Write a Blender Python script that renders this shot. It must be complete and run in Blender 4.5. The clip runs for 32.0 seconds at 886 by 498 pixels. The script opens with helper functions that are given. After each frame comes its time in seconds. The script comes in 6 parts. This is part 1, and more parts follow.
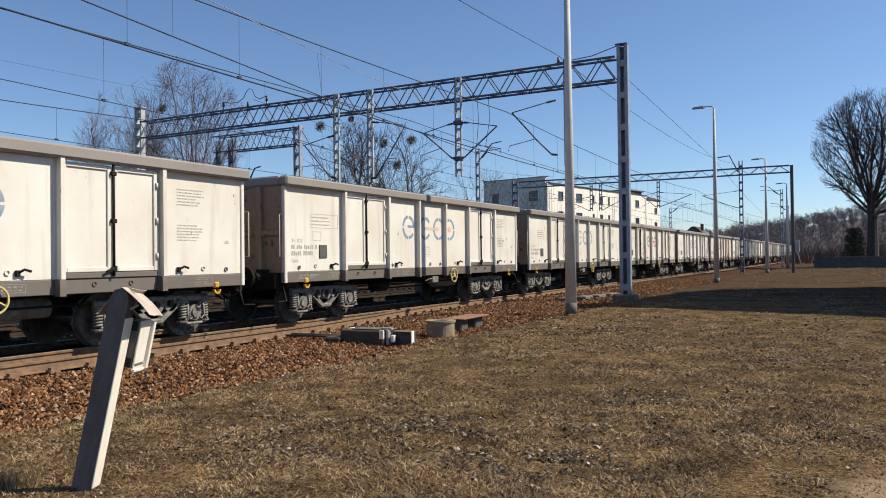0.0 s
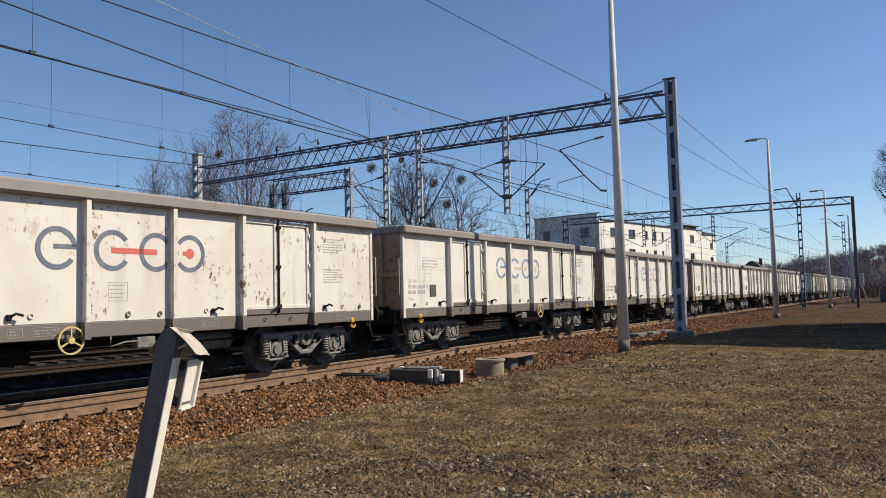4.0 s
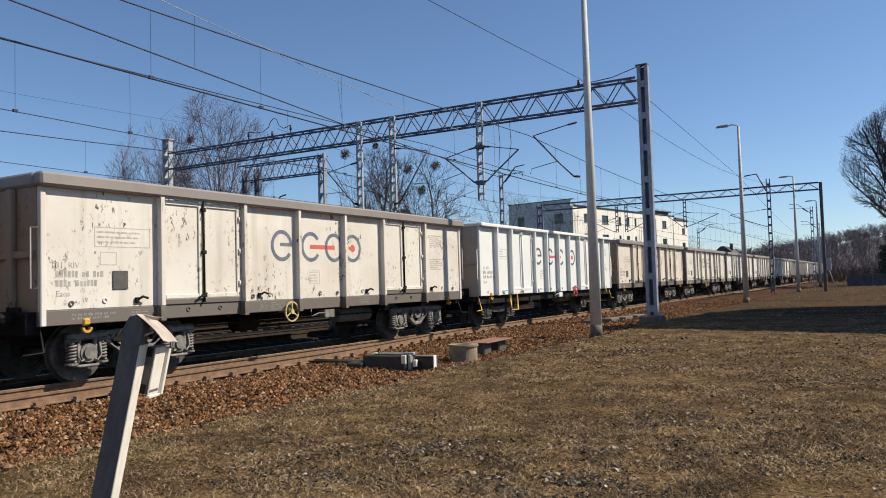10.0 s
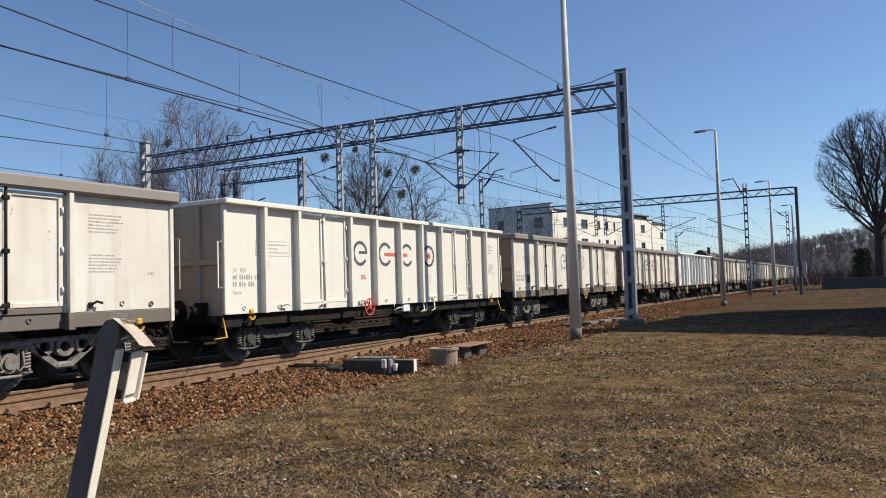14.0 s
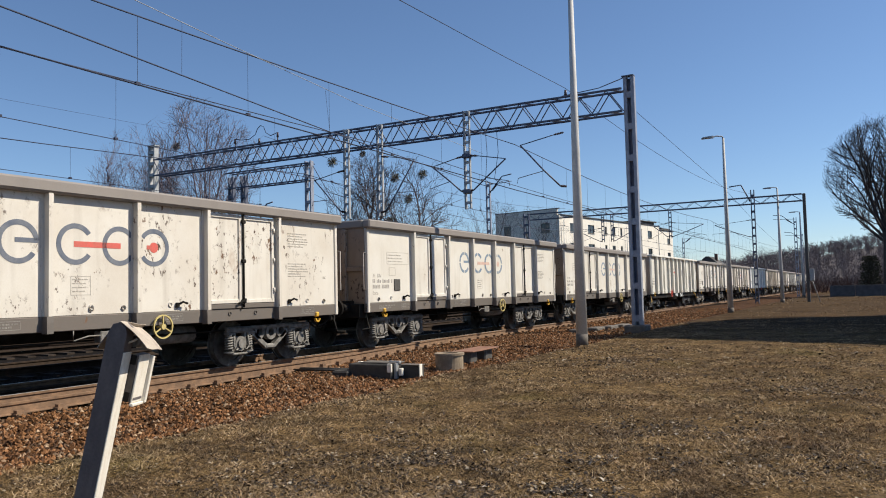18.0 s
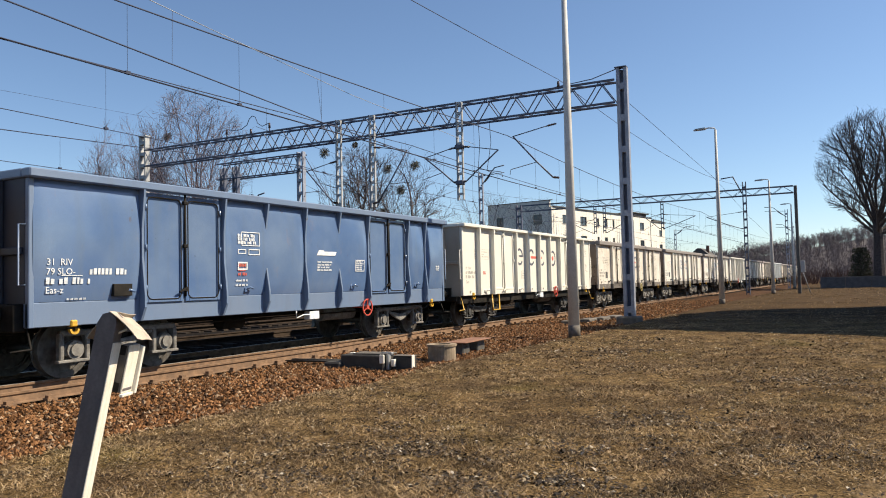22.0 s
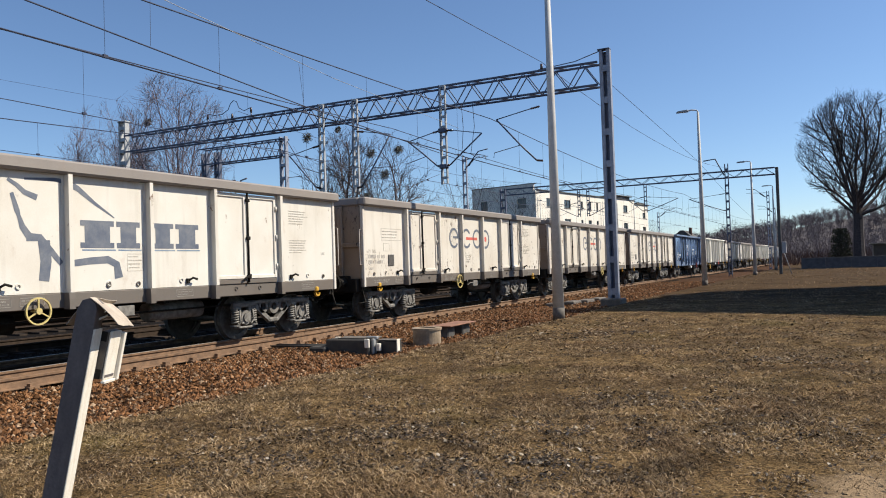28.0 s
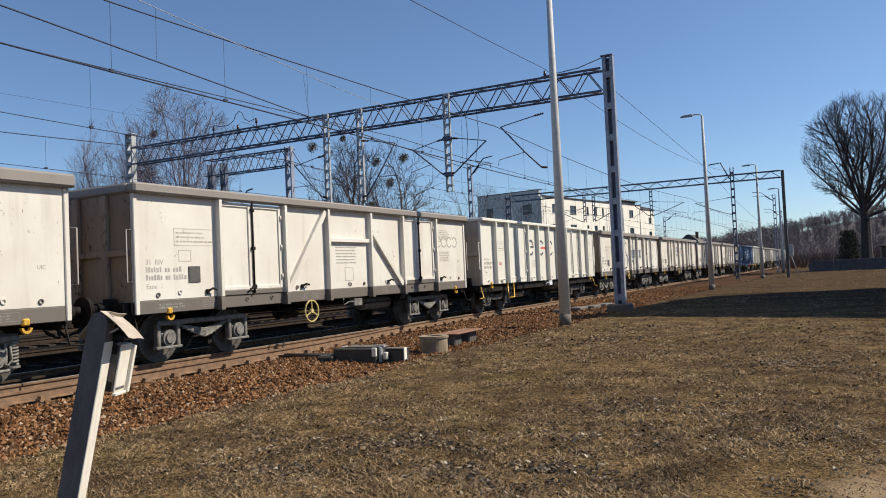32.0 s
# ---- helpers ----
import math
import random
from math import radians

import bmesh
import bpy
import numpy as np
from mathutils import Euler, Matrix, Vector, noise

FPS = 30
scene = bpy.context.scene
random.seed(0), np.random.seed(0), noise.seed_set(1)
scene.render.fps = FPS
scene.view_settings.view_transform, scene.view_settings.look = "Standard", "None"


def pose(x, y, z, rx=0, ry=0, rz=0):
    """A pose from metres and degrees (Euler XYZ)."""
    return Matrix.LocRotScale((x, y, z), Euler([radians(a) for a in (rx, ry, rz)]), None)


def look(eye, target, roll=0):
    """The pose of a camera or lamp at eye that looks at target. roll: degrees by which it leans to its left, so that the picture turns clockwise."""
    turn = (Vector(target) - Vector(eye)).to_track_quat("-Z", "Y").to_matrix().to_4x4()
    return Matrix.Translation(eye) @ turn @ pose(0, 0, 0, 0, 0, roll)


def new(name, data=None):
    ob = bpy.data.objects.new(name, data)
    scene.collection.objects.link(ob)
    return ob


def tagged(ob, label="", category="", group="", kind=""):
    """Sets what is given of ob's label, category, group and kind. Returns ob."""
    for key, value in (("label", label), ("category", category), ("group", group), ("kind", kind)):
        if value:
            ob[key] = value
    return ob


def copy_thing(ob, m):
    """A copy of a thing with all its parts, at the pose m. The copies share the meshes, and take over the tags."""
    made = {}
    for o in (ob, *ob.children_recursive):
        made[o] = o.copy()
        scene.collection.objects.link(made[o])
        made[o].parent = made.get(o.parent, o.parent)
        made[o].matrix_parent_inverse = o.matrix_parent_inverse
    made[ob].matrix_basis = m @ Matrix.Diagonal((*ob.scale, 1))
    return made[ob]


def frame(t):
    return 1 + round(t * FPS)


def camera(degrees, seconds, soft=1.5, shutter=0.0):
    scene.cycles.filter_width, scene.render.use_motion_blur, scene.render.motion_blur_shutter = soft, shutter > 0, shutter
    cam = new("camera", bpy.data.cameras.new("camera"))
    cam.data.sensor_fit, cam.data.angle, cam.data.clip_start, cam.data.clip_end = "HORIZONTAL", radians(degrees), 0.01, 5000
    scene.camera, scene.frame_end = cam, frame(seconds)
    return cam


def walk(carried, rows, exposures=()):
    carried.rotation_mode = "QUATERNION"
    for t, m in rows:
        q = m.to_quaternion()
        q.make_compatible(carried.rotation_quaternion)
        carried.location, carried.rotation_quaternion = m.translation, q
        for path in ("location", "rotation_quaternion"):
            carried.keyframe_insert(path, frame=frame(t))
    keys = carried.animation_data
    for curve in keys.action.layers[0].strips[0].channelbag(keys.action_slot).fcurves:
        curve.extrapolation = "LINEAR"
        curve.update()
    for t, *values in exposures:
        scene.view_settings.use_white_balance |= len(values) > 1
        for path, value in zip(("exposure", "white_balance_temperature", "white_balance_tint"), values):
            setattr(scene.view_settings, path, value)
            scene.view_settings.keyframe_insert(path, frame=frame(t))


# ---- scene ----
# seconds, pitch, roll, yaw, and how far the held camera has swayed in metres
TURNS = (
    (0, 0.70, 0.70, 28.21, -0.000, 0.000, 0.000), (0.5, 0.50, 0.71, 28.25, -0.013, 0.006, -0.001), (1, 0.50, 0.90, 28.27, 0.009, 0.003, 0.006),
    (1.5, 0.67, 1.47, 28.30, 0.039, 0.000, 0.005), (2, 3.06, 2.25, 31.04, 0.034, 0.025, 0.006), (2.5, 3.91, 1.44, 32.84, 0.034, 0.012, 0.007),
    (4.5, 3.53, 1.37, 31.83, 0.091, 0.042, -0.016), (5, 3.26, 1.49, 31.64, 0.096, 0.050, -0.012), (5.5, 3.07, 1.69, 31.42, 0.091, 0.064, -0.017),
    (6, 2.92, 1.70, 31.16, 0.087, 0.062, -0.018), (6.5, 2.61, 1.67, 30.84, 0.084, 0.069, -0.023), (7, 2.43, 1.58, 30.47, 0.068, 0.091, -0.025),
    (7.5, 2.40, 1.85, 30.29, 0.101, 0.057, -0.021), (8, 2.47, 1.87, 30.26, 0.093, 0.063, -0.020), (8.5, 2.54, 1.80, 30.27, 0.099, 0.053, -0.023),
    (9, 2.61, 1.78, 30.28, 0.099, 0.059, -0.021), (9.5, 2.62, 1.77, 30.29, 0.104, 0.056, -0.024), (10, 2.61, 1.67, 30.25, 0.104, 0.058, -0.023),
    (10.5, 2.63, 1.82, 30.18, 0.109, 0.052, -0.018), (11, 2.71, 1.94, 30.15, 0.112, 0.056, -0.019), (11.5, 2.82, 1.94, 30.09, 0.112, 0.053, -0.024),
    (12, 2.79, 1.91, 29.91, 0.094, 0.080, -0.021), (12.5, 2.83, 2.10, 29.20, 0.091, 0.100, -0.020), (13, 2.88, 2.09, 28.54, 0.105, 0.085, -0.021),
    (13.5, 2.95, 1.91, 28.49, 0.115, 0.062, -0.027), (14, 2.86, 1.74, 28.74, 0.088, 0.074, -0.028), (14.5, 2.68, 1.68, 29.19, 0.081, 0.072, -0.022),
    (15, 2.71, 1.88, 30.07, 0.091, 0.054, -0.025), (15.5, 2.86, 1.76, 30.50, 0.088, 0.059, -0.020), (17.5, 3.25, 1.42, 29.17, 0.100, 0.051, -0.022),
    (18, 3.23, 1.37, 29.22, 0.105, 0.054, -0.023), (18.5, 3.21, 1.47, 29.20, 0.100, 0.072, -0.023), (19, 3.17, 1.40, 29.07, 0.087, 0.087, -0.028),
    (19.5, 3.05, 1.36, 28.62, 0.072, 0.115, -0.029), (20, 2.90, 1.37, 28.31, 0.089, 0.095, -0.033), (20.5, 2.74, 1.26, 28.22, 0.077, 0.095, -0.033),
    (21, 2.67, 1.34, 28.32, 0.092, 0.096, -0.032), (21.5, 2.65, 1.28, 28.43, 0.083, 0.090, -0.030), (22, 2.58, 1.34, 28.65, 0.089, 0.082, -0.034),
    (22.5, 2.46, 1.57, 28.82, 0.088, 0.082, -0.028), (23, 2.49, 1.81, 28.92, 0.095, 0.064, -0.026), (23.5, 2.67, 1.89, 29.06, 0.120, 0.048, -0.020),
    (24, 2.95, 1.91, 29.19, 0.112, 0.048, -0.016), (24.5, 3.27, 1.97, 29.59, 0.115, 0.041, -0.022), (25, 3.48, 2.33, 29.92, 0.089, 0.077, -0.024),
    (25.5, 3.59, 2.05, 29.25, 0.066, 0.118, -0.037), (27.5, 1.63, 1.88, 27.42, 0.078, 0.111, -0.050), (28, 1.37, 1.89, 27.50, 0.080, 0.107, -0.048),
    (28.5, 1.21, 2.02, 27.52, 0.099, 0.098, -0.043), (29, 1.21, 2.07, 27.36, 0.091, 0.105, -0.042), (29.5, 1.29, 2.16, 27.21, 0.107, 0.081, -0.041),
    (30, 1.32, 2.50, 27.20, 0.120, 0.066, -0.038), (30.5, 1.46, 2.44, 27.29, 0.125, 0.047, -0.034), (31, 1.64, 2.45, 27.57, 0.129, 0.046, -0.031),
    (31.5, 1.81, 2.62, 27.76, 0.119, 0.053, -0.034), (32, 1.93, 2.61, 27.99, 0.122, 0.054, -0.030),
)
# seconds and metres that the train has gone
TRAVEL = (
    (0, -0.00), (1, 7.55), (2, 15.17), (3, 22.86), (4, 30.62), (5, 38.48), (6, 46.41), (7, 54.34),
    (8, 62.24), (9, 70.18), (10, 78.14), (11, 86.11), (12, 94.13), (13, 102.23), (14, 110.32), (15, 118.41),
    (16, 126.51), (17, 134.67), (18, 142.94), (19, 151.28), (20, 159.64), (21, 168.05), (22, 176.49), (23, 184.92),
    (24, 193.37), (25, 201.93), (26, 210.57), (27, 219.23), (28, 227.89), (29, 236.55), (30, 245.23), (31, 253.94),
    (32, 262.67),
)
PITCH, FIRST = 14.015, -1.33         # wagon spacing, and where the tail of the wagon numbered 1 stands at the start
EYE = (0.0, 0.0, 1.42)          # the rail tops lie at z = 0, the train's track runs along +y
cam = camera(60.5, 32.0, soft=1.0)
walk(cam, [(t, pose(EYE[0] + a, EYE[1] + b, EYE[2] + c, 90 + p, r, y)) for t, p, r, y, a, b, c in TURNS],
     [(0.0, 0.50, 6500, 10), (1.2, 0.50, 6500, 10), (2.0, 0.34, 6500, 10), (5.0, 0.41, 6500, 10), (19.0, 0.42, 6500, 10), (20.5, 0.46, 6500, 10), (21.0, 0.53, 6700, 10),
      (22.0, 0.74, 7100, 10), (23.0, 0.62, 6800, 10), (24.0, 0.52, 6750, 10), (25.5, 0.50, 6650, 10), (27.5, 0.56, 6500, 10), (28.4, 0.50, 6500, 10), (29.0, 0.31, 6500, 10), (30.0, 0.42, 6500, 10), (32.0, 0.42, 6500, 10)])

# ---- light ----
SUN_AZ, SUN_EL = 57.0, 43.0      # degrees clockwise from +y, above the horizon
sun_way = Vector((math.sin(radians(SUN_AZ)) * math.cos(radians(SUN_EL)), math.cos(radians(SUN_AZ)) * math.cos(radians(SUN_EL)), math.sin(radians(SUN_EL))))
world = bpy.data.worlds.new("world")
scene.world = world
world.use_nodes = True
wn = world.node_tree
sky = wn.nodes.new("ShaderNodeTexSky")
sky.sky_type, sky.sun_disc = "NISHITA", False
sky.sun_elevation, sky.sun_rotation = radians(SUN_EL), radians(SUN_AZ)
sky.altitude, sky.air_density, sky.dust_density, sky.ozone_density = 1200, 1.0, 0.6, 5.2
wn.links.new(sky.outputs[0], wn.nodes["Background"].inputs[0])
wn.nodes["Background"].inputs[1].default_value = 0.093
lamp = bpy.data.lights.new("sun", "SUN")
lamp.energy, lamp.angle, lamp.color = 4.9, radians(0.53), (1.0, 0.905, 0.75)
sun = new("sun", lamp)
sun.matrix_world = look((40, 20, 60), Vector((40, 20, 60)) - sun_way)

# ---- materials ----


def mat(name, col, rough=0.8, metal=0.0):
    m = bpy.data.materials.new(name)
    m.use_nodes = True
    b = m.node_tree.nodes["Principled BSDF"]
    b.inputs["Base Color"].default_value = (*col, 1)
    b.inputs["Roughness"].default_value, b.inputs["Metallic"].default_value = rough, metal
    return m


class Nodes:
    """A small builder for node materials."""

    def __init__(self, name, rough=0.8, metal=0.0):
        self.m = mat(name, (0.5, 0.5, 0.5), rough, metal)
        self.t = self.m.node_tree
        self.bsdf = self.t.nodes["Principled BSDF"]
        tc = self.t.nodes.new("ShaderNodeTexCoord")
        self.info = self.t.nodes.new("ShaderNodeObjectInfo")
        shift = self.t.nodes.new("ShaderNodeVectorMath")
        shift.operation = "MULTIPLY_ADD"
        self.t.links.new(self.info.outputs["Random"], shift.inputs[0])
        shift.inputs[1].default_value = (37.0, 53.0, 71.0)
        self.t.links.new(tc.outputs["Object"], shift.inputs[2])
        self.co = shift.outputs[0]

    def link(self, a, b):
        self.t.links.new(a, b)

    def scaled(self, s):
        n = self.t.nodes.new("ShaderNodeMapping")
        n.inputs["Scale"].default_value = s
        self.link(self.co, n.inputs[0])
        return n.outputs[0]

    def noise(self, scale, detail=4.0, stretch=None, rough=0.55):
        n = self.t.nodes.new("ShaderNodeTexNoise")
        n.inputs["Scale"].default_value, n.inputs["Detail"].default_value, n.inputs["Roughness"].default_value = scale, detail, rough
        self.link(self.scaled(stretch) if stretch else self.co, n.inputs["Vector"])
        return n.outputs["Fac"]

    def voronoi(self, scale, what="Distance"):
        n = self.t.nodes.new("ShaderNodeTexVoronoi")
        n.inputs["Scale"].default_value = scale
        self.link(self.co, n.inputs["Vector"])
        return n.outputs[what]

    def ramp(self, fac, *stops):
        n = self.t.nodes.new("ShaderNodeValToRGB")
        e = n.color_ramp.elements
        while len(e) < len(stops):
            e.new(0.5)
        for i, (p, c) in enumerate(stops):
            e[i].position, e[i].color = p, ((*c, 1) if isinstance(c, tuple) else (c, c, c, 1))
        self.link(fac, n.inputs[0])
        return n.outputs[0]

    def mix(self, fac, a, b, how="MIX"):
        n = self.t.nodes.new("ShaderNodeMix")
        n.data_type, n.blend_type = "RGBA", how
        for v, i in ((fac, 0), (a, 6), (b, 7)):
            if isinstance(v, (int, float)):
                n.inputs[i].default_value = v
            elif isinstance(v, tuple):
                n.inputs[i].default_value = (*v, 1)
            else:
                self.link(v, n.inputs[i])
        return n.outputs[2]

    def done(self, col, bump=None, strength=0.3, dist=0.01, rough=None):
        self.link(col, self.bsdf.inputs["Base Color"])
        if bump is not None:
            n = self.t.nodes.new("ShaderNodeBump")
            n.inputs["Strength"].default_value, n.inputs["Distance"].default_value = strength, dist
            self.link(bump, n.inputs["Height"])
            self.link(n.outputs[0], self.bsdf.inputs["Normal"])
        if rough is not None:
            self.link(rough, self.bsdf.inputs["Roughness"])
        return self.m


def painted(name, base, dirt, rust, chips, grime_shade, rough=0.55):
    """Weathered wagon paint: stains, vertical streaks, chips down to rust. chips and grime from 0 to 1."""
    n = Nodes(name, rough)
    big = n.noise(0.9, 5)
    streak = n.noise(1.6, 5, (1.0, 2.2, 0.22))
    c = n.mix(n.ramp(big, (0.35, 0.0), (0.75, 0.55 * grime_shade)), base, dirt)
    c = n.mix(n.ramp(streak, (0.54, 0.0), (0.82, 0.55 * grime_shade)), c, tuple(0.6 * d for d in dirt))
    spots = n.noise(11.0, 8, (1, 1.0, 0.6), 0.7)
    where = n.noise(0.85, 5, None, 0.62)
    lim = 0.80 - 0.20 * chips
    spot = n.ramp(spots, (lim - 0.05, 0.0), (lim, 1.0))
    zone = n.ramp(where, (0.60 - 0.13 * chips, 0.0), (0.72 - 0.13 * chips, 1.0))
    c = n.mix(n.mix(1.0, spot, zone, "MULTIPLY"), c, n.mix(n.noise(40), rust, tuple(0.5 * r for r in rust)))
    flake = n.mix(1.0, n.ramp(n.noise(4.5, 9, (1, 1.0, 0.55), 0.72), (0.70 - 0.10 * chips, 0.0), (0.715 - 0.10 * chips, 1.0)), n.ramp(where, (0.50, 0.0), (0.58, 1.0 if chips > 0.1 else 0.0)), "MULTIPLY")
    c = n.mix(flake, c, n.mix(n.noise(25), rust, (0.20, 0.115, 0.06)))
    smear = n.mix(1.0, n.ramp(n.noise(3.2, 6, (1, 1.0, 0.55), 0.7), (0.60, 0.0), (0.74, 1.0)), n.ramp(where, (0.40, 0.0), (0.60, 0.55 * chips)), "MULTIPLY")
    c = n.mix(smear, c, (0.30, 0.17, 0.085))
    fine = n.noise(60, 3)
    return n.done(n.mix(0.12, c, fine, "OVERLAY"), spots, 0.12, 0.01)


def grained(name, a, b, scale=8.0, rough=0.85, metal=0.0, bump=0.3, stretch=None, third=None):
    """A surface of two mixed tones, coarse and fine."""
    n = Nodes(name, rough, metal)
    c = n.mix(n.ramp(n.noise(scale, 5, stretch), (0.35, 0.0), (0.65, 1.0)), a, b)
    if third:
        c = n.mix(n.ramp(n.noise(scale * 0.31, 4), (0.5, 0.0), (0.62, 0.8)), c, third)
    fine = n.noise(scale * 9, 3)
    return n.done(n.mix(0.25, c, fine, "OVERLAY"), fine, bump, 0.01)


BEIGE, RUST = (0.36, 0.27, 0.19), (0.11, 0.055, 0.035)
PAINT = {
    "light": painted("paint_off_white", (0.66, 0.642, 0.592), (0.46, 0.39, 0.30), RUST, 0.58, 0.8),
    "worn": painted("paint_worn_white", (0.65, 0.62, 0.56), (0.43, 0.355, 0.27), (0.085, 0.045, 0.03), 0.9, 0.8),
    "cream": painted("paint_cream", (0.635, 0.585, 0.505), (0.40, 0.315, 0.235), RUST, 0.5, 0.85),
    "clean": painted("paint_clean_white", (0.69, 0.68, 0.622), (0.55, 0.50, 0.42), RUST, 0.0, 0.3, 0.4),
    "white": painted("paint_bright_white", (0.70, 0.722, 0.71), (0.60, 0.59, 0.55), RUST, 0.0, 0.3, 0.4),
    "blue": painted("paint_blue", (0.076, 0.136, 0.27), (0.185, 0.25, 0.345), (0.03, 0.03, 0.04), 0.45, 1.0, 0.2),
}
BLUE_FRAME = painted("paint_blue_frame", (0.12, 0.178, 0.285), (0.19, 0.225, 0.285), (0.05, 0.045, 0.045), 0.3, 0.8, 0.4)
PAINT["blue"].node_tree.nodes["Principled BSDF"].inputs["Specular IOR Level"].default_value = 0.9
# end walls of the blue wagon: their shade is painted in as near-black
END_BLUE_SHADE = painted("paint_blue_end_shade", (0.035, 0.045, 0.07), (0.025, 0.025, 0.028), (0.02, 0.018, 0.018), 0.5, 1.0)
END_NEW = painted("paint_end_dirty", (0.46, 0.42, 0.355), (0.28, 0.22, 0.165), RUST, 0.4, 1.0)
GREY_SILL = painted("paint_brown_grey", (0.125, 0.112, 0.10), (0.17, 0.13, 0.10), RUST, 0.4, 0.7)
RIM_GREY = painted("paint_rim_grey", (0.215, 0.193, 0.178), (0.28, 0.25, 0.22), RUST, 0.4, 0.8)
END_DARK = painted("paint_end_wall", (0.31, 0.245, 0.185), (0.15, 0.10, 0.068), (0.05, 0.027, 0.018), 1.0, 1.0)
BLACK = grained("underframe_black", (0.012, 0.0115, 0.011), (0.024, 0.021, 0.018), 6, 0.7)
BOGIE = grained("bogie_grey", (0.215, 0.205, 0.19), (0.10, 0.094, 0.085), 9, 0.6, 0.0)
BOGIE_DARK = grained("bogie_black", (0.075, 0.073, 0.071), (0.035, 0.034, 0.032), 9, 0.5, 0.1)
WHEEL = grained("wheel_steel", (0.125, 0.115, 0.105), (0.06, 0.054, 0.048), 10, 0.5, 0.2)
YELLOW = grained("yellow_paint", (0.62, 0.36, 0.03), (0.45, 0.26, 0.04), 14, 0.5)
PALE_YELLOW = grained("faded_yellow_paint", (0.58, 0.47, 0.17), (0.44, 0.36, 0.16), 14, 0.55)
RED = grained("red_paint", (0.62, 0.09, 0.06), (0.45, 0.07, 0.05), 14, 0.5)
INK = {"dark": grained("ink_slate", (0.055, 0.065, 0.10), (0.09, 0.095, 0.12), 6, 0.6, 0, 0.02),
       "faded": grained("ink_faded_blue", (0.13, 0.20, 0.30), (0.24, 0.29, 0.34), 5, 0.6, 0, 0.02),
       "mid": grained("ink_mid_slate", (0.085, 0.105, 0.15), (0.15, 0.165, 0.195), 5, 0.6, 0, 0.02),
       "white": grained("ink_white", (0.72, 0.74, 0.76), (0.5, 0.55, 0.6), 9, 0.6, 0, 0.02),
       "pale": grained("ink_pale", (0.30, 0.28, 0.255), (0.21, 0.195, 0.175), 12, 0.7, 0, 0.02),
       "faint": grained("ink_faint", (0.36, 0.335, 0.30), (0.47, 0.44, 0.39), 12, 0.7, 0, 0.02),
       "grey": grained("ink_grey", (0.26, 0.25, 0.24), (0.42, 0.39, 0.35), 12, 0.7, 0, 0.02)}
FADED_RED = grained("ink_faded_red", (0.56, 0.36, 0.30), (0.60, 0.47, 0.40), 5, 0.6, 0, 0.02)
RED_INK = grained("ink_red", (0.60, 0.10, 0.08), (0.48, 0.12, 0.09), 6, 0.6, 0, 0.02)
RAIL_SIDE = grained("rail_rust", (0.225, 0.132, 0.074), (0.125, 0.075, 0.045), 7, 0.85)
RAIL_TOP = grained("rail_head", (0.50, 0.485, 0.46), (0.34, 0.315, 0.285), 12, 0.45, 0.3, 0.05, (4, 0.3, 4))
GALV = grained("galvanised_steel", (0.36, 0.37, 0.38), (0.27, 0.28, 0.29), 5, 0.5, 0.35, 0.1)
STEEL_BLUE = grained("grey_blue_paint", (0.062, 0.075, 0.12), (0.10, 0.112, 0.155), 4, 0.55, 0.1, 0.1)
MAST_PALE = grained("pale_mast_paint", (0.40, 0.41, 0.42), (0.30, 0.31, 0.32), 4, 0.55, 0.1, 0.1)
WIRE = grained("dark_wire", (0.016, 0.024, 0.055), (0.028, 0.036, 0.068), 10, 0.8, 0.0, 0.0)
INSULATOR = grained("brown_porcelain", (0.05, 0.03, 0.025), (0.08, 0.05, 0.04), 10, 0.25, 0, 0.0)
CONCRETE = grained("concrete", (0.24, 0.22, 0.195), (0.16, 0.145, 0.128), 5, 0.9, 0, 0.4, None, (0.11, 0.095, 0.08))
POLE_GREY = grained("pole_concrete", (0.50, 0.50, 0.49), (0.42, 0.42, 0.41), 3, 0.7, 0, 0.1)
DARKBOX = grained("dark_cast_iron", (0.028, 0.027, 0.026), (0.048, 0.043, 0.038), 9, 0.7)
GLASS = mat("window_glass", (0.03, 0.04, 0.05), 0.08)
BARK = grained("bark", (0.10, 0.08, 0.066), (0.06, 0.05, 0.042), 6, 0.95)
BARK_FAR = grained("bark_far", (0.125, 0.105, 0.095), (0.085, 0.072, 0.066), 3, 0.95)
# rails and sleepers around the train, colours lowered to stand for its shade
RAIL_DARK = grained("rail_shade_dark", (0.05, 0.035, 0.026), (0.03, 0.022, 0.017), 7, 0.8)
SLEEPER_DARK = grained("sleeper_shade_dark", (0.055, 0.042, 0.033), (0.03, 0.024, 0.02), 7)
MAST_GREY = grained("mast_grey", (0.29, 0.315, 0.38), (0.21, 0.23, 0.285), 4, 0.5, 0.1, 0.1)
PLATE_DARK = grained("dark_plate", (0.06, 0.058, 0.055), (0.09, 0.085, 0.08), 9, 0.6)
DUSTY = grained("dusty_iron", (0.14, 0.122, 0.105), (0.085, 0.075, 0.065), 7, 0.8)
for dull in (RAIL_DARK, SLEEPER_DARK, BLACK):
    dull.node_tree.nodes["Principled BSDF"].inputs["Specular IOR Level"].default_value = 0.12
# ---- mesh building ----


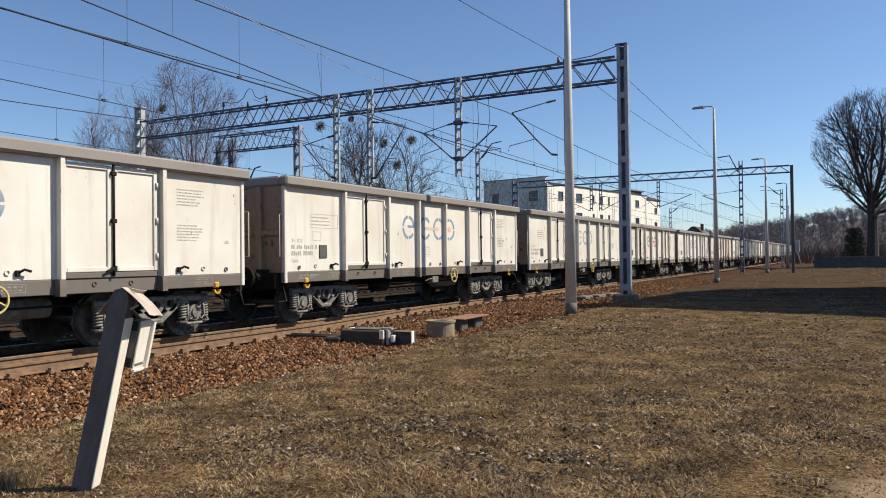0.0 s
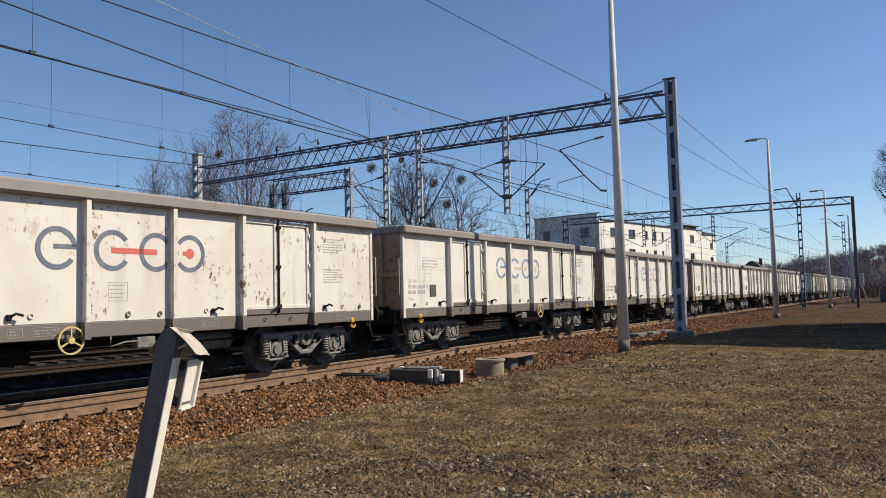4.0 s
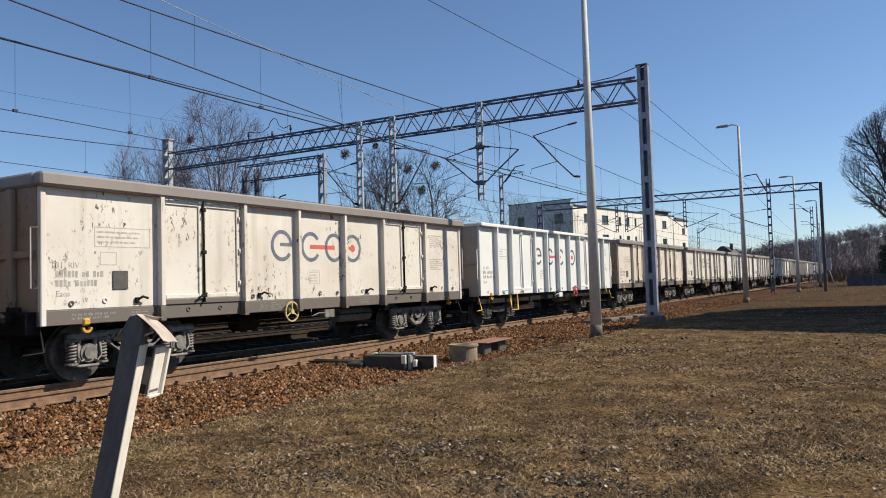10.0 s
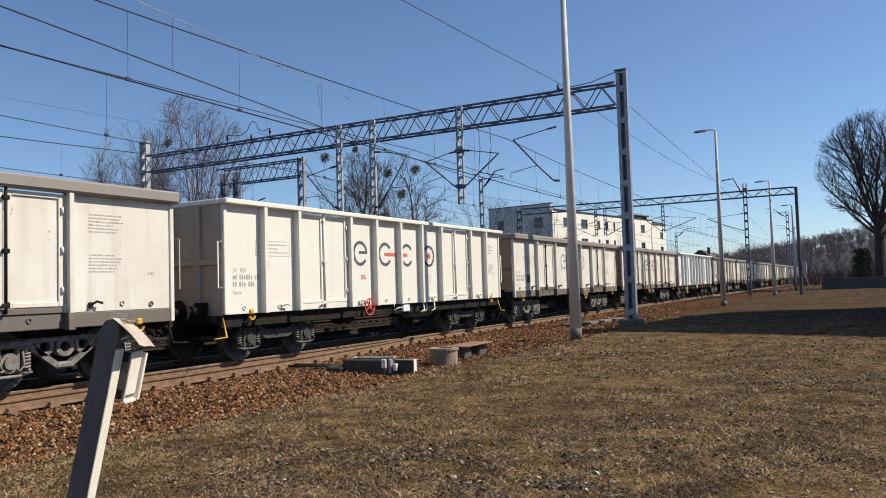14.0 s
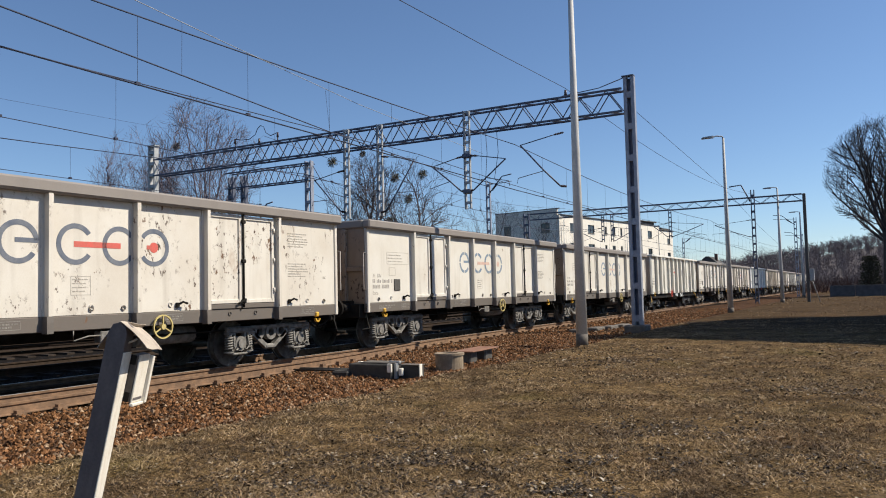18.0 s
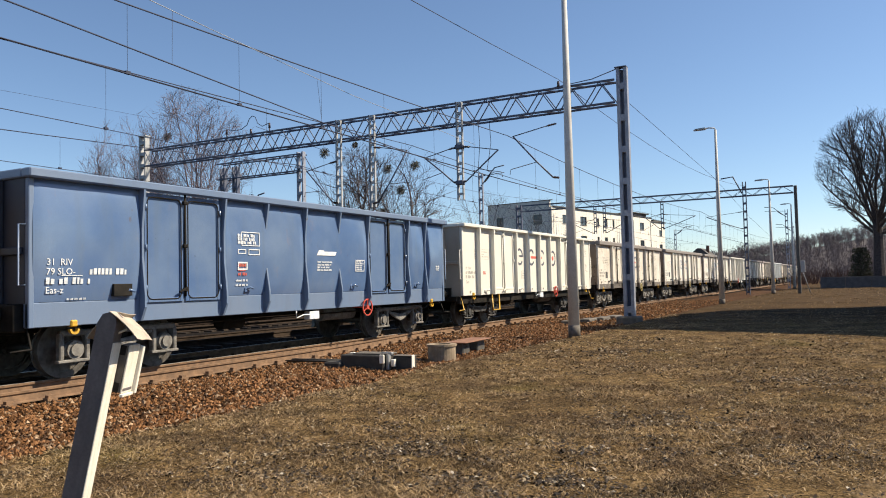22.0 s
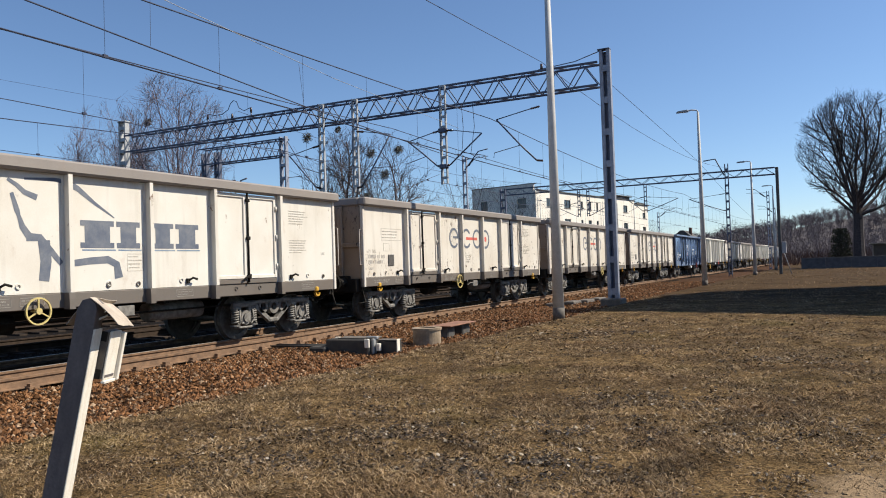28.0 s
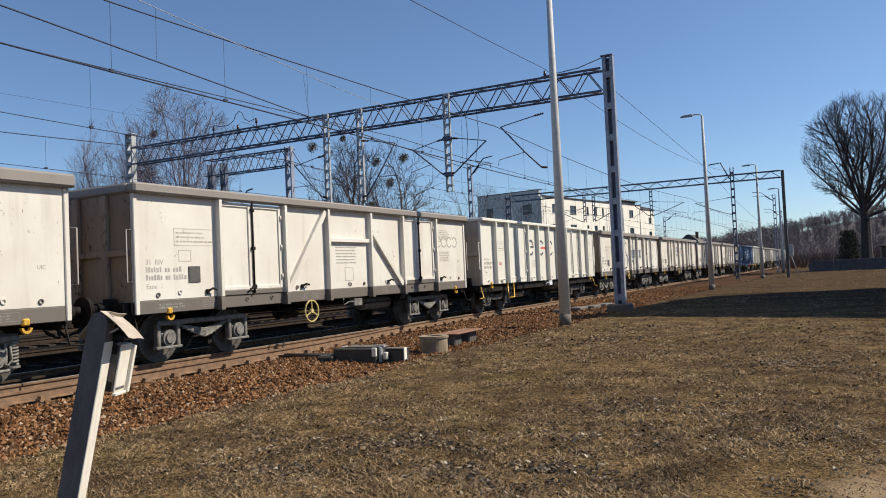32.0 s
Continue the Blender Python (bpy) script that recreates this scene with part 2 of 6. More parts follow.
class Shape:
    """Collects vertices and faces of one mesh."""

    def __init__(self):
        self.v, self.f, self.smooth = [], [], []

    def add(self, verts, faces, smooth=False):
        k = len(self.v)
        self.v += [tuple(p) for p in verts]
        self.f += [tuple(i + k for i in f) for f in faces]
        self.smooth += [smooth] * len(faces)
        return self

    def box(self, x0, x1, y0, y1, z0, z1, c=0.0):
        if c <= 0:
            v = [(x, y, z) for z in (z0, z1) for y in (y0, y1) for x in (x0, x1)]
            return self.add(v, [(0, 2, 3, 1), (4, 5, 7, 6), (0, 1, 5, 4), (2, 6, 7, 3), (0, 4, 6, 2), (1, 3, 7, 5)])
        c = min(c, (x1 - x0) / 2.1, (y1 - y0) / 2.1, (z1 - z0) / 2.1)
        v = []
        for z, sz in ((z0, 1), (z1, -1)):
            for y, sy in ((y0, 1), (y1, -1)):
                for x, sx in ((x0, 1), (x1, -1)):
                    v += [(x, y + c * sy, z + c * sz), (x + c * sx, y, z + c * sz), (x + c * sx, y + c * sy, z)]
        i = lambda ix, iy, iz, k: (iz * 4 + iy * 2 + ix) * 3 + k
        f = []
        for s in (0, 1):
            f.append([i(s, 0, 0, 0), i(s, 1, 0, 0), i(s, 1, 1, 0), i(s, 0, 1, 0)][::1 if s else -1])
            f.append([i(0, s, 0, 1), i(1, s, 0, 1), i(1, s, 1, 1), i(0, s, 1, 1)][::-1 if s else 1])
            f.append([i(0, 0, s, 2), i(1, 0, s, 2), i(1, 1, s, 2), i(0, 1, s, 2)][::1 if s else -1])
        for a in (0, 1):
            for b in (0, 1):
                f.append([i(0, a, b, 1), i(1, a, b, 1), i(1, a, b, 2), i(0, a, b, 2)])
                f.append([i(a, 0, b, 0), i(a, 1, b, 0), i(a, 1, b, 2), i(a, 0, b, 2)])
                f.append([i(a, b, 0, 0), i(a, b, 1, 0), i(a, b, 1, 1), i(a, b, 0, 1)])
                for d in (0, 1):
                    f.append([i(a, b, d, 0), i(a, b, d, 1), i(a, b, d, 2)])
        return self.add(v, f)

    def tube(self, pts, r, n=8, r1=None, caps=True, smooth=True):
        """A round bar along the points, its radius from r to r1."""
        pts = [Vector(p) for p in pts]
        r1 = r if r1 is None else r1
        v, f, m = [], [], len(pts)
        for i, p in enumerate(pts):
            d = (pts[min(i + 1, m - 1)] - pts[max(i - 1, 0)]).normalized()
            a = d.cross((0, 0, 1) if abs(d.z) < 0.9 else (1, 0, 0)).normalized()
            b = d.cross(a)
            q = r + (r1 - r) * i / max(m - 1, 1)
            v += [p + (a * math.cos(u) + b * math.sin(u)) * q for u in (2 * math.pi * k / n for k in range(n))]
        for i in range(m - 1):
            f += [(i * n + k, i * n + (k + 1) % n, (i + 1) * n + (k + 1) % n, (i + 1) * n + k) for k in range(n)]
        self.add(v, f, smooth)
        if caps:
            k = len(self.v) - len(v)
            self.f += [tuple(range(k + n - 1, k - 1, -1)), tuple(range(len(self.v) - n, len(self.v)))]
            self.smooth += [False, False]
        return self

    def ring(self, c, axis, ro, ri, h, n=20, a0=0.0, a1=360.0):
        """A flat ring, or part of one, about an axis 'x', 'y' or 'z', of thickness h from c on."""
        full = a1 - a0 >= 359.9
        m = n if full else n + 1
        v = []
        for k in range(m):
            a = radians(a0 + (a1 - a0) * k / n)
            for q, o in ((ri, 0), (ro, 0), (ro, h), (ri, h)):
                p, s = q * math.cos(a), q * math.sin(a)
                e = {"x": (o, p, s), "y": (s, o, p), "z": (p, s, o)}[axis]
                v.append((c[0] + e[0], c[1] + e[1], c[2] + e[2]))
        f = []
        for k in range(n):
            i, j = k * 4, ((k + 1) % m) * 4
            f += [(i + q, j + q, j + (q + 1) % 4, i + (q + 1) % 4) for q in range(4)]
        if not full:
            f += [(0, 1, 2, 3), (n * 4 + 3, n * 4 + 2, n * 4 + 1, n * 4)]
        return self.add(v, f)

    def prism(self, poly, axis, a, b):
        """A polygon in the plane across the axis, drawn from a to b along it."""
        put = {"x": lambda p, o: (o, p[0], p[1]), "y": lambda p, o: (p[0], o, p[1]), "z": lambda p, o: (p[0], p[1], o)}[axis]
        n = len(poly)
        v = [put(p, a) for p in poly] + [put(p, b) for p in poly]
        return self.add(v, [tuple(range(n))[::-1], tuple(range(n, 2 * n))] + [(k, (k + 1) % n, n + (k + 1) % n, n + k) for k in range(n)])

    def beam(self, a, b, w, h):
        """A flat bar w by h from point a to point b."""
        a, b = Vector(a), Vector(b)
        d = (b - a).normalized()
        s = d.cross((0, 0, 1) if abs(d.z) < 0.95 else (0, 1, 0)).normalized()
        u = s.cross(d)
        v = [p + s * i * w / 2 + u * j * h / 2 for p in (a, b) for i, j in ((-1, -1), (1, -1), (1, 1), (-1, 1))]
        return self.add(v, [(3, 2, 1, 0), (4, 5, 6, 7)] + [(k, (k + 1) % 4, 4 + (k + 1) % 4, 4 + k) for k in range(4)])

    def mesh(self, name, *materials):
        me = bpy.data.meshes.new(name)
        me.from_pydata(self.v, [], self.f)
        me.polygons.foreach_set("use_smooth", self.smooth)
        for m in materials:
            me.materials.append(m)
        bm = bmesh.new()
        bm.from_mesh(me)
        bmesh.ops.recalc_face_normals(bm, faces=bm.faces)
        bm.to_mesh(me)
        bm.free()
        return me


def part(name, shape, material, parent=None, label=""):
    """One mesh object, under a thing or under a part."""
    ob = new(name, shape.mesh(name, material) if isinstance(shape, Shape) else shape)
    if parent is not None:
        ob.parent = parent
    return tagged(ob, label) if label else ob


def thing(name, label, category, m=None, group="", kind=""):
    """An Empty at a thing's base."""
    ob = new(name)
    ob.empty_display_size = 0.2
    if m is not None:
        ob.matrix_basis = m
    return tagged(ob, label, category, group, kind)


def flip(shape):
    """The same shape mirrored in x."""
    s = Shape()
    s.v, s.f, s.smooth = [(-x, y, z) for x, y, z in shape.v], [f[::-1] for f in shape.f], list(shape.smooth)
    return s


# ---- ground ----
GROUND = -0.18


def bed(x, y):
    """Height of the ground: the ballast bed by the tracks, grass beyond."""
    if -40 < x < -6.9:
        near = min(1.0, max(0.0, (-6.9 - x) / 1.6))
        h = GROUND - 0.10 * math.sin(near * math.pi) - 0.04 * near
        if x < -38:
            h = GROUND + (h - GROUND) * (x + 40) / 2
    else:
        h = GROUND
    h += 0.035 * noise.noise((x * 0.5, y * 0.5, 0)) + 0.02 * noise.noise((x * 1.7, y * 1.7, 3))
    return h


def steps(a, b, d0, grow):
    """Numbers from a outwards to b, closer near a."""
    out, d = [a], d0
    while abs(out[-1] - a) < abs(b - a):
        out.append(out[-1] + math.copysign(d, b - a))
        d *= grow
    out[-1] = b
    return out


def ground():
    xs = sorted(set(steps(-5.0, -2500.0, 0.22, 1.035) + steps(-5.0, 2500.0, 0.22, 1.06)))
    ys = sorted(set(steps(9.0, -2500.0, 0.3, 1.09) + steps(9.0, 3000.0, 0.3, 1.035)))
    v = [(x, y, bed(x, y) if abs(x) < 60 and -30 < y < 200 else GROUND) for y in ys for x in xs]
    n = len(xs)
    f = [(j * n + i, j * n + i + 1, (j + 1) * n + i + 1, (j + 1) * n + i) for j in range(len(ys) - 1) for i in range(n - 1)]
    s = Shape().add(v, f, True)
    m = Nodes("dry_grass_ground", 0.95)
    m.co = m.t.nodes.new("ShaderNodeTexCoord").outputs["Object"]
    big, mid, bare = m.noise(0.35, 4), m.noise(2.2, 5), m.noise(0.8, 6)
    c = m.mix(m.ramp(mid, (0.36, 0.0), (0.64, 1.0)), (0.15, 0.094, 0.042), (0.385, 0.25, 0.115))
    c = m.mix(m.ramp(big, (0.58, 0.0), (0.70, 0.6)), c, (0.19, 0.150, 0.032))
    c = m.mix(m.ramp(bare, (0.50, 0.0), (0.62, 0.7)), c, (0.125, 0.077, 0.040))
    c = m.mix(m.ramp(m.noise(16, 8, None, 0.7), (0.40, 0.8), (0.54, 0.0)), c, (0.034, 0.024, 0.015))
    c = m.mix(1.0, c, m.ramp(m.noise(48, 6, None, 0.75), (0.38, 0.15), (0.62, 1.0)), "MULTIPLY")
    c = m.mix(m.ramp(m.noise(55, 3), (0.58, 0.0), (0.70, 0.65)), c, (0.46, 0.33, 0.16))
    # trodden yard earth further off, darkened further for the house's shade
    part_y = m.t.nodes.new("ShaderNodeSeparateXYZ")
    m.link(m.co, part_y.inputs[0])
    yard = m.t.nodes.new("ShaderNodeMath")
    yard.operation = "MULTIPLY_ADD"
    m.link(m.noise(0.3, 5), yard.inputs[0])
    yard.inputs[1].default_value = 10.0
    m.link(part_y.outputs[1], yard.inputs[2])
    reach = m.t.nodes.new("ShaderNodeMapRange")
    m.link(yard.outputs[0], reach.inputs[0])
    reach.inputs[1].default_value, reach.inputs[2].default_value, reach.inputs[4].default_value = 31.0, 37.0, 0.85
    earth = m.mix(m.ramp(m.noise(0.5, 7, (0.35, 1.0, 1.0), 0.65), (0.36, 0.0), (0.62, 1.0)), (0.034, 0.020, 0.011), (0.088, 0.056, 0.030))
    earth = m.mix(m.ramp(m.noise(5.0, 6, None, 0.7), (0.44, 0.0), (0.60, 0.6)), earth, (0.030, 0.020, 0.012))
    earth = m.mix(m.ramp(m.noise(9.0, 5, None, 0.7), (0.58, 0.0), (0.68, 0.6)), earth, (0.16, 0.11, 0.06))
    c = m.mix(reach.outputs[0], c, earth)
    # bare sandy patch of a path
    sand = m.t.nodes.new("ShaderNodeVectorMath")
    sand.operation = "DISTANCE"
    m.link(m.scaled((1.0, 0.45, 0.0)), sand.inputs[0])
    sand.inputs[1].default_value = (0.35, 2.5, 0.0)
    d = m.t.nodes.new("ShaderNodeMath")
    d.operation = "MULTIPLY_ADD"
    m.link(m.noise(2.2, 4), d.inputs[0])
    d.inputs[1].default_value = 0.9
    m.link(sand.outputs["Value"], d.inputs[2])
    c = m.mix(m.ramp(d.outputs[0], (0.75, 1.0), (1.05, 0.0)), c, (0.34, 0.245, 0.15))
    # stony, rust-dusted bed along the tracks
    sep = m.t.nodes.new("ShaderNodeSeparateXYZ")
    m.link(m.co, sep.inputs[0])
    edge = m.t.nodes.new("ShaderNodeMath")
    edge.operation = "MULTIPLY_ADD"
    m.link(m.noise(1.6, 4), edge.inputs[0])
    edge.inputs[1].default_value = 0.8
    m.link(sep.outputs[0], edge.inputs[2])
    shift = m.t.nodes.new("ShaderNodeMapRange")
    m.link(edge.outputs[0], shift.inputs[0])
    shift.inputs[1].default_value, shift.inputs[2].default_value = -6.95, -6.6
    stone = m.mix(m.ramp(m.noise(18, 4), (0.35, 0.0), (0.65, 1.0)), (0.03, 0.017, 0.011), (0.105, 0.055, 0.03))
    c = m.mix(shift.outputs[0], stone, c)
    # the train's shade, painted near black between and behind the running rails
    grime_shade = m.t.nodes.new("ShaderNodeMapRange")
    m.link(edge.outputs[0], grime_shade.inputs[0])
    grime_shade.inputs[1].default_value, grime_shade.inputs[2].default_value = -11.4, -10.6
    c = m.mix(grime_shade.outputs[0], (0.016, 0.013, 0.011), c)
    lumps = m.mix(0.35, m.noise(7, 8, None, 0.72), m.noise(34, 5, None, 0.7))
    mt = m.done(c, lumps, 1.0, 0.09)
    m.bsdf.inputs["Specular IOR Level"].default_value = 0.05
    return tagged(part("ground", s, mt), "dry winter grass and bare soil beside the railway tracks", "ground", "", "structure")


ground()
# ---- the train ----
HALF, WALL = 6.4, 1.39           # half a body's length, half its width


def wheelset(parent, y, tag):
    """An axle with two wheels, turning about x."""
    s = Shape()
    for e in (-1, 1):
        s.ring((e * 0.75 - 0.055, 0, 0), "x", 0.46, 0.36, 0.11, 28)
        s.ring((e * 0.75 - 0.085 * (e > 0) + 0.055 * (e < 0) - 0.0, 0, 0), "x", 0.49, 0.40, 0.03, 28)
        s.ring((e * 0.75 - 0.02, 0, 0), "x", 0.37, 0.05, 0.04, 20)
        s.ring((e * 0.75 - 0.09, 0, 0), "x", 0.13, 0.03, 0.18, 14)
    s.tube([(-1.0, 0, 0), (1.0, 0, 0)], 0.075, 10)
    ob = part("wheelset", s, WHEEL, parent, "worn steel wheels on an axle")
    ob.location = (0, y, 0.46)
    ob["turns"] = tag
    return ob


def coil(s, x, y, z0, z1, r=0.085, n=5):
    """A coil spring: one bar wound n times."""
    turns = [2 * math.pi * k / 9 for k in range(9 * n + 1)]
    s.tube([(x + (r - 0.02) * math.cos(a), y + (r - 0.02) * math.sin(a), z0 + 0.02 + (z1 - z0 - 0.04) * a / turns[-1]) for a in turns], 0.021, 5)


BOGIES = {}


def bogie(parent, y, kind, turn):
    """A four-wheeled bogie; 'cast' has coil springs by each axle box and a pierced frame, 'beam' a straight welded frame."""
    key = (kind, turn)
    if key not in BOGIES:
        d = {}
        d["bolster"] = Shape().box(-0.95, 0.95, -0.22, 0.22, 0.50, 0.80, 0.03).box(-0.2, 0.2, -0.2, 0.2, 0.78, 0.92, 0.02).mesh("bogie", BLACK)
        s = Shape()
        if kind == "cast":
            s.box(0.96, 1.08, -1.25, 1.25, 0.72, 0.80, 0.02)
            for e in (-0.9, 0.9):
                s.box(0.97, 1.10, e - 0.36, e + 0.36, 0.67, 0.79, 0.03)
                for q in (-1, 1):
                    s.box(0.98, 1.08, e + q * 0.145 - 0.028, e + q * 0.145 + 0.028, 0.30, 0.68, 0.015)
                    s.ring((1.03, e + q * 0.265, 0.285), "z", 0.105, 0.0, 0.03, 12)
                    s.ring((1.03, e + q * 0.265, 0.645), "z", 0.10, 0.0, 0.04, 12)
                    s.tube([(1.10, e + q * 0.19, 0.62), (1.115, e + q * 0.20, 0.42), (1.11, e + q * 0.15, 0.33), (1.10, e + q * 0.09, 0.36)], 0.02, 6)
                s.tube([(1.05, e - 0.30, 0.285), (1.07, e - 0.15, 0.255), (1.07, e + 0.15, 0.255), (1.05, e + 0.30, 0.285)], 0.03, 6)
            for e in (-1, 1):
                s.beam((1.02, e * 0.62, 0.72), (1.02, e * 0.10, 0.34), 0.10, 0.09)
                s.ring((0.97, e * 0.33, 0.66), "x", 0.15, 0.085, 0.10, 14)
            s.ring((0.97, 0, 0.64), "x", 0.16, 0.085, 0.12, 14)
            s.box(0.97, 1.08, -0.16, 0.16, 0.29, 0.40, 0.03)
        elif kind == "leaf":
            s.box(0.96, 1.08, -1.15, 1.15, 0.68, 0.78, 0.02)
            for e in (-0.9, 0.9):
                s.box(0.97, 1.09, e - 0.27, e - 0.19, 0.30, 0.72, 0.015)
                s.box(0.97, 1.09, e + 0.19, e + 0.27, 0.30, 0.72, 0.015)
                s.box(0.98, 1.10, e - 0.30, e + 0.30, 0.26, 0.31, 0.01)
            for k in range(6):
                w = 0.62 - 0.085 * k
                s.tube([(1.05, -w, 0.60 - 0.028 * k + 0.06 * (w / 0.62) ** 2), (1.05, 0, 0.55 - 0.028 * k), (1.05, w, 0.60 - 0.028 * k + 0.06 * (w / 0.62) ** 2)], 0.026, 6)
        else:
            s.prism([(-1.32, 0.50), (-1.20, 0.66), (-0.55, 0.70), (-0.30, 0.60), (0.30, 0.60), (0.55, 0.70), (1.20, 0.66), (1.32, 0.56), (1.22, 0.52),
                     (0.62, 0.55), (0.36, 0.42), (-0.36, 0.42), (-0.62, 0.55), (-1.22, 0.52)], "x", 0.95, 1.07)
            for e in (-0.9, 0.9):
                s.tube([(1.05, e - 0.32, 0.29), (1.08, e - 0.15, 0.25), (1.08, e + 0.15, 0.25), (1.05, e + 0.32, 0.29)], 0.03, 6)
                for q in (-0.14, 0.14):
                    s.prism([(e + q - 0.04, 0.28), (e + q + 0.04, 0.28), (e + q + 0.03, 0.66), (e + q - 0.03, 0.66)], "x", 0.94, 1.10)
                    s.beam((1.10, e + q * 2.2, 0.64), (1.10, e + q * 0.9, 0.80), 0.06, 0.05)
        coat = BOGIE_DARK if kind == "beam" else BOGIE
        d["frame"] = s.mesh("side_frame", coat)
        d["frame_far"] = flip(s).mesh("side_frame", coat)
        s = Shape()
        s.ring((0, 0, 0), "x", 0.15, 0.0, 0.10, 16).ring((0.10, 0, 0), "x", 0.10, 0.0, 0.035, 12).box(-0.06, 0.06, -0.17, 0.17, -0.09, 0.10, 0.02)
        d["box"] = s.mesh("axle_box", coat)
        s = Shape()
        coil(s, 0, 0, 0, 0.34, 0.092, 6)
        d["spring"] = s.mesh("spring", coat)
        s = Shape()
        s.box(-0.9, 0.9, -0.05, 0.05, -0.06, 0.06).prism([(-0.06, -0.22), (0.05, -0.2), (0.03, 0.22), (-0.08, 0.2)], "x", 0.68, 0.82)
        d["shoe"] = s.mesh("brake_shoe", BLACK)
        BOGIES[key] = d
    d = BOGIES[key]
    b = part("bogie", d["bolster"], None, parent, "dark greasy bogie with coil springs" if kind == "cast" else "dark greasy bogie")
    b.location = (0, y, 0)
    part("side_frame", d["frame"], None, b)
    part("side_frame", d["frame_far"], None, b)
    for e in (-0.9, 0.9):
        wheelset(b, e, turn + ("_a" if e < 0 else "_b"))
        for q in (-1, 1):
            ob = part("axle_box", d["box"], None, b)
            ob.location = (q * 1.0, e, 0.46)
            if q < 0:
                ob.rotation_euler = (0, 0, math.pi)
        for q in (-0.265, 0.265):
            if kind != "leaf":
                ob = part("spring", d["spring"], None, b)
                ob.location = (1.03, e + q, 0.31)
        ob = part("brake_shoe", d["shoe"], None, b)
        ob.location = (0, e + (0.53 if e < 0 else -0.53), 0.45)
    return b


def lines(s, x, y0, y1, z0, z1, n, h=0.02, seed=0):
    """Rows of unreadable small writing: a bar for each letter, in words, from y0 to y1."""
    r = random.Random(seed)
    for k in range(n):
        z = z1 - (z1 - z0) * (k + 0.5) / n
        y, end = y0, y1 - r.random() * 0.35 * (y1 - y0)
        while y < end:
            for _ in range(r.randint(2, 6)):
                w = h * r.uniform(0.35, 0.6)
                if y + w < end:
                    s.box(x, x + 0.002, y, y + w, z - h / 2, z + h / 2 - h * 0.2 * (r.random() < 0.4))
                y += w + h * 0.22
            y += h * 0.6


def frame_box(s, x, y0, y1, z0, z1, t=0.012):
    """The outline of a painted table."""
    for a in ((y0, y1, z0, z0 + t), (y0, y1, z1 - t, z1), (y0, y0 + t, z0, z1), (y1 - t, y1, z0, z1)):
        s.box(x, x + 0.002, *a)


def lettering(text, size, material, parent, x, y, z):
    """Raised paint letters on the wagon's side that faces +x."""
    cu = bpy.data.curves.new("lettering", "FONT")
    cu.body, cu.size, cu.extrude, cu.resolution_u = text, size, 0.0015, 2
    ob = bpy.data.objects.new("lettering", cu)
    scene.collection.objects.link(ob)
    dg = bpy.context.evaluated_depsgraph_get()
    me = bpy.data.meshes.new_from_object(ob.evaluated_get(dg))
    bpy.data.objects.remove(ob)
    me.materials.clear()
    me.materials.append(material)
    made = tagged(part("lettering", me, None, parent, "painted class letters"), kind="stuff")
    made.matrix_basis = pose(x, y, z, 90, 0, 90)
    return made


def logo(parent, x, ys, z, r, ink, w=0.085, red=RED_INK, stencil=False):
    """Four open rings in a row joined by a red bar, as painted on the sides; a stencilled one is broken by thin bridges."""
    spans = ((5, 325), (35, 325), (35, 325), (215, 505))
    for k, (y, (a, b)) in enumerate(zip(ys, spans)):
        s = Shape()
        if stencil:
            cuts = [a] + [c for c in (90, 180, 270, 360, 450) if a + 20 < c < b - 20] + [b]
            for p, q in zip(cuts, cuts[1:]):
                s.ring((x, y, z), "x", r, r - w, 0.003, 9, p + (4.5 if p != a else 0), q - (4.5 if q != b else 0))
        else:
            s.ring((x, y, z), "x", r, r - w, 0.003, 26, a, b)
        if k == 0:
            s.box(x, x + 0.003, y - 0.05, y + r - 0.015, z - 0.01, z + w - 0.02)
        part("logo_ring", s, ink, parent, "painted open ring of the owner's mark")
    if red:
        s = Shape().box(x, x + 0.003, ys[1] - 0.03, ys[2] + 0.02, z - 0.045, z + 0.045)
        part("logo_bar", s, red, parent, "faded red bar")
        s = Shape().ring((x, ys[3] - 0.0, z), "x", 0.09, 0.0, 0.003, 18).box(x, x + 0.003, ys[3] - 0.15, ys[3] - 0.08, z - 0.035, z + 0.035)
        part("logo_dot", s, red, parent, "faded red dot")


def door_leaf(y0, y1, z0, z1, x, hinge_left):
    """A steel side door leaf with a raised frame, hinges and a latch foot."""
    s = Shape().box(x - 0.04, x + 0.012, y0, y1, z0, z1, 0.006)
    t = 0.075
    for a in ((y0, y0 + t, z0, z1), (y1 - t, y1, z0, z1), (y0 + t, y1 - t, z1 - t, z1), (y0 + t, y1 - t, z0, z0 + t)):
        s.box(x + 0.012, x + 0.040, *a, 0.008)
    h = y0 + 0.02 if hinge_left else y1 - 0.02
    for z in (z0 + 0.25, (z0 + z1) / 2, z1 - 0.25):
        s.tube([(x + 0.055, h, z - 0.05), (x + 0.055, h, z + 0.05)], 0.022, 6)
    return s


def post(y, z0, z1, old):
    """A side post: a deep rib with a narrow flange, spread at its foot on the old wagons."""
    d, h = (0.13, 0.015) if old else (0.15, 0.0225)
    a, b = WALL - 0.004, WALL + d
    outline = [(a, y - 0.05), (WALL + 0.012, y - 0.05), (WALL + 0.012, y - h), (b, y - h), (b, y + h + 0.045), (b - 0.014, y + h + 0.045), (b - 0.014, y + h), (WALL + 0.012, y + h), (WALL + 0.012, y + 0.08), (a, y + 0.08)]
    s = Shape().prism(outline, "z", z0 + 0.02, z1)
    return s


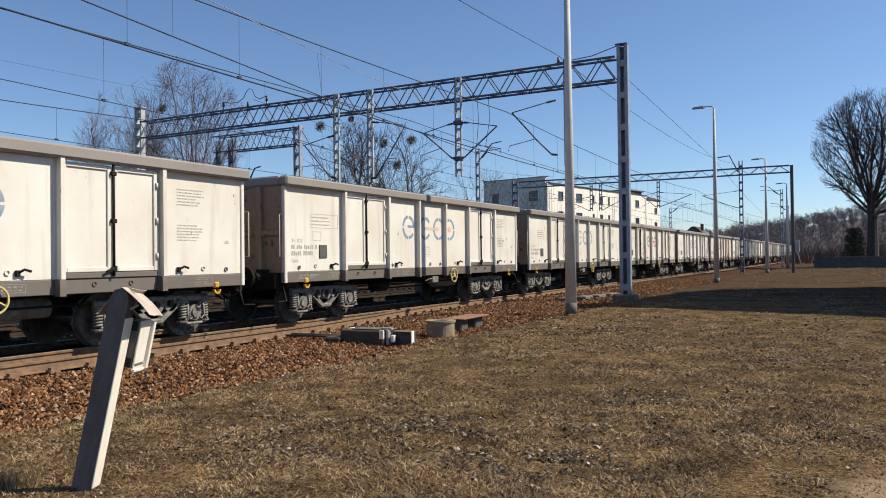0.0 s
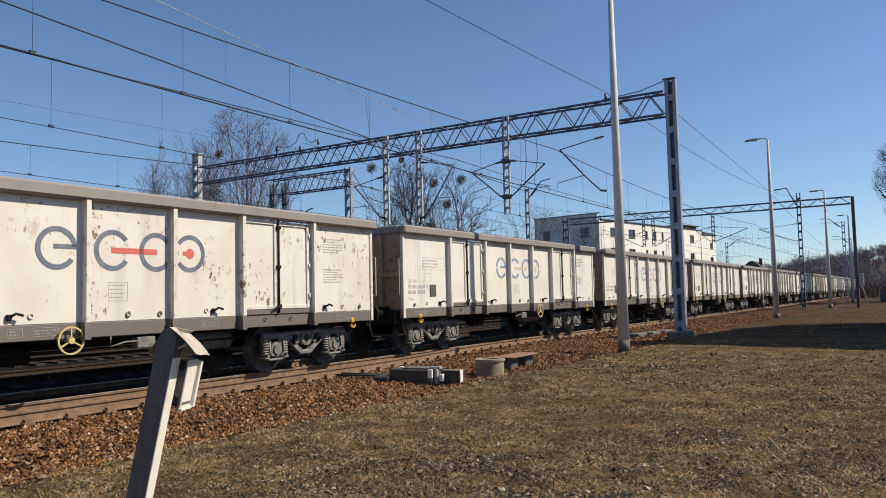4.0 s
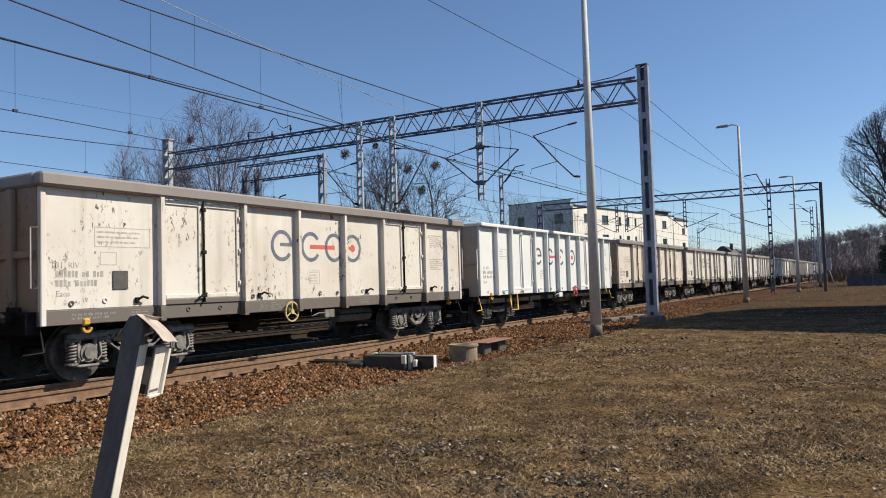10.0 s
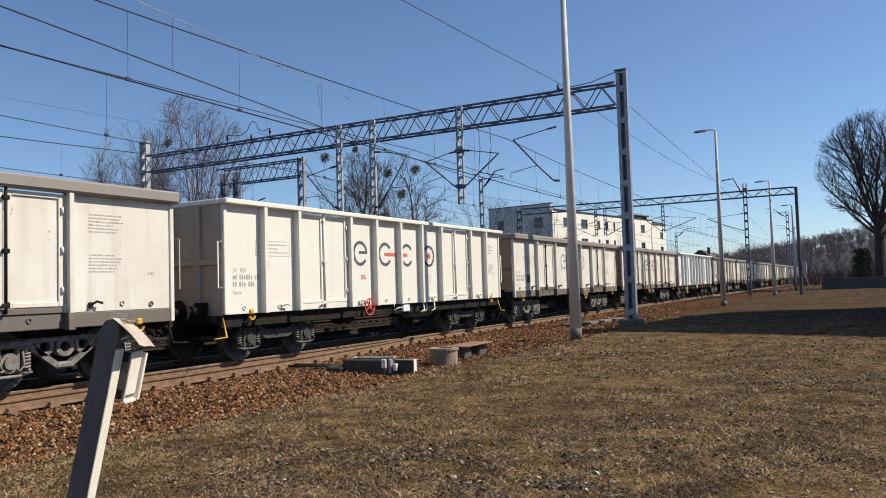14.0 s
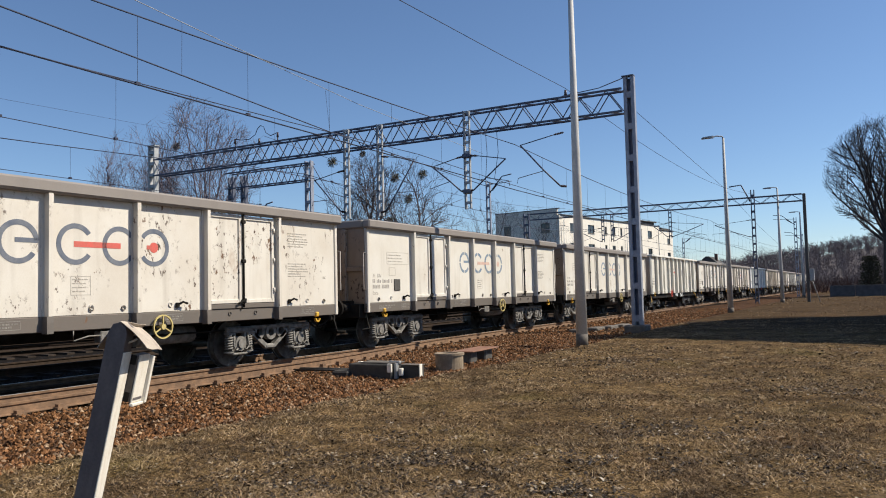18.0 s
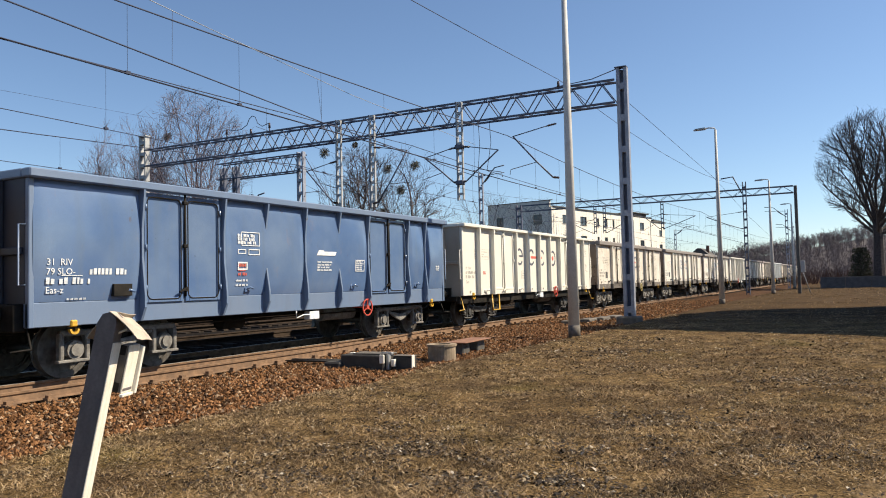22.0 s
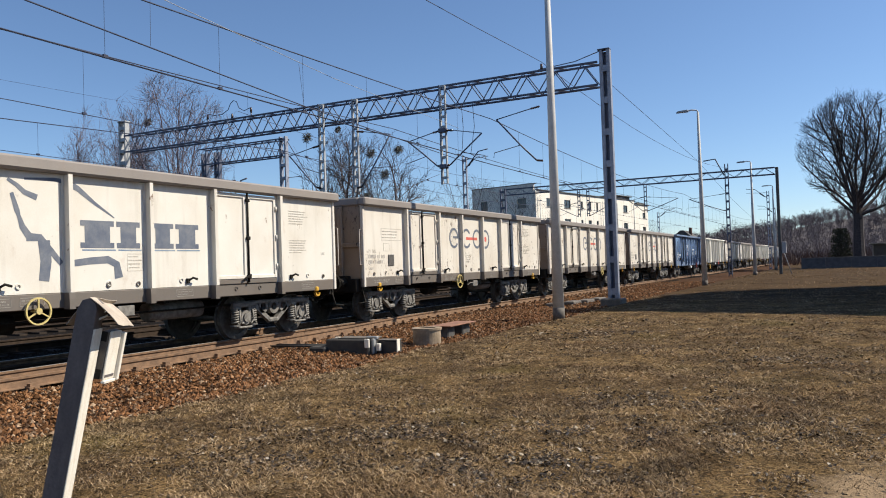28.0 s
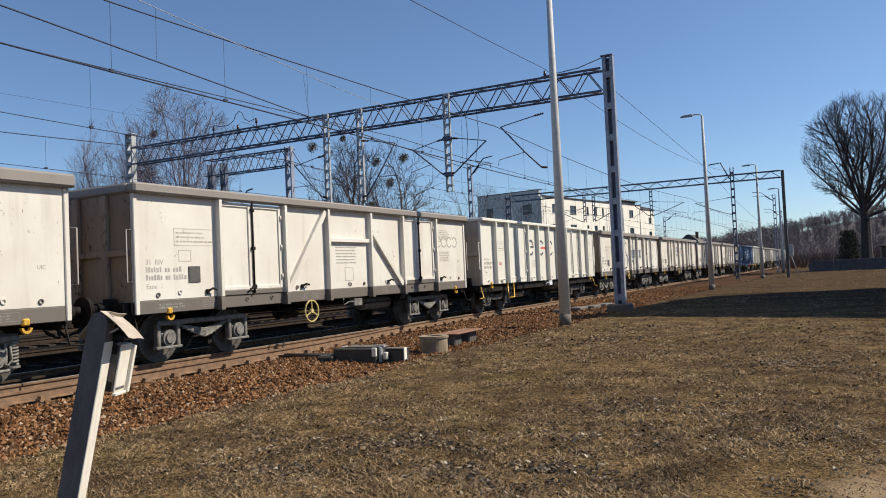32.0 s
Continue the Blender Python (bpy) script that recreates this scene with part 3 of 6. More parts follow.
def buffer_shape():
    s = Shape()
    s.tube([(0, 0, 0), (0, -0.30, 0)], 0.11, 14).tube([(0, -0.30, 0), (0, -0.52, 0)], 0.075, 12)
    s.ring((0, -0.56, 0), "y", 0.23, 0.0, 0.05, 20)
    s.box(-0.17, 0.17, -0.03, 0.02, -0.17, 0.17, 0.01)
    return s


def wheel_handle(r=0.24):
    s = Shape().ring((0, 0, 0), "x", r, r - 0.024, 0.03, 24)
    for k in range(3):
        a = radians(90 + 120 * k)
        s.beam((0.015, 0, 0), (0.015, math.cos(a) * (r - 0.02), math.sin(a) * (r - 0.02)), 0.024, 0.02)
    s.ring((-0.02, 0, 0), "x", 0.05, 0.0, 0.06, 12).tube([(-0.45, 0, 0), (0, 0, 0)], 0.018, 6)
    return s


STYLES = {
    # posts (from the trailing end), doors (start, end), wall foot, sill foot, rim, marks
    "old": dict(posts=(2.10, 4.05, 5.62, 7.20, 8.75, 10.70), doors=((2.10, 4.05), (8.75, 10.70)), foot=1.17, sill=0.93, rim=(3.02, 3.23), bogie="cast"),
    "new": dict(posts=(1.05, 2.13, 4.05, 5.15, 6.30, 7.42, 8.55, 10.45, 11.55), doors=((2.13, 4.05), (8.55, 10.45)), foot=0.98, sill=0.98, rim=(3.13, 3.24), bogie="beam"),
    "blue": dict(posts=(2.00, 3.90, 5.10, 6.35, 7.60, 8.80, 10.70, 11.62), doors=((2.00, 3.90), (8.80, 10.70)), foot=1.24, sill=0.86, rim=(3.10, 3.24), bogie="leaf"),
    "braced": dict(posts=(1.95, 3.90, 5.45, 7.25, 8.85, 10.75), doors=((1.95, 3.90), (8.85, 10.75)), foot=1.17, sill=0.93, rim=(3.04, 3.22), bogie="leaf"),
}


def bulge(y, z):
    """How far the blue wagon's pressed panels belly out at the height z."""
    u = min(1.0, max(0.0, (z - 1.24) / (3.10 - 1.24)))
    return 0.085 * math.sin(math.pi * u) ** 0.7


def bulged(y0, y1, z0, z1):
    """A pressed panel that bellies outwards, with a few dents."""
    s, ny, nz = Shape(), max(4, int((y1 - y0) / 0.12)), 18
    v = []
    for j in range(nz + 1):
        z = z0 + (z1 - z0) * j / nz
        for i in range(ny + 1):
            y = y0 + (y1 - y0) * i / ny
            e = min(1.0, min(y - y0, y1 - y) / 0.14)
            v.append((WALL + (bulge(y, z) + 0.010 * noise.noise((y * 1.6, z * 2.2, 4)) * (0 < j < nz)) * (0.45 + 0.55 * e ** 0.5), y, z))
    f = [(j * (ny + 1) + i, j * (ny + 1) + i + 1, (j + 1) * (ny + 1) + i + 1, (j + 1) * (ny + 1) + i) for j in range(nz) for i in range(ny)]
    s.add(v, f, True)
    s.box(WALL - 0.045, WALL - 0.002, y0, y1, z0, z1, 0.004)
    return s


def hug(s, lap):
    """Lay painted marks on the bellied panels."""
    s.v = [(p[0] + lap(p[1], p[2]) + (0.010 if lap(p[1], p[2]) else 0.0), p[1], p[2]) for p in s.v]


def door_seal(y0, y1, z0, z1):
    r, x, pts = 0.10, WALL + 0.041, []
    for cy, cz, a in ((y1 - r, z1 - r, 0), (y0 + r, z1 - r, 90), (y0 + r, z0 + r, 180), (y1 - r, z0 + r, 270)):
        for k in range(4):
            w = radians(a + 30 * k)
            pts.append((x, cy + r * math.cos(w), cz + r * math.sin(w)))
    return Shape().tube(pts + [pts[0], pts[1]], 0.012, 5)


def wagon(style, paint, label, ink="dark", marks="rings", wheel=PALE_YELLOW, seed=0, placard=None):
    """An open high-sided bogie wagon. Its origin is on the rail tops under its middle; +x is the side seen from the grass."""
    st = STYLES[style]
    top = thing("freight_wagon", label, "freight wagon", None, "wagons of the train")
    body, foot, sill, (r0, r1) = PAINT[paint], st["foot"], st["sill"], st["rim"]
    old = style in ("old", "braced")
    blue = style == "blue"
    rim_mat = RIM_GREY if old else BLUE_FRAME if blue else body
    sill_mat = GREY_SILL if old else BLUE_FRAME if blue else body
    frame_mat = BLUE_FRAME if blue else body
    lap = bulge if blue else (lambda y, z: 0.0)
    L = HALF
    Y = lambda y: y - L
    part("floor", Shape().box(-WALL + 0.02, WALL - 0.02, -L + 0.02, L - 0.02, foot - 0.02, foot + 0.06, 0.01), BLACK, top)
    s = Shape().box(-0.25, 0.25, -L, L, 0.72, foot - 0.02, 0.02)
    for e in (-1, 1):
        s.box(-1.25, 1.25, e * L - 0.12, e * L + 0.12, 0.80, foot - 0.02, 0.02)
    for k in range(-4, 5):
        s.box(-1.3, 1.3, k * 1.3 - 0.06, k * 1.3 + 0.06, 0.88, foot - 0.02)
    part("underframe", s, BLACK, top)
    edges = [0.06] + list(st["posts"]) + [2 * L - 0.06]
    for side in (1, -1):
        turned = (lambda s: s) if side > 0 else flip
        if sill < foot:
            part("side_sill", turned(Shape().box(WALL - 0.10, WALL + 0.005, -L, L, sill, foot - 0.004, 0.012)), sill_mat, top, "grimy brown-grey sill" if old else "")
        else:
            part("side_sill", turned(Shape().box(WALL - 0.25, WALL - 0.10, -L, L, 0.72, foot, 0.012)), BLACK, top, "black sole bar")
        doors = [d[0] for d in st["doors"]]
        if blue:
            edges = [v for v in edges if v not in (5.10, 7.60)]
        for a, b in zip(edges, edges[1:]):
            if a in doors:
                m, z0 = (a + b) / 2, foot + (0.10 if old else -0.07 if blue else 0.14)
                for y0, y1, left in ((a + 0.07, m - 0.025, True), (m + 0.025, b - 0.07, False)):
                    part("door_leaf", turned(door_leaf(Y(y0), Y(y1), z0, r0 - 0.03, WALL, left)), body, top)
                    if blue:
                        part("door_seal", turned(door_seal(Y(y0) + 0.055, Y(y1) - 0.055, z0 + 0.055, r0 - 0.10)), BLACK, top, "dark worn door seam")
                if not blue:
                    part("door_threshold", turned(Shape().box(WALL - 0.05, WALL + 0.03, Y(a + 0.06), Y(b - 0.06), foot, z0 - 0.006, 0.01)), GREY_SILL if old else body, top)
                s = Shape().tube([(WALL + 0.06, Y(m), foot + 0.02), (WALL + 0.06, Y(m), r0 + 0.12)], 0.022, 8)
                for z in (foot + 0.14, (foot + r0) / 2, r0 - 0.15):
                    s.box(WALL + 0.0, WALL + 0.09, Y(m) - 0.05, Y(m) + 0.05, z - 0.035, z + 0.035, 0.01)
                s.beam((WALL + 0.09, Y(m) - 0.16, foot + 0.10), (WALL + 0.09, Y(m) + 0.03, foot + 0.18), 0.03, 0.03)
                part("lock_bar", turned(s), BLACK if old or style == "blue" else body, top)
            else:
                s = bulged(Y(a), Y(b), foot, r0) if blue else Shape().box(WALL - 0.045, WALL, Y(a), Y(b), foot, r0, 0.004)
                if b - a > 0.5 and not blue:
                    s.ring((WALL, Y((a + b) / 2), foot + 0.12), "x", 0.045, 0.028, 0.02, 10)
                part("side_panel", turned(s), body, top)
        for y in st["posts"]:
            if style == "blue":
                deep = 0.045 if y in (5.10, 7.60) else 0.085
                s = Shape().prism([(WALL - 0.03, sill + 0.02), (WALL + 0.05, sill + 0.02), (WALL + 0.15, 1.10), (WALL + 0.15, 1.30), (WALL + deep, 1.95), (WALL + deep, 2.45), (WALL + 0.15, r0), (WALL - 0.03, r0)], "y", Y(y) - 0.022, Y(y) + 0.022)
                s.box(WALL - 0.01, WALL + 0.012, Y(y) - 0.05, Y(y) + 0.06, sill + 0.03, r0 - 0.002, 0.003)
                part("side_post", turned(s), BLUE_FRAME, top)
            else:
                part("side_post", turned(post(Y(y), foot - 0.02, r0 - 0.002, old)), body, top)
                if old:
                    shoe = [(WALL, sill - 0.02), (WALL + 0.135, sill - 0.02), (WALL + 0.135, sill + 0.14), (WALL + 0.128, foot - 0.003), (WALL, foot - 0.003)]
                    part("post_shoe", turned(Shape().prism(shoe, "y", Y(y) - 0.04, Y(y) + 0.065)), GREY_SILL, top, "rusty brown-grey post foot")
        for y in (0.045, 2 * L - 0.045):
            part("corner_post", turned(Shape().box(WALL - 0.06, WALL + 0.03, Y(y) - 0.045, Y(y) + 0.045, sill, r0, 0.012)), frame_mat, top)
        if style == "braced":
            for a, b in (((3.98, foot + 0.02), (5.40, r0 - 0.05)), ((8.80, foot + 0.02), (7.32, r0 - 0.4))):
                part("brace", turned(Shape().beam((WALL + 0.045, Y(a[0]), a[1]), (WALL + 0.045, Y(b[0]), b[1]), 0.09, 0.13)), body, top)
            part("brace", turned(Shape().box(WALL, WALL + 0.09, Y(5.5), Y(7.2), 2.28, 2.38, 0.01)), body, top)
        for y in (0.75, 12.05):
            s = Shape().box(WALL - 0.06, WALL + 0.035, Y(y) - 0.06, Y(y) + 0.06, sill - 0.02, sill + 0.09, 0.02).ring((WALL - 0.02, Y(y), sill - 0.05), "x", 0.085, 0.05, 0.06, 14, 180, 360)
            part("towing_hook", turned(s), YELLOW, top, "yellow towing bracket")
        for y in (1.75, 4.6, 8.2, 11.2):
            s = Shape().tube([(WALL + 0.02, Y(y) - 0.09, foot + 0.10), (WALL + 0.09, Y(y) - 0.02, foot + 0.16), (WALL + 0.09, Y(y) + 0.08, foot + 0.13)], 0.022, 6).box(WALL, WALL + 0.05, Y(y) - 0.12, Y(y) - 0.05, foot + 0.06, foot + 0.15, 0.01)
            part("door_stop", turned(s), BLACK if old else body, top)
    # rim all round
    o, w = WALL + (0.145 if old else 0.155), 0.22
    for e in (-1, 1):
        a, b = sorted((e * o, e * (o - w)))
        part("top_rim", Shape().box(a, b, -L - 0.06, L + 0.06, r0, r1, 0.035 if old else 0.02), rim_mat, top, "dull grey capping rail" if old else "")
        a, b = sorted((e * (L + 0.06), e * (L - 0.10)))
        part("end_rim", Shape().box(-o + w + 0.002, o - w - 0.002, a, b, r0, r1, 0.035 if old else 0.02), rim_mat, top)
    for e in (-1, 1):
        a, b = sorted((e * L, e * (L - 0.05)))
        em = END_DARK if old else END_BLUE_SHADE if blue else END_NEW
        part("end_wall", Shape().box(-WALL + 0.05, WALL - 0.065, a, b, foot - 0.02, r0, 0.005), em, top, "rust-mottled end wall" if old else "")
        for x in (-0.75, 0.0, 0.75):
            a, b = sorted((e * L, e * (L + 0.10)))
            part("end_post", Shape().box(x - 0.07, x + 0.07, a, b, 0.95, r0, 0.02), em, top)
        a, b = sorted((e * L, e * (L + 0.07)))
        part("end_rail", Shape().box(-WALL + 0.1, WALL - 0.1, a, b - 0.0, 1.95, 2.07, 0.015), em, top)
        for x in (-0.875, 0.875):
            ob = part("buffer", buffer_shape(), BLACK, top, "greasy steel buffer")
            ob.matrix_basis = pose(x, e * (L + 0.08), 1.06, 0, 0, 0 if e < 0 else 180)
        s = Shape().tube([(0, e * (L + 0.1), 1.05), (0, e * (L + 0.45), 1.02), (0, e * (L + 0.60), 0.92)], 0.05, 8)
        s.tube([(0.35, e * (L + 0.1), 0.98), (0.35, e * (L + 0.32), 0.70), (0.30, e * (L + 0.55), 0.62), (0.2, e * (L + 0.62), 0.75)], 0.03, 6)
        part("coupling", s, BLACK, top)
        s = Shape().tube([(WALL - 0.02, e * (L + 0.02), 1.5), (WALL + 0.0, e * (L + 0.14), 1.5), (WALL + 0.0, e * (L + 0.14), 2.4), (WALL - 0.02, e * (L + 0.02), 2.4)], 0.016, 6)
        part("handrail", s, rim_mat if old else frame_mat, top)
        part("step_iron", Shape().tube([(WALL - 0.1, e * (L - 0.05), sill), (WALL + 0.02, e * (L - 0.05), 0.55), (WALL + 0.02, e * (L + 0.28), 0.53)], 0.02, 6), YELLOW if style == "new" else BLACK, top)
    # below the floor
    part("air_tank", Shape().tube([(0.75, Y(7.7), 0.72), (0.75, Y(9.0), 0.72)], 0.17, 16), BOGIE, top, "grey air reservoir")
    part("brake_cylinder", Shape().tube([(0.6, Y(4.6), 0.70), (0.6, Y(5.2), 0.70)], 0.16, 14).tube([(0.6, Y(5.2), 0.70), (0.6, Y(6.2), 0.70)], 0.03, 6), BLACK, top)
    part("brake_rod", Shape().tube([(0.45, Y(2.4), 0.60), (0.45, Y(10.4), 0.60)], 0.025, 6).tube([(1.0, Y(3.2), 0.74), (1.0, Y(9.8), 0.74)], 0.02, 6), BLACK, top)
    wy = 5.1 if marks == "beast" else {"old": 7.75, "new": 4.85, "blue": 8.72, "braced": 4.75}[style]
    hw = part("hand_wheel", wheel_handle(0.25 if style == "braced" else 0.21), wheel, top, "spoked brake hand wheel")
    hw.location = (WALL + 0.06, Y(wy), sill - (0.22 if style == "braced" else 0.02))
    part("valve_box", Shape().box(WALL - 0.2, WALL - 0.03, Y(6.6), Y(6.95), sill - 0.22, sill - 0.03, 0.015).tube([(WALL - 0.05, Y(6.7), sill - 0.1), (WALL - 0.05, Y(6.4), sill - 0.1), (WALL + 0.0, Y(6.1), sill - 0.16), (WALL, Y(6.1), sill)], 0.014, 5), INK["white"] if not old else BOGIE, top, "small brake changeover plate")
    if style == "new":
        part("step_ladder", Shape().tube([(WALL, Y(2.15), foot), (WALL + 0.03, Y(2.15), 0.46), (WALL + 0.03, Y(2.68), 0.46), (WALL, Y(2.68), foot)], 0.03, 6), YELLOW, top, "yellow foot step")
        for y in (7.7, 7.85, 8.3) if paint == "clean" else ():
            part("lever", Shape().tube([(WALL - 0.05, Y(y), foot), (WALL + 0.04, Y(y - 0.1), 0.78), (WALL + 0.04, Y(y - 0.3), 0.72)], 0.02, 5), INK["white"], top)
    bogie(top, Y(1.9), st["bogie"], "low")
    bogie(top, Y(10.9), st["bogie"], "low")
    # painted markings
    x, ink_m = WALL + 0.001, INK[ink]
    text_m = INK["white"] if style == "blue" else INK["grey"]
    if marks == "rings":
        ys = {"old": (5.21, 6.13, 6.93, 7.62), "new": (4.60, 5.72, 6.80, 8.0)}[style]
        faded = ink == "faded"
        logo(top, x, [Y(v) for v in ys], 2.28, 0.325 if style == "old" else 0.31, ink_m, 0.08, FADED_RED if faded else RED_INK, faded)
    elif marks == "small rings":
        logo(top, x, [Y(v) for v in (11.05, 11.40, 11.75, 12.10)], 2.38, 0.17, INK["grey"], 0.035, None)
    elif marks == "beast":
        # a running-animal mark and four slabs in place of a word
        s = Shape()
        for pts, r, r1 in ((((4.70, 2.88), (4.84, 2.80), (4.96, 2.70), (5.16, 2.63)), 0.03, 0.055), (((4.96, 2.90), (5.44, 2.93), (5.62, 2.91)), 0.02, 0.045),
                           (((5.66, 2.90), (5.86, 2.82), (6.17, 2.60), (6.54, 2.38)), 0.075, 0.012), (((4.76, 2.68), (4.84, 2.42), (4.92, 2.18), (5.05, 2.0)), 0.03, 0.07),
                           (((4.98, 2.03), (5.20, 2.02), (5.34, 1.86), (5.55, 1.62)), 0.075, 0.05), (((5.26, 1.98), (5.29, 1.66), (5.25, 1.36)), 0.10, 0.085),
                           (((5.70, 1.62), (6.05, 1.66), (6.40, 1.68), (6.57, 1.60), (6.61, 1.37)), 0.06, 0.085)):
            s.tube([(x, Y(a), b) for a, b in pts], r, 6, r1, True, False)
        s.v = [(x + 0.001 + 0.02 * (p[0] - x), p[1], p[2]) for p in s.v]
        part("animal_mark", s, INK["mid"], top, "stylised grey-blue running animal mark")
        for a, b in ((5.89, 6.53), (6.58, 7.06), (7.32, 7.81), (7.86, 8.42)):
            s = Shape().box(x, x + 0.002, Y(a), Y(b), 1.87, 1.96).box(x, x + 0.002, Y(a + 0.08), Y(b - 0.08), 1.96, 2.23).box(x, x + 0.002, Y(a), Y(b), 2.23, 2.32)
            part("mark_block", s, INK["mid"], top, "grey-blue painted block")
            part("mark_line", Shape().box(x, x + 0.002, Y(a + 0.03), Y(b + 0.03), 1.825, 1.85), INK["faded"], top)
    s = Shape()
    if blue:
        lines(s, x, Y(0.98), Y(1.75), 1.655, 1.755, 1, 0.10, seed)
        lines(s, x, Y(0.25), Y(1.45), 1.51, 1.61, 1, 0.10, seed + 1)
        s.box(x, x + 0.002, Y(0.50), Y(0.86), 1.635, 1.645)
        lettering("79 SLO-", 0.145, text_m, top, x + lap(0, 1.7) + 0.004, Y(0.25), 1.655)
    else:
        lines(s, x, Y(0.25), Y(1.25), 1.50, 1.78, 2, 0.095, seed)
    hug(s, lap)
    lettering("31  RIV", 0.145 if blue else 0.13, text_m, top, x + lap(0, 1.85) + 0.004 * blue, Y(0.25), 1.80)
    tagged(part("stencilled_number", s, text_m, top, "stencilled number rows"), kind="stuff")
    s = Shape()
    if blue:
        lines(s, x, Y(0.62), Y(1.15), 1.262, 1.292, 1, 0.03, seed + 1)
    else:
        lines(s, x, Y(0.95), Y(1.9), 2.18, 2.42, 3, 0.03, seed + 1)
        frame_box(s, x, Y(0.9), Y(1.95), 2.14, 2.46)
        frame_box(s, x, Y(1.0), Y(1.3), 1.85, 2.06)
    hug(s, lap)
    tagged(part("load_table", s, text_m if blue else INK["faint"], top, "stencilled load table"), kind="stuff")
    s = Shape()
    if blue:
        lines(s, x, Y(12.2), Y(12.5), 1.78, 1.9, 2, 0.05, seed + 2)
    else:
        px = 11.68 if style == "new" else 11.1
        lines(s, x, Y(px), Y(px + 0.68), 2.42, 2.75, 6, 0.024, seed + 2)
        lines(s, x, Y(px), Y(px + 0.68), 1.78, 2.10, 6, 0.024, seed + 5)
    hug(s, lap)
    tagged(part("fine_print", s, text_m if blue else INK["faint"], top, "rows of fine stencilled print"), kind="stuff")
    if style == "blue":
        s = Shape()
        lines(s, x, Y(4.25), Y(4.85), 2.25, 2.46, 3, 0.06, seed + 7)
        frame_box(s, x, Y(4.35), Y(4.87), 2.22, 2.50, 0.016)
        frame_box(s, x, Y(4.25), Y(4.47), 2.06, 2.15, 0.016)
        frame_box(s, x, Y(4.54), Y(4.86), 2.04, 2.16, 0.02)
        frame_box(s, x, Y(4.25), Y(4.52), 1.74, 1.90, 0.03)
        lines(s, x, Y(4.22), Y(4.6), 1.40, 1.58, 2, 0.04, seed + 9)
        lines(s, x, Y(6.75), Y(7.35), 1.72, 1.96, 4, 0.04, seed + 8)
        s.prism([(Y(6.72), 2.08), (Y(7.40), 2.08), (Y(7.46), 2.17), (Y(7.0), 2.17), (Y(6.96), 2.20), (Y(6.80), 2.20)], "x", x, x + 0.002)
        lines(s, x, Y(8.25), Y(8.58), 1.75, 1.98, 5, 0.035, seed + 12)
        frame_box(s, x, Y(8.22), Y(8.6), 1.72, 2.0, 0.02)
        hug(s, lap)
        red = Shape()
        lines(red, x, Y(4.27), Y(4.55), 1.62, 1.88, 3, 0.06, seed + 13)
        hug(red, lap)
        tagged(part("red_print", red, RED_INK, top, "red stencilled warning"), kind="stuff")
        part("label_holder", Shape().box(WALL, WALL + 0.09, Y(1.42), Y(1.78), 1.30, 1.50, 0.006), BLACK, top, "dark tilted card holder")
        tagged(part("fine_print", s, text_m, top, "white stencilled notices"), kind="stuff")
    if blue:
        pass
    elif style != "braced":
        s = Shape()
        ny = 6.78 if marks == "beast" else 7.72 if paint == "clean" else 4.72 if style == "new" else 6.05
        frame_box(s, x, Y(ny), Y(ny + 0.35), 1.48, 1.78, 0.009)
        lines(s, x, Y(ny + 0.03), Y(ny + 0.33), 1.51, 1.76, 4, 0.02, seed + 3)
        tagged(part("notice_box", s, INK["faint"], top, "small stencilled box"), kind="stuff")
        if paint == "clean":
            s = Shape()
            lines(s, x, Y(4.62), Y(4.86), 1.64, 1.75, 2, 0.05, seed + 17)
            tagged(part("red_print", s, RED_INK, top, "small dark red stencil"), kind="stuff")
    else:
        s = Shape()
        lines(s, x, Y(5.85), Y(6.9), 1.75, 2.2, 6, 0.03, seed + 3)
        frame_box(s, x, Y(6.2), Y(6.55), 1.35, 1.68)
        tagged(part("notice_box", s, text_m, top, "stencilled notice"), kind="stuff")
    if old:
        s = Shape()
        for a, b in ((1.55, 2.0), (4.5, 4.72), (4.85, 5.25), (7.85, 8.25), (11.5, 11.95)):
            frame_box(s, WALL + 0.006, Y(a), Y(b), sill + 0.06, foot - 0.05, 0.008)
            lines(s, WALL + 0.006, Y(a + 0.03), Y(b), sill + 0.08, foot - 0.07, 2, 0.026, seed + int(a * 10))
        lines(s, WALL + 0.006, Y(0.5), Y(1.3), sill + 0.07, foot - 0.06, 2, 0.04, seed + 17)
        tagged(part("sill_stencil", s, INK["pale"], top, "pale stencilled boxes on the sill"), kind="stuff")
        for y in (0.5, 2.75, 3.5, 4.35, 6.4, 7.0, 9.4, 10.1, 12.3):
            part("tie_ring", Shape().ring((WALL + 0.006, Y(y), foot - 0.09 if y in (2.75, 3.5, 9.4, 10.1) else foot + 0.09), "x", 0.043, 0.028, 0.016, 10), GREY_SILL, top)
    pl = placard or (PLATE_DARK if old else None)
    if pl:
        part("placard", Shape().box(x, x + 0.02, Y(1.22), Y(1.50), 1.46, 1.76, 0.004), pl, top, "dark square label holder")
    lettering("UIC", 0.09, text_m, top, x + lap(0, 1.75), Y(12.25), 1.75)
    lettering("Eas-z" if blue else "Eaos", 0.145 if blue else 0.125, text_m, top, x + lap(0, 1.42) + 0.008 * blue, Y(0.25), 1.37)
    return top


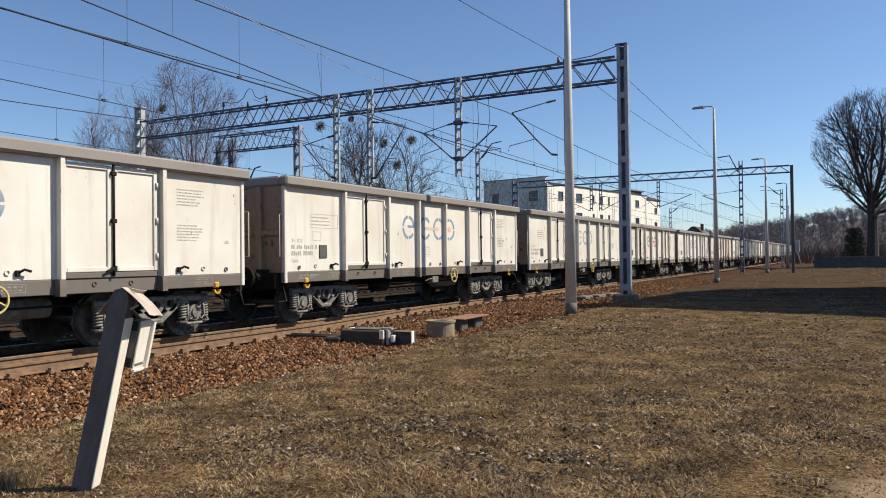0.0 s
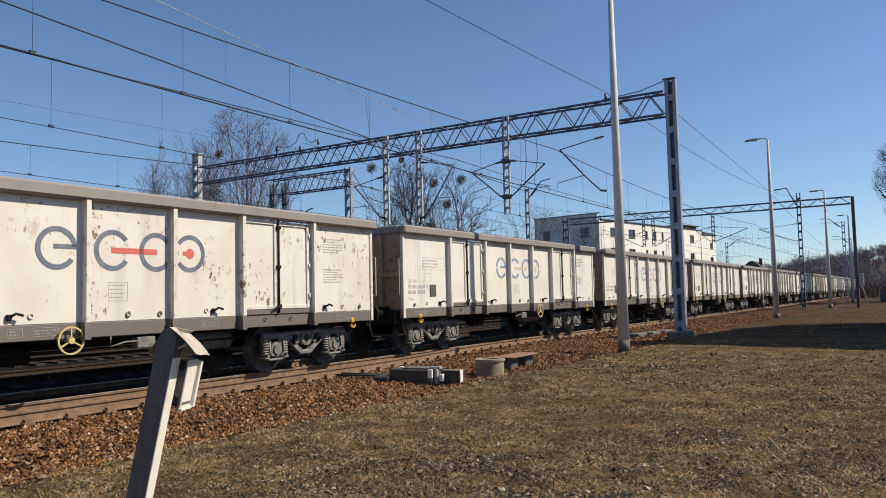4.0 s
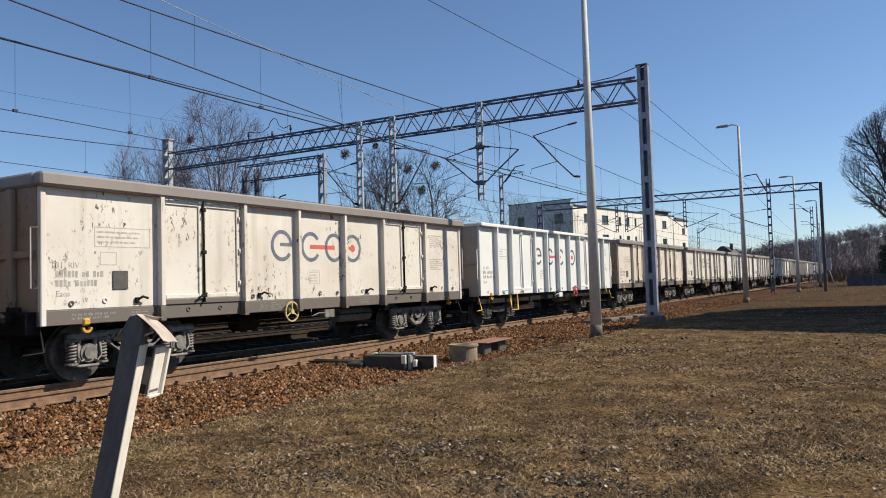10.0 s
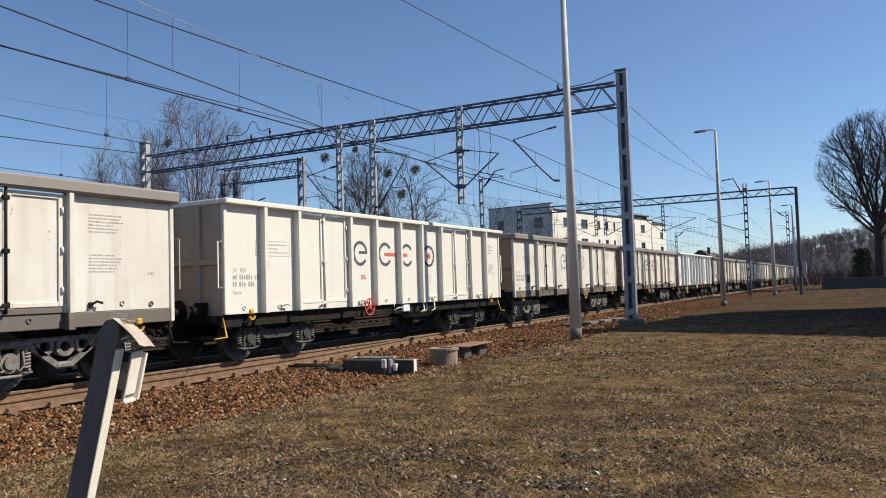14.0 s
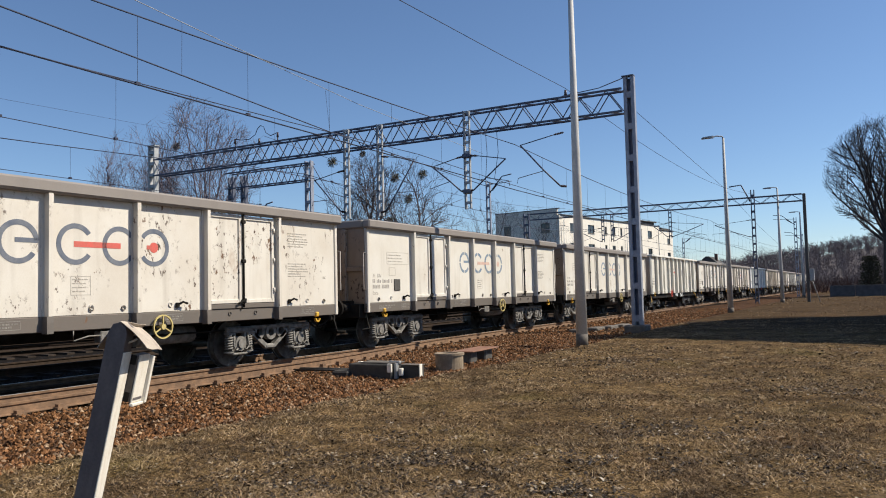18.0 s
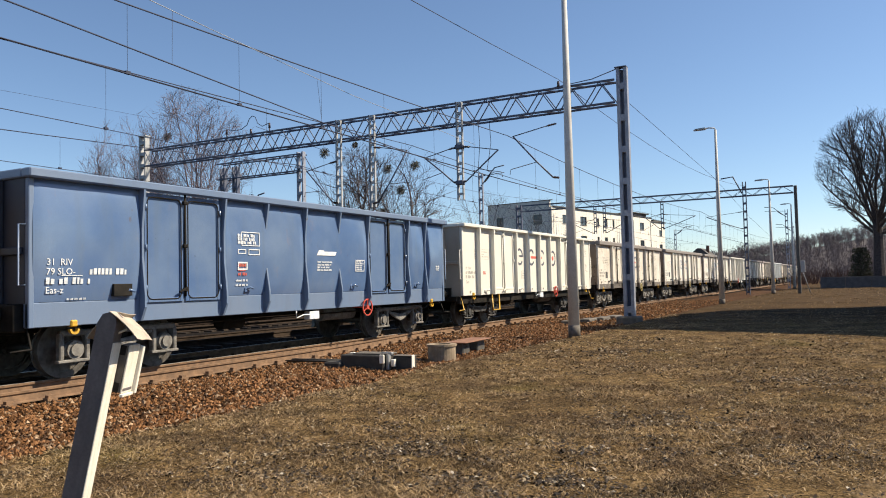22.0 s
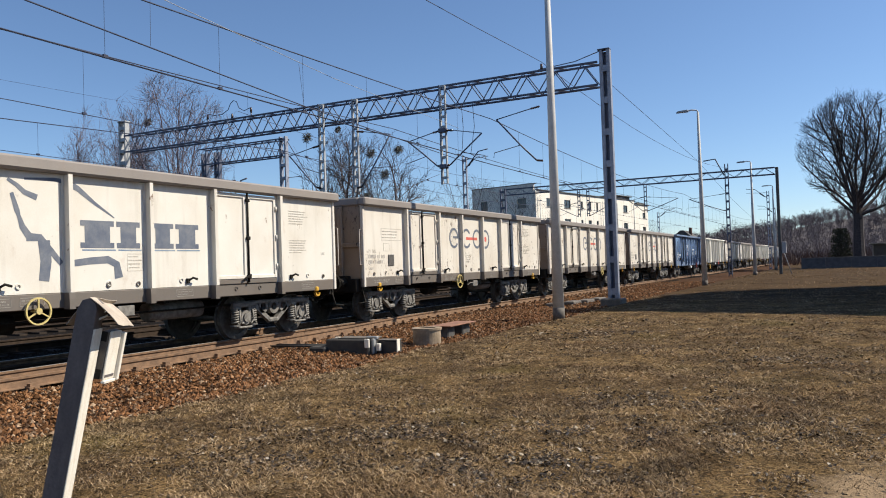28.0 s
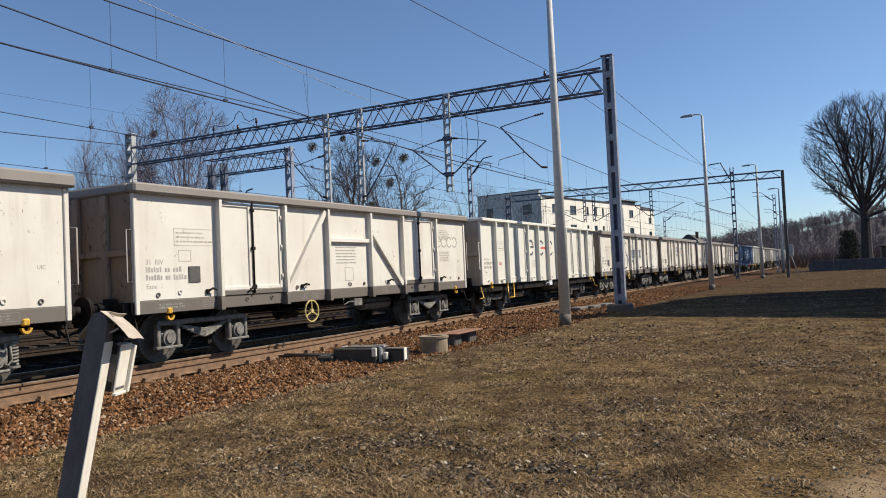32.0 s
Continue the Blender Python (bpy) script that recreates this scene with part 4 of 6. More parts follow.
TEMPLATES = {
    "light": lambda: wagon("old", "light", "off-white open wagon with grey rim and blue-grey rings", "faded", seed=1),
    "worn": lambda: wagon("old", "worn", "chipped off-white open wagon with rusty spots", "mid", seed=11),
    "cream": lambda: wagon("old", "cream", "dirty cream open wagon with grey rim and dark rings", "mid", seed=21),
    "clean": lambda: wagon("new", "clean", "clean cream-white open wagon with dark rings and red bar", "dark", wheel=RED, seed=31),
    "white": lambda: wagon("new", "white", "bright white open wagon with dark rings and yellow steps", "dark", wheel=RED, seed=41),
    "blue": lambda: wagon("blue", "blue", "blue open wagon with ribbed sides and white lettering", "white", "none", RED, seed=51),
    "braced": lambda: wagon("braced", "light", "off-white open wagon with diagonal side braces", "grey", "small rings", seed=61),
    "beast": lambda: wagon("old", "light", "off-white open wagon with a running-animal mark", "faded", "beast", seed=71),
}
# from the wagon ahead of all to the last one
ORDER = {0: "light", 1: "light", 2: "light", 3: "worn", 4: "cream", 5: "white", 6: "worn", 7: "light", 8: "clean", 9: "light", 10: "light", 11: "worn", 12: "clean",
         13: "blue", 14: "worn", 15: "worn", 16: "worn", 17: "beast", 18: "clean", 19: "braced", 20: "light", 21: "cream"}
WAGONS = {}


def train():
    made = {}
    for k in range(-17, 22):
        kind = ORDER.get(k) or ("light", "cream", "light", "worn", "light")[k % 5]
        if kind not in made:
            made[kind] = WAGONS[k] = TEMPLATES[kind]()
        else:
            WAGONS[k] = copy_thing(made[kind], Matrix.Identity(4))
    # fittings that differ from wagon to wagon
    wheel_at = {3: 5.4, 4: 5.4, 5: 8.07, 6: 5.4, 12: 8.07, 16: 5.4, 18: 8.07}
    for k, ob in WAGONS.items():
        for c in list(ob.children):
            if c.name.startswith("step_ladder") and k not in (5, 12, 18):
                bpy.data.objects.remove(c)
            elif c.name.startswith("lever") and k in (12, 18):
                bpy.data.objects.remove(c)
            elif c.name.startswith("notice_box") and k in (12, 18):
                c.location.y -= 3.0
            elif c.name.startswith("red_print") and k in (12, 18):
                c.location.y -= 3.1
            elif c.name.startswith("hand_wheel") and k in wheel_at:
                c.location.y = wheel_at[k] - HALF


train()


def along(s):
    """The pose on the train's track at the distance s: straight, then a wide bend to the left."""
    start, radius = 145.0, 1000.0
    if s <= start:
        return pose(-12.05, s, 0)
    a = (s - start) / radius
    return pose(-12.05 - radius * (1 - math.cos(a)), start + radius * math.sin(a), 0, 0, 0, math.degrees(a))


def travelled(t):
    for (t0, s0), (t1, s1) in zip(TRAVEL, TRAVEL[1:]):
        if t <= t1:
            return s0 + (s1 - s0) * (t - t0) / (t1 - t0)
    return TRAVEL[-1][1]

# ---- tracks ----
RAIL = [(-0.070, -0.172), (0.070, -0.172), (0.070, -0.160), (0.016, -0.145), (0.010, -0.055), (0.034, -0.035), (0.036, -0.004), (0.028, 0.0),
        (-0.028, 0.0), (-0.036, -0.004), (-0.034, -0.035), (-0.010, -0.055), (-0.016, -0.145), (-0.070, -0.160)]


def rail_along(path, label, side=None):
    """A rail of flat-bottomed section along the points (x, y), with a bright head."""
    n = len(RAIL)
    v, f, head = [], [], []
    for i, (x, y) in enumerate(path):
        a, b = path[max(i - 1, 0)], path[min(i + 1, len(path) - 1)]
        d = Vector((b[0] - a[0], b[1] - a[1])).normalized()
        v += [(x + d.y * px, y - d.x * px, pz) for px, pz in RAIL]
    for i in range(len(path) - 1):
        for k in range(n):
            f.append((i * n + k, i * n + (k + 1) % n, (i + 1) * n + (k + 1) % n, (i + 1) * n + k))
            head.append(1 if k == 7 else 0)
    s = Shape().add(v, f)
    me = s.mesh("rail", side or RAIL_SIDE, side or RAIL_TOP)
    me.polygons.foreach_set("material_index", head)
    return tagged(new("rail", me), label, "rail", "rails of the tracks", "structure")


def centre(offset, y):
    m = along(y)
    p = m @ Vector((offset, 0, 0))
    return p.x, p.y


LINE = list(np.arange(-60, 141, 20.0)) + list(np.arange(145, 500, 15.0))
for off in (-0.7525, 0.7525):
    rail_along([centre(off, y) for y in LINE], "running rail with rusty web and worn bright head")
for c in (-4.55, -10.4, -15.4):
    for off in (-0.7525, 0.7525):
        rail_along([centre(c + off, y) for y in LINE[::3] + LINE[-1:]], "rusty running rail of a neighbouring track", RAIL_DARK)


def branch(y):
    """Offset of the diverging rail from the running rail beside it."""
    u = min(1.0, max(0.0, (21.5 - y) / 9.0))
    return 0.86 * (u * u * (3 - 2 * u)) + max(0.0, (6.0 - y)) * 0.03


rail_along([(-11.2975 + branch(y), y) for y in np.arange(-40, 21.6, 0.75)], "rusty diverging rail of a turnout", RAIL_SIDE)
rail_along([(-11.2975 + branch(y) - 1.505, y) for y in np.arange(-40, 12.1, 0.75)], "rusty inner rail of a turnout", RAIL_DARK)


def sleepers():
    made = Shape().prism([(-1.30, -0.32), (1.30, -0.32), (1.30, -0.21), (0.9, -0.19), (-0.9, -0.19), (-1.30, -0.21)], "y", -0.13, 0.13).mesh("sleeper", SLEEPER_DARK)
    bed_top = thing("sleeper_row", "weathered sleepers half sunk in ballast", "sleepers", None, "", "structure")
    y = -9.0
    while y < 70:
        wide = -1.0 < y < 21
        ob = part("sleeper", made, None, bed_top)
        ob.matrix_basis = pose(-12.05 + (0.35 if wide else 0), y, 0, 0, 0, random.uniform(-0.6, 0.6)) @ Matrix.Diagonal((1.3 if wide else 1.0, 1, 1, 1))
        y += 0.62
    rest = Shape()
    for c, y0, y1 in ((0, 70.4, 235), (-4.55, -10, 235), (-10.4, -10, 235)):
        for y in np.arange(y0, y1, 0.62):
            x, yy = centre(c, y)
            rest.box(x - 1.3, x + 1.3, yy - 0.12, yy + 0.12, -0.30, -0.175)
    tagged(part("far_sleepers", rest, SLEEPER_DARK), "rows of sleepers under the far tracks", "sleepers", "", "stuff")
    # rail clips and plates
    s = Shape()
    for k in range(0, 128):
        y = -9.0 + 0.62 * k
        for x in (-11.2975, -12.8025):
            for e in (-1, 1):
                s.box(x + e * 0.10 - 0.045, x + e * 0.10 + 0.045, y - 0.07, y + 0.07, -0.172, -0.120)
        if y < 20:
            x = -11.2975 + branch(y)
            s.box(x - 0.17, x + 0.17, y - 0.08, y + 0.08, -0.19, -0.155)
            s.box(x + 0.06, x + 0.14, y - 0.05, y + 0.05, -0.16, -0.11)
    tagged(part("rail_fastenings", s, RAIL_SIDE), "rusty rail clips and base plates", "fastening", "", "stuff")


def stone_mesh(s, rnd, x, y, z, r):
    """One broken stone: a squashed, uneven octahedron."""
    a = rnd.uniform(0, 6.3)
    q = [r * rnd.uniform(0.65, 1.25) for _ in range(6)]
    c, d = math.cos(a), math.sin(a)
    tip = rnd.uniform(-0.4, 0.4) * r
    v = [(x + c * q[0], y + d * q[0], z + tip), (x - d * q[1], y + c * q[1], z - tip), (x - c * q[2], y - d * q[2], z + tip * 0.5), (x + d * q[3], y - c * q[3], z - tip * 0.6),
         (x + tip, y - tip, z + q[4] * 0.85), (x, y, z - q[5] * 0.6)]
    s.add(v, [(0, 1, 4), (1, 2, 4), (2, 3, 4), (3, 0, 4), (1, 0, 5), (2, 1, 5), (3, 2, 5), (0, 3, 5)])


def quick(name, s, material):
    me = bpy.data.meshes.new(name)
    me.from_pydata(s.v, [], s.f)
    me.materials.append(material)
    return new(name, me)


def island(name, stops, rough=0.9, fine=60):
    """A material that tints each loose piece of a mesh by chance."""
    n = Nodes(name, rough)
    g = n.t.nodes.new("ShaderNodeNewGeometry")
    c = n.ramp(g.outputs["Random Per Island"], *stops)
    f = n.noise(fine, 3)
    return n.done(n.mix(0.35, c, f, "OVERLAY"), f, 0.3, 0.005)


STONE = island("ballast_stone", ((0.0, (0.022, 0.012, 0.007)), (0.35, (0.13, 0.060, 0.024)), (0.62, (0.265, 0.132, 0.062)), (0.85, (0.05, 0.028, 0.018)), (1.0, (0.40, 0.28, 0.18))))


# stones under and behind the train, with its shade in their colour
STONE_SHADE = island("stone_shade_dark", ((0.0, (0.012, 0.010, 0.009)), (0.6, (0.028, 0.022, 0.018)), (1.0, (0.05, 0.04, 0.032))))
for dull in (STONE, STONE_SHADE):
    dull.node_tree.nodes["Principled BSDF"].inputs["Specular IOR Level"].default_value = 0.1


def ballast():
    rnd = random.Random(5)
    s = Shape()

    def lay(x0, x1, y0, y1, per, r0, r1, lift=0.0):
        for _ in range(int((x1 - x0) * (y1 - y0) * per)):
            x, y = rnd.uniform(x0, x1), rnd.uniform(y0, y1)
            if x > -7.15 + 0.35 * noise.noise((y * 0.9, 0, 7)) - max(0, y - 8) * 0.012 and rnd.random() < 0.93:
                continue
            stone_mesh(s, rnd, x, y, bed(x, y) + rnd.uniform(-0.01, 0.03) + lift, rnd.uniform(r0, r1))
    lay(-10.3, -6.8, 2.2, 12, 620, 0.018, 0.044)
    lay(-10.6, -7.0, 12, 26, 380, 0.022, 0.046)
    lay(-11.2, -7.4, 26, 55, 90, 0.035, 0.07)
    lay(-11.25, -10.4, 0, 30, 260, 0.025, 0.05, -0.0)
    tagged(quick("ballast", s, STONE), "rust-brown broken ballast stones along the rails", "ballast", "", "stuff")
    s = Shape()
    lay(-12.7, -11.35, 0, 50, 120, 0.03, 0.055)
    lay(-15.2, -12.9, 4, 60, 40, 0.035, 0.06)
    tagged(quick("oily_ballast", s, STONE_SHADE), "ballast between the rails, coloured black for the train's shade", "ballast", "", "stuff")


sleepers()
ballast()

# ---- masts, portals and wires ----


def batten_mast(parent, x, y, z0, z1, w, d, material, step=0.55, leg=0.07, tall=0.09):
    """Two upright channels joined by battens."""
    for e in (-1, 1):
        part("leg", Shape().box(x + e * w / 2 - leg / 2, x + e * w / 2 + leg / 2, y - d / 2, y + d / 2, z0, z1, 0.01), material, parent)
    me = Shape().box(-w / 2 + leg / 2 + 0.001, w / 2 - leg / 2 - 0.001, -d / 2 + 0.01, d / 2 - 0.01, -tall, tall).mesh("batten", material)
    z = z0 + 0.25
    while z < z1:
        ob = part("batten", me, None, parent)
        ob.location = (x, y, z)
        z += step


def lattice_beam(parent, x0, x1, y, z0, z1, d, material, pitch):
    """A box truss of four chords with zigzag bars on both faces."""
    for z in (z0, z1):
        for e in (-1, 1):
            part("chord", Shape().box(x0, x1, y + e * d / 2 - 0.035, y + e * d / 2 + 0.035, z - 0.04, z + 0.04, 0.01), material, parent)
    n = max(2, round((x1 - x0) / pitch))
    p = (x1 - x0) / n
    up = Shape().beam((-p / 2, 0, z0), (p / 2, 0, z1), 0.035, 0.035).mesh("brace", material)
    down = Shape().beam((-p / 2, 0, z1), (p / 2, 0, z0), 0.035, 0.035).mesh("brace", material)
    for k in range(n):
        for e in (-1, 1):
            ob = part("brace", up if k % 2 else down, None, parent)
            ob.location = (x0 + (k + 0.5) * p, y + e * d / 2, 0)
    s = Shape()
    for k in range(0, n, 2):
        for z in (z0, z1):
            s.beam((x0 + k * p, y - d / 2, z), (x0 + (k + 1) * p, y + d / 2, z), 0.04, 0.04)
    tagged(part("cross_bracing", s, material, parent), kind="stuff")


def insulator(parent, a, b, r=0.055):
    """A ribbed insulator from point a to b."""
    a, b = Vector(a), Vector(b)
    s = Shape().tube([a, b], r * 0.5, 8)
    for k in range(5):
        p, q = a.lerp(b, 0.12 + 0.17 * k), a.lerp(b, 0.20 + 0.17 * k)
        s.tube([p, q], r, 10, r * 0.6)
    return part("insulator", s, INSULATOR, parent, "brown ribbed insulator")


def cantilever(parent, x, y, z_low, z_up, reach, wire_z, material):
    """A bracket from a hanging post: strut, top tie, steady arm. reach is signed."""
    e = 1 if reach > 0 else -1
    a, b = (x + e * 0.30, y, z_low + 0.04), (x + reach * 0.92, y, z_up - 0.30)
    insulator(parent, (x + e * 0.05, y, z_low), a)
    part("strut", Shape().tube([a, (x + reach * 0.45, y, z_low + (z_up - z_low) * 0.33), b], 0.032, 8), material, parent)
    insulator(parent, (x + e * 0.1, y, z_up), (x + e * 0.5, y, z_up - 0.05))
    part("tie", Shape().tube([(x + e * 0.5, y, z_up - 0.05), b], 0.02, 6), material, parent)
    part("steady_arm", Shape().tube([(x + reach * 0.45, y, z_low + (z_up - z_low) * 0.33), (x + reach * 0.98, y, wire_z + 0.22), (x + reach * 1.0, y, wire_z + 0.02)], 0.016, 6), material, parent)


def hanging_post(parent, x, y, z0, z1, material):
    batten_mast(parent, x, y, z0, z1, 0.22, 0.12, material, 0.42, 0.055, 0.05)


def portal_near():
    y = 28.3
    top = thing("catenary_portal", "grey lattice portal carrying the overhead wires across the tracks", "portal", Matrix.Identity(4), "overhead line portals")
    part("foundation", Shape().box(-7.85, -7.05, y - 0.4, y + 0.4, -0.6, 0.0, 0.04), DUSTY, top, "stained concrete footing")
    part("inner_leg", Shape().box(-7.51, -7.39, y + 0.05, y + 0.10, 0.0, 9.3), STEEL_BLUE, top, "dark back channel")
    batten_mast(top, -7.42, y, 0.0, 9.35, 0.28, 0.22, MAST_GREY, 1.2, 0.13, 0.12)
    part("mast_cap", Shape().box(-7.68, -7.22, y - 0.14, y + 0.14, 9.35, 9.40, 0.01), STEEL_BLUE, top)
    batten_mast(top, -33.6, y, -0.2, 9.68, 0.42, 0.30, MAST_PALE, 0.62, 0.09)
    part("mast_cap", Shape().box(-33.9, -33.3, y - 0.18, y + 0.18, 9.68, 9.74, 0.01), MAST_PALE, top)
    lattice_beam(top, -33.3, -7.65, y, 8.03, 8.89, 0.5, STEEL_BLUE, 0.60)
    for x in (-20.30, -18.48, -14.14):
        hanging_post(top, x, y - 0.42, 4.80, 8.86, MAST_PALE)
        part("post_back", Shape().box(x - 0.165, x - 0.125, y - 0.47, y - 0.37, 4.78, 8.9), STEEL_BLUE, top, "dark back angle")
    hanging_post(top, -9.46, y - 0.42, 4.9, 9.0, STEEL_BLUE)
    cantilever(top, -14.14, y - 0.5, 5.51, 6.99, 1.91, 5.56, STEEL_BLUE)
    cantilever(top, -14.14, y - 0.5, 5.51, 6.99, -1.79, 5.55, STEEL_BLUE)
    cantilever(top, -9.8, y - 0.5, 5.34, 7.45, -2.1, 5.62, STEEL_BLUE)
    cantilever(top, -18.48, y - 0.5, 4.95, 7.42, 1.98, 5.5, STEEL_BLUE)
    cantilever(top, -20.30, y - 0.5, 5.1, 7.0, -1.95, 5.5, STEEL_BLUE)
    for z in (5.51, 6.99):
        part("hub", Shape().box(-14.32, -13.96, y - 0.60, y - 0.36, z - 0.09, z + 0.09, 0.03), STEEL_BLUE, top, "dark bracket clamp")
    for x, z in ((-9.95, 8.92), (-24.75, 9.08), (-27.55, 9.08), (-25.95, 8.92)):
        part("insulator_pin", Shape().tube([(x, y, 8.90), (x, y, z + 0.08)], 0.03, 6).tube([(x, y, z + 0.06), (x, y, z + 0.30)], 0.06, 10, 0.045), INSULATOR, top, "brown pin insulator")
    part("stay", Shape().tube([(-10.1, y, 9.0), (-8.6, y, 9.1), (-7.5, y, 9.38)], 0.018, 6), STEEL_BLUE, top)
    part("jumper", Shape().tube([(-24.75, y, 9.38), (-25.2, y, 9.27), (-25.5, y, 9.45), (-25.65, y, 9.78), (-25.85, y, 9.86), (-26.05, y, 9.72), (-26.2, y, 9.45), (-26.6, y, 9.26), (-27.1, y, 9.28), (-27.55, y, 9.38)], 0.018, 6), WIRE, top)
    for x0, x1 in ((-13.3, -13.0), (-12.8, -12.6)):
        part("jumper", Shape().tube([(x0, y - 0.4, 8.0), (x0 + 0.1, y - 0.5, 7.0), (x1 - 0.3, y - 0.5, 5.9), (x1, y - 0.5, 5.7)], 0.012, 5), WIRE, top)


def portal_far():
    y = 71.0
    top = thing("catenary_portal", "dark slender lattice portal further along the tracks", "portal", Matrix.Identity(4), "overhead line portals")
    part("mast", Shape().box(-4.42, -4.17, y - 0.12, y + 0.12, -0.3, 9.0, 0.03), PLATE_DARK, top)
    batten_mast(top, -29.7, y, -0.3, 9.1, 0.5, 0.3, STEEL_BLUE, 0.8, 0.10)
    lattice_beam(top, -29.5, -4.45, y, 8.40, 8.98, 0.5, STEEL_BLUE, 0.8)
    for x in (-15.4, -20.8, -21.7):
        hanging_post(top, x, y - 0.45, 5.75, 8.35, STEEL_BLUE)
    cantilever(top, -15.4, y - 0.5, 5.9, 7.2, -1.6, 5.7, STEEL_BLUE)
    cantilever(top, -15.4, y - 0.5, 5.9, 7.2, 3.2, 5.7, STEEL_BLUE)
    cantilever(top, -20.8, y - 0.5, 5.8, 7.1, 2.4, 5.6, STEEL_BLUE)
    cantilever(top, -21.7, y - 0.5, 5.8, 7.1, -2.4, 5.6, STEEL_BLUE)
    batten_mast(top, -8.3, y - 0.5, -0.25, 9.6, 0.26, 0.2, STEEL_BLUE, 0.7, 0.07)
    part("arm", Shape().tube([(-8.5, y - 0.5, 8.6), (-9.2, y - 0.5, 10.1), (-10.2, y - 0.5, 10.0)], 0.06, 6), STEEL_BLUE, top)
    cantilever(top, -8.4, y - 0.5, 5.5, 7.0, -3.4, 5.7, STEEL_BLUE)
    part("switch_box", Shape().box(-4.14, -3.80, y - 0.2, y + 0.1, 1.6, 2.6, 0.02), MAST_PALE, top, "pale switch box")
    part("leaning_stay", Shape().tube([(-4.2, y, 2.4), (-3.45, y, -0.25)], 0.035, 6), MAST_PALE, top)


def portal_behind():
    """A third portal over the further tracks, half hidden by the trees."""
    y = 37.0
    top = thing("catenary_portal", "dark lattice portal over the further tracks", "portal", Matrix.Identity(4), "overhead line portals")
    batten_mast(top, -29.9, y, -0.3, 9.72, 0.40, 0.3, MAST_GREY, 0.8, 0.10)
    for x in (-35.3, -36.4):
        batten_mast(top, x, y, -0.3, 9.3, 0.34, 0.3, STEEL_BLUE, 0.8, 0.09)
    lattice_beam(top, -36.7, -29.7, y, 8.52, 9.55, 0.6, STEEL_BLUE, 0.55)
    part("arm", Shape().tube([(-34.2, y, 6.0), (-33.4, y, 7.3), (-32.9, y, 7.4)], 0.05, 6), STEEL_BLUE, top)
    part("stay", Shape().tube([(-29.6, y, 9.4), (-28.0, y, 7.0), (-26.3, y, 4.6)], 0.025, 6), STEEL_BLUE, top)


def lone_mast(x, y, h, arm):
    top = thing("catenary_mast", "grey steel mast with a bracket for the overhead wire", "mast", pose(x, y, -0.3), "overhead line masts")
    batten_mast(top, 0, 0, 0, h, 0.26, 0.18, MAST_GREY, 0.8, 0.07)
    part("bracket", Shape().tube([(0, 0, h - 0.9), (arm * 0.6, 0, h + 0.3), (arm, 0, h + 0.4)], 0.04, 6).tube([(0, 0, h - 0.2), (arm, 0, h - 0.1)], 0.025, 6), STEEL_BLUE, top)
    insulator(top, (0.15 * arm, 0, h - 0.65), (0.4 * arm, 0, h - 0.2), 0.08)


portal_near()
portal_far()
portal_behind()


def wire(name, pts, r, label):
    s = Shape().tube(pts, r, 5, None, False)
    return tagged(part(name, s, WIRE), label, "overhead wire", "overhead wires")


def sagged(x, y0, y1, z, dip, x1=None, n=10):
    x1 = x if x1 is None else x1
    return [(x + (x1 - x) * k / n, y0 + (y1 - y0) * k / n, z - dip * 4 * (k / n) * (1 - k / n)) for k in range(n + 1)]


def line_over(x, spans, contact, carrier, dip, double=True, gap=3.01, first=12.88):
    """Contact wires, the carrying wire above them and the droppers between, over one track."""
    top = thing("overhead_line", "dark contact wire hung by droppers from a carrying wire", "overhead wire", Matrix.Identity(4), "overhead wires")
    for y0, y1 in zip(spans, spans[1:]):
        slope = lambda y: contact - 0.0075 * (min(y, 28.0) - 7.5)
        for e in ((-0.02, 0.02) if double else (0,)):
            part("contact_wire", Shape().tube([(x + e, y0, slope(y0)), (x + e, y1, slope(y1))], 0.011, 5, None, False), WIRE, top)
        up = sagged(x, y0, y1, carrier, dip, None, 14)
        part("carrying_wire", Shape().tube(up, 0.016, 5, None, False), WIRE, top)
        k = math.ceil((y0 + 0.8 - first) / gap)
        while first + k * gap < y1 - 0.8:
            y = first + k * gap
            k += 1
            u = (y - y0) / (y1 - y0)
            part("dropper", Shape().tube([(x, y, slope(y)), (x, y, carrier - dip * 4 * u * (1 - u))], 0.005, 4, None, False).box(x - 0.03, x + 0.03, y - 0.05, y + 0.05, slope(y) - 0.01, slope(y) + 0.05), WIRE, top)


line_over(-12.05, (-32, 28, 71, 130), 5.56, 7.25, 0.42)
line_over(-16.6, (-32, 28, 71, 130), 5.55, 7.36, 0.3, False)
line_over(-22.8, (-32, 28, 71, 130), 5.5, 7.1, 0.95, False)
top = thing("overhead_line", "contact wire swinging over to the diverging track", "overhead wire", Matrix.Identity(4), "overhead wires")
part("contact_wire", Shape().tube([(-6.8, -20, 5.62), (-10.6, 7.2, 5.60), (-11.75, 15.5, 5.56), (-13.2, 27.8, 5.62)], 0.014, 5, None, False), WIRE, top)
part("carrying_wire", Shape().tube([(-6.9, -20, 6.7), (-10.4, 4, 6.75), (-11.46, 11.5, 6.75), (-12.3, 17.6, 6.78), (-13.4, 27.8, 7.0)], 0.008, 5, None, False), GALV, top)
for y, x, x2 in ((4.5, -10.2, -10.5), (10.0, -10.98, -11.3), (15.5, -11.75, -12.1)):
    part("dropper", Shape().tube([(x, y, 5.62), (x2, y + 0.3, 6.75)], 0.005, 4, None, False), WIRE, top)
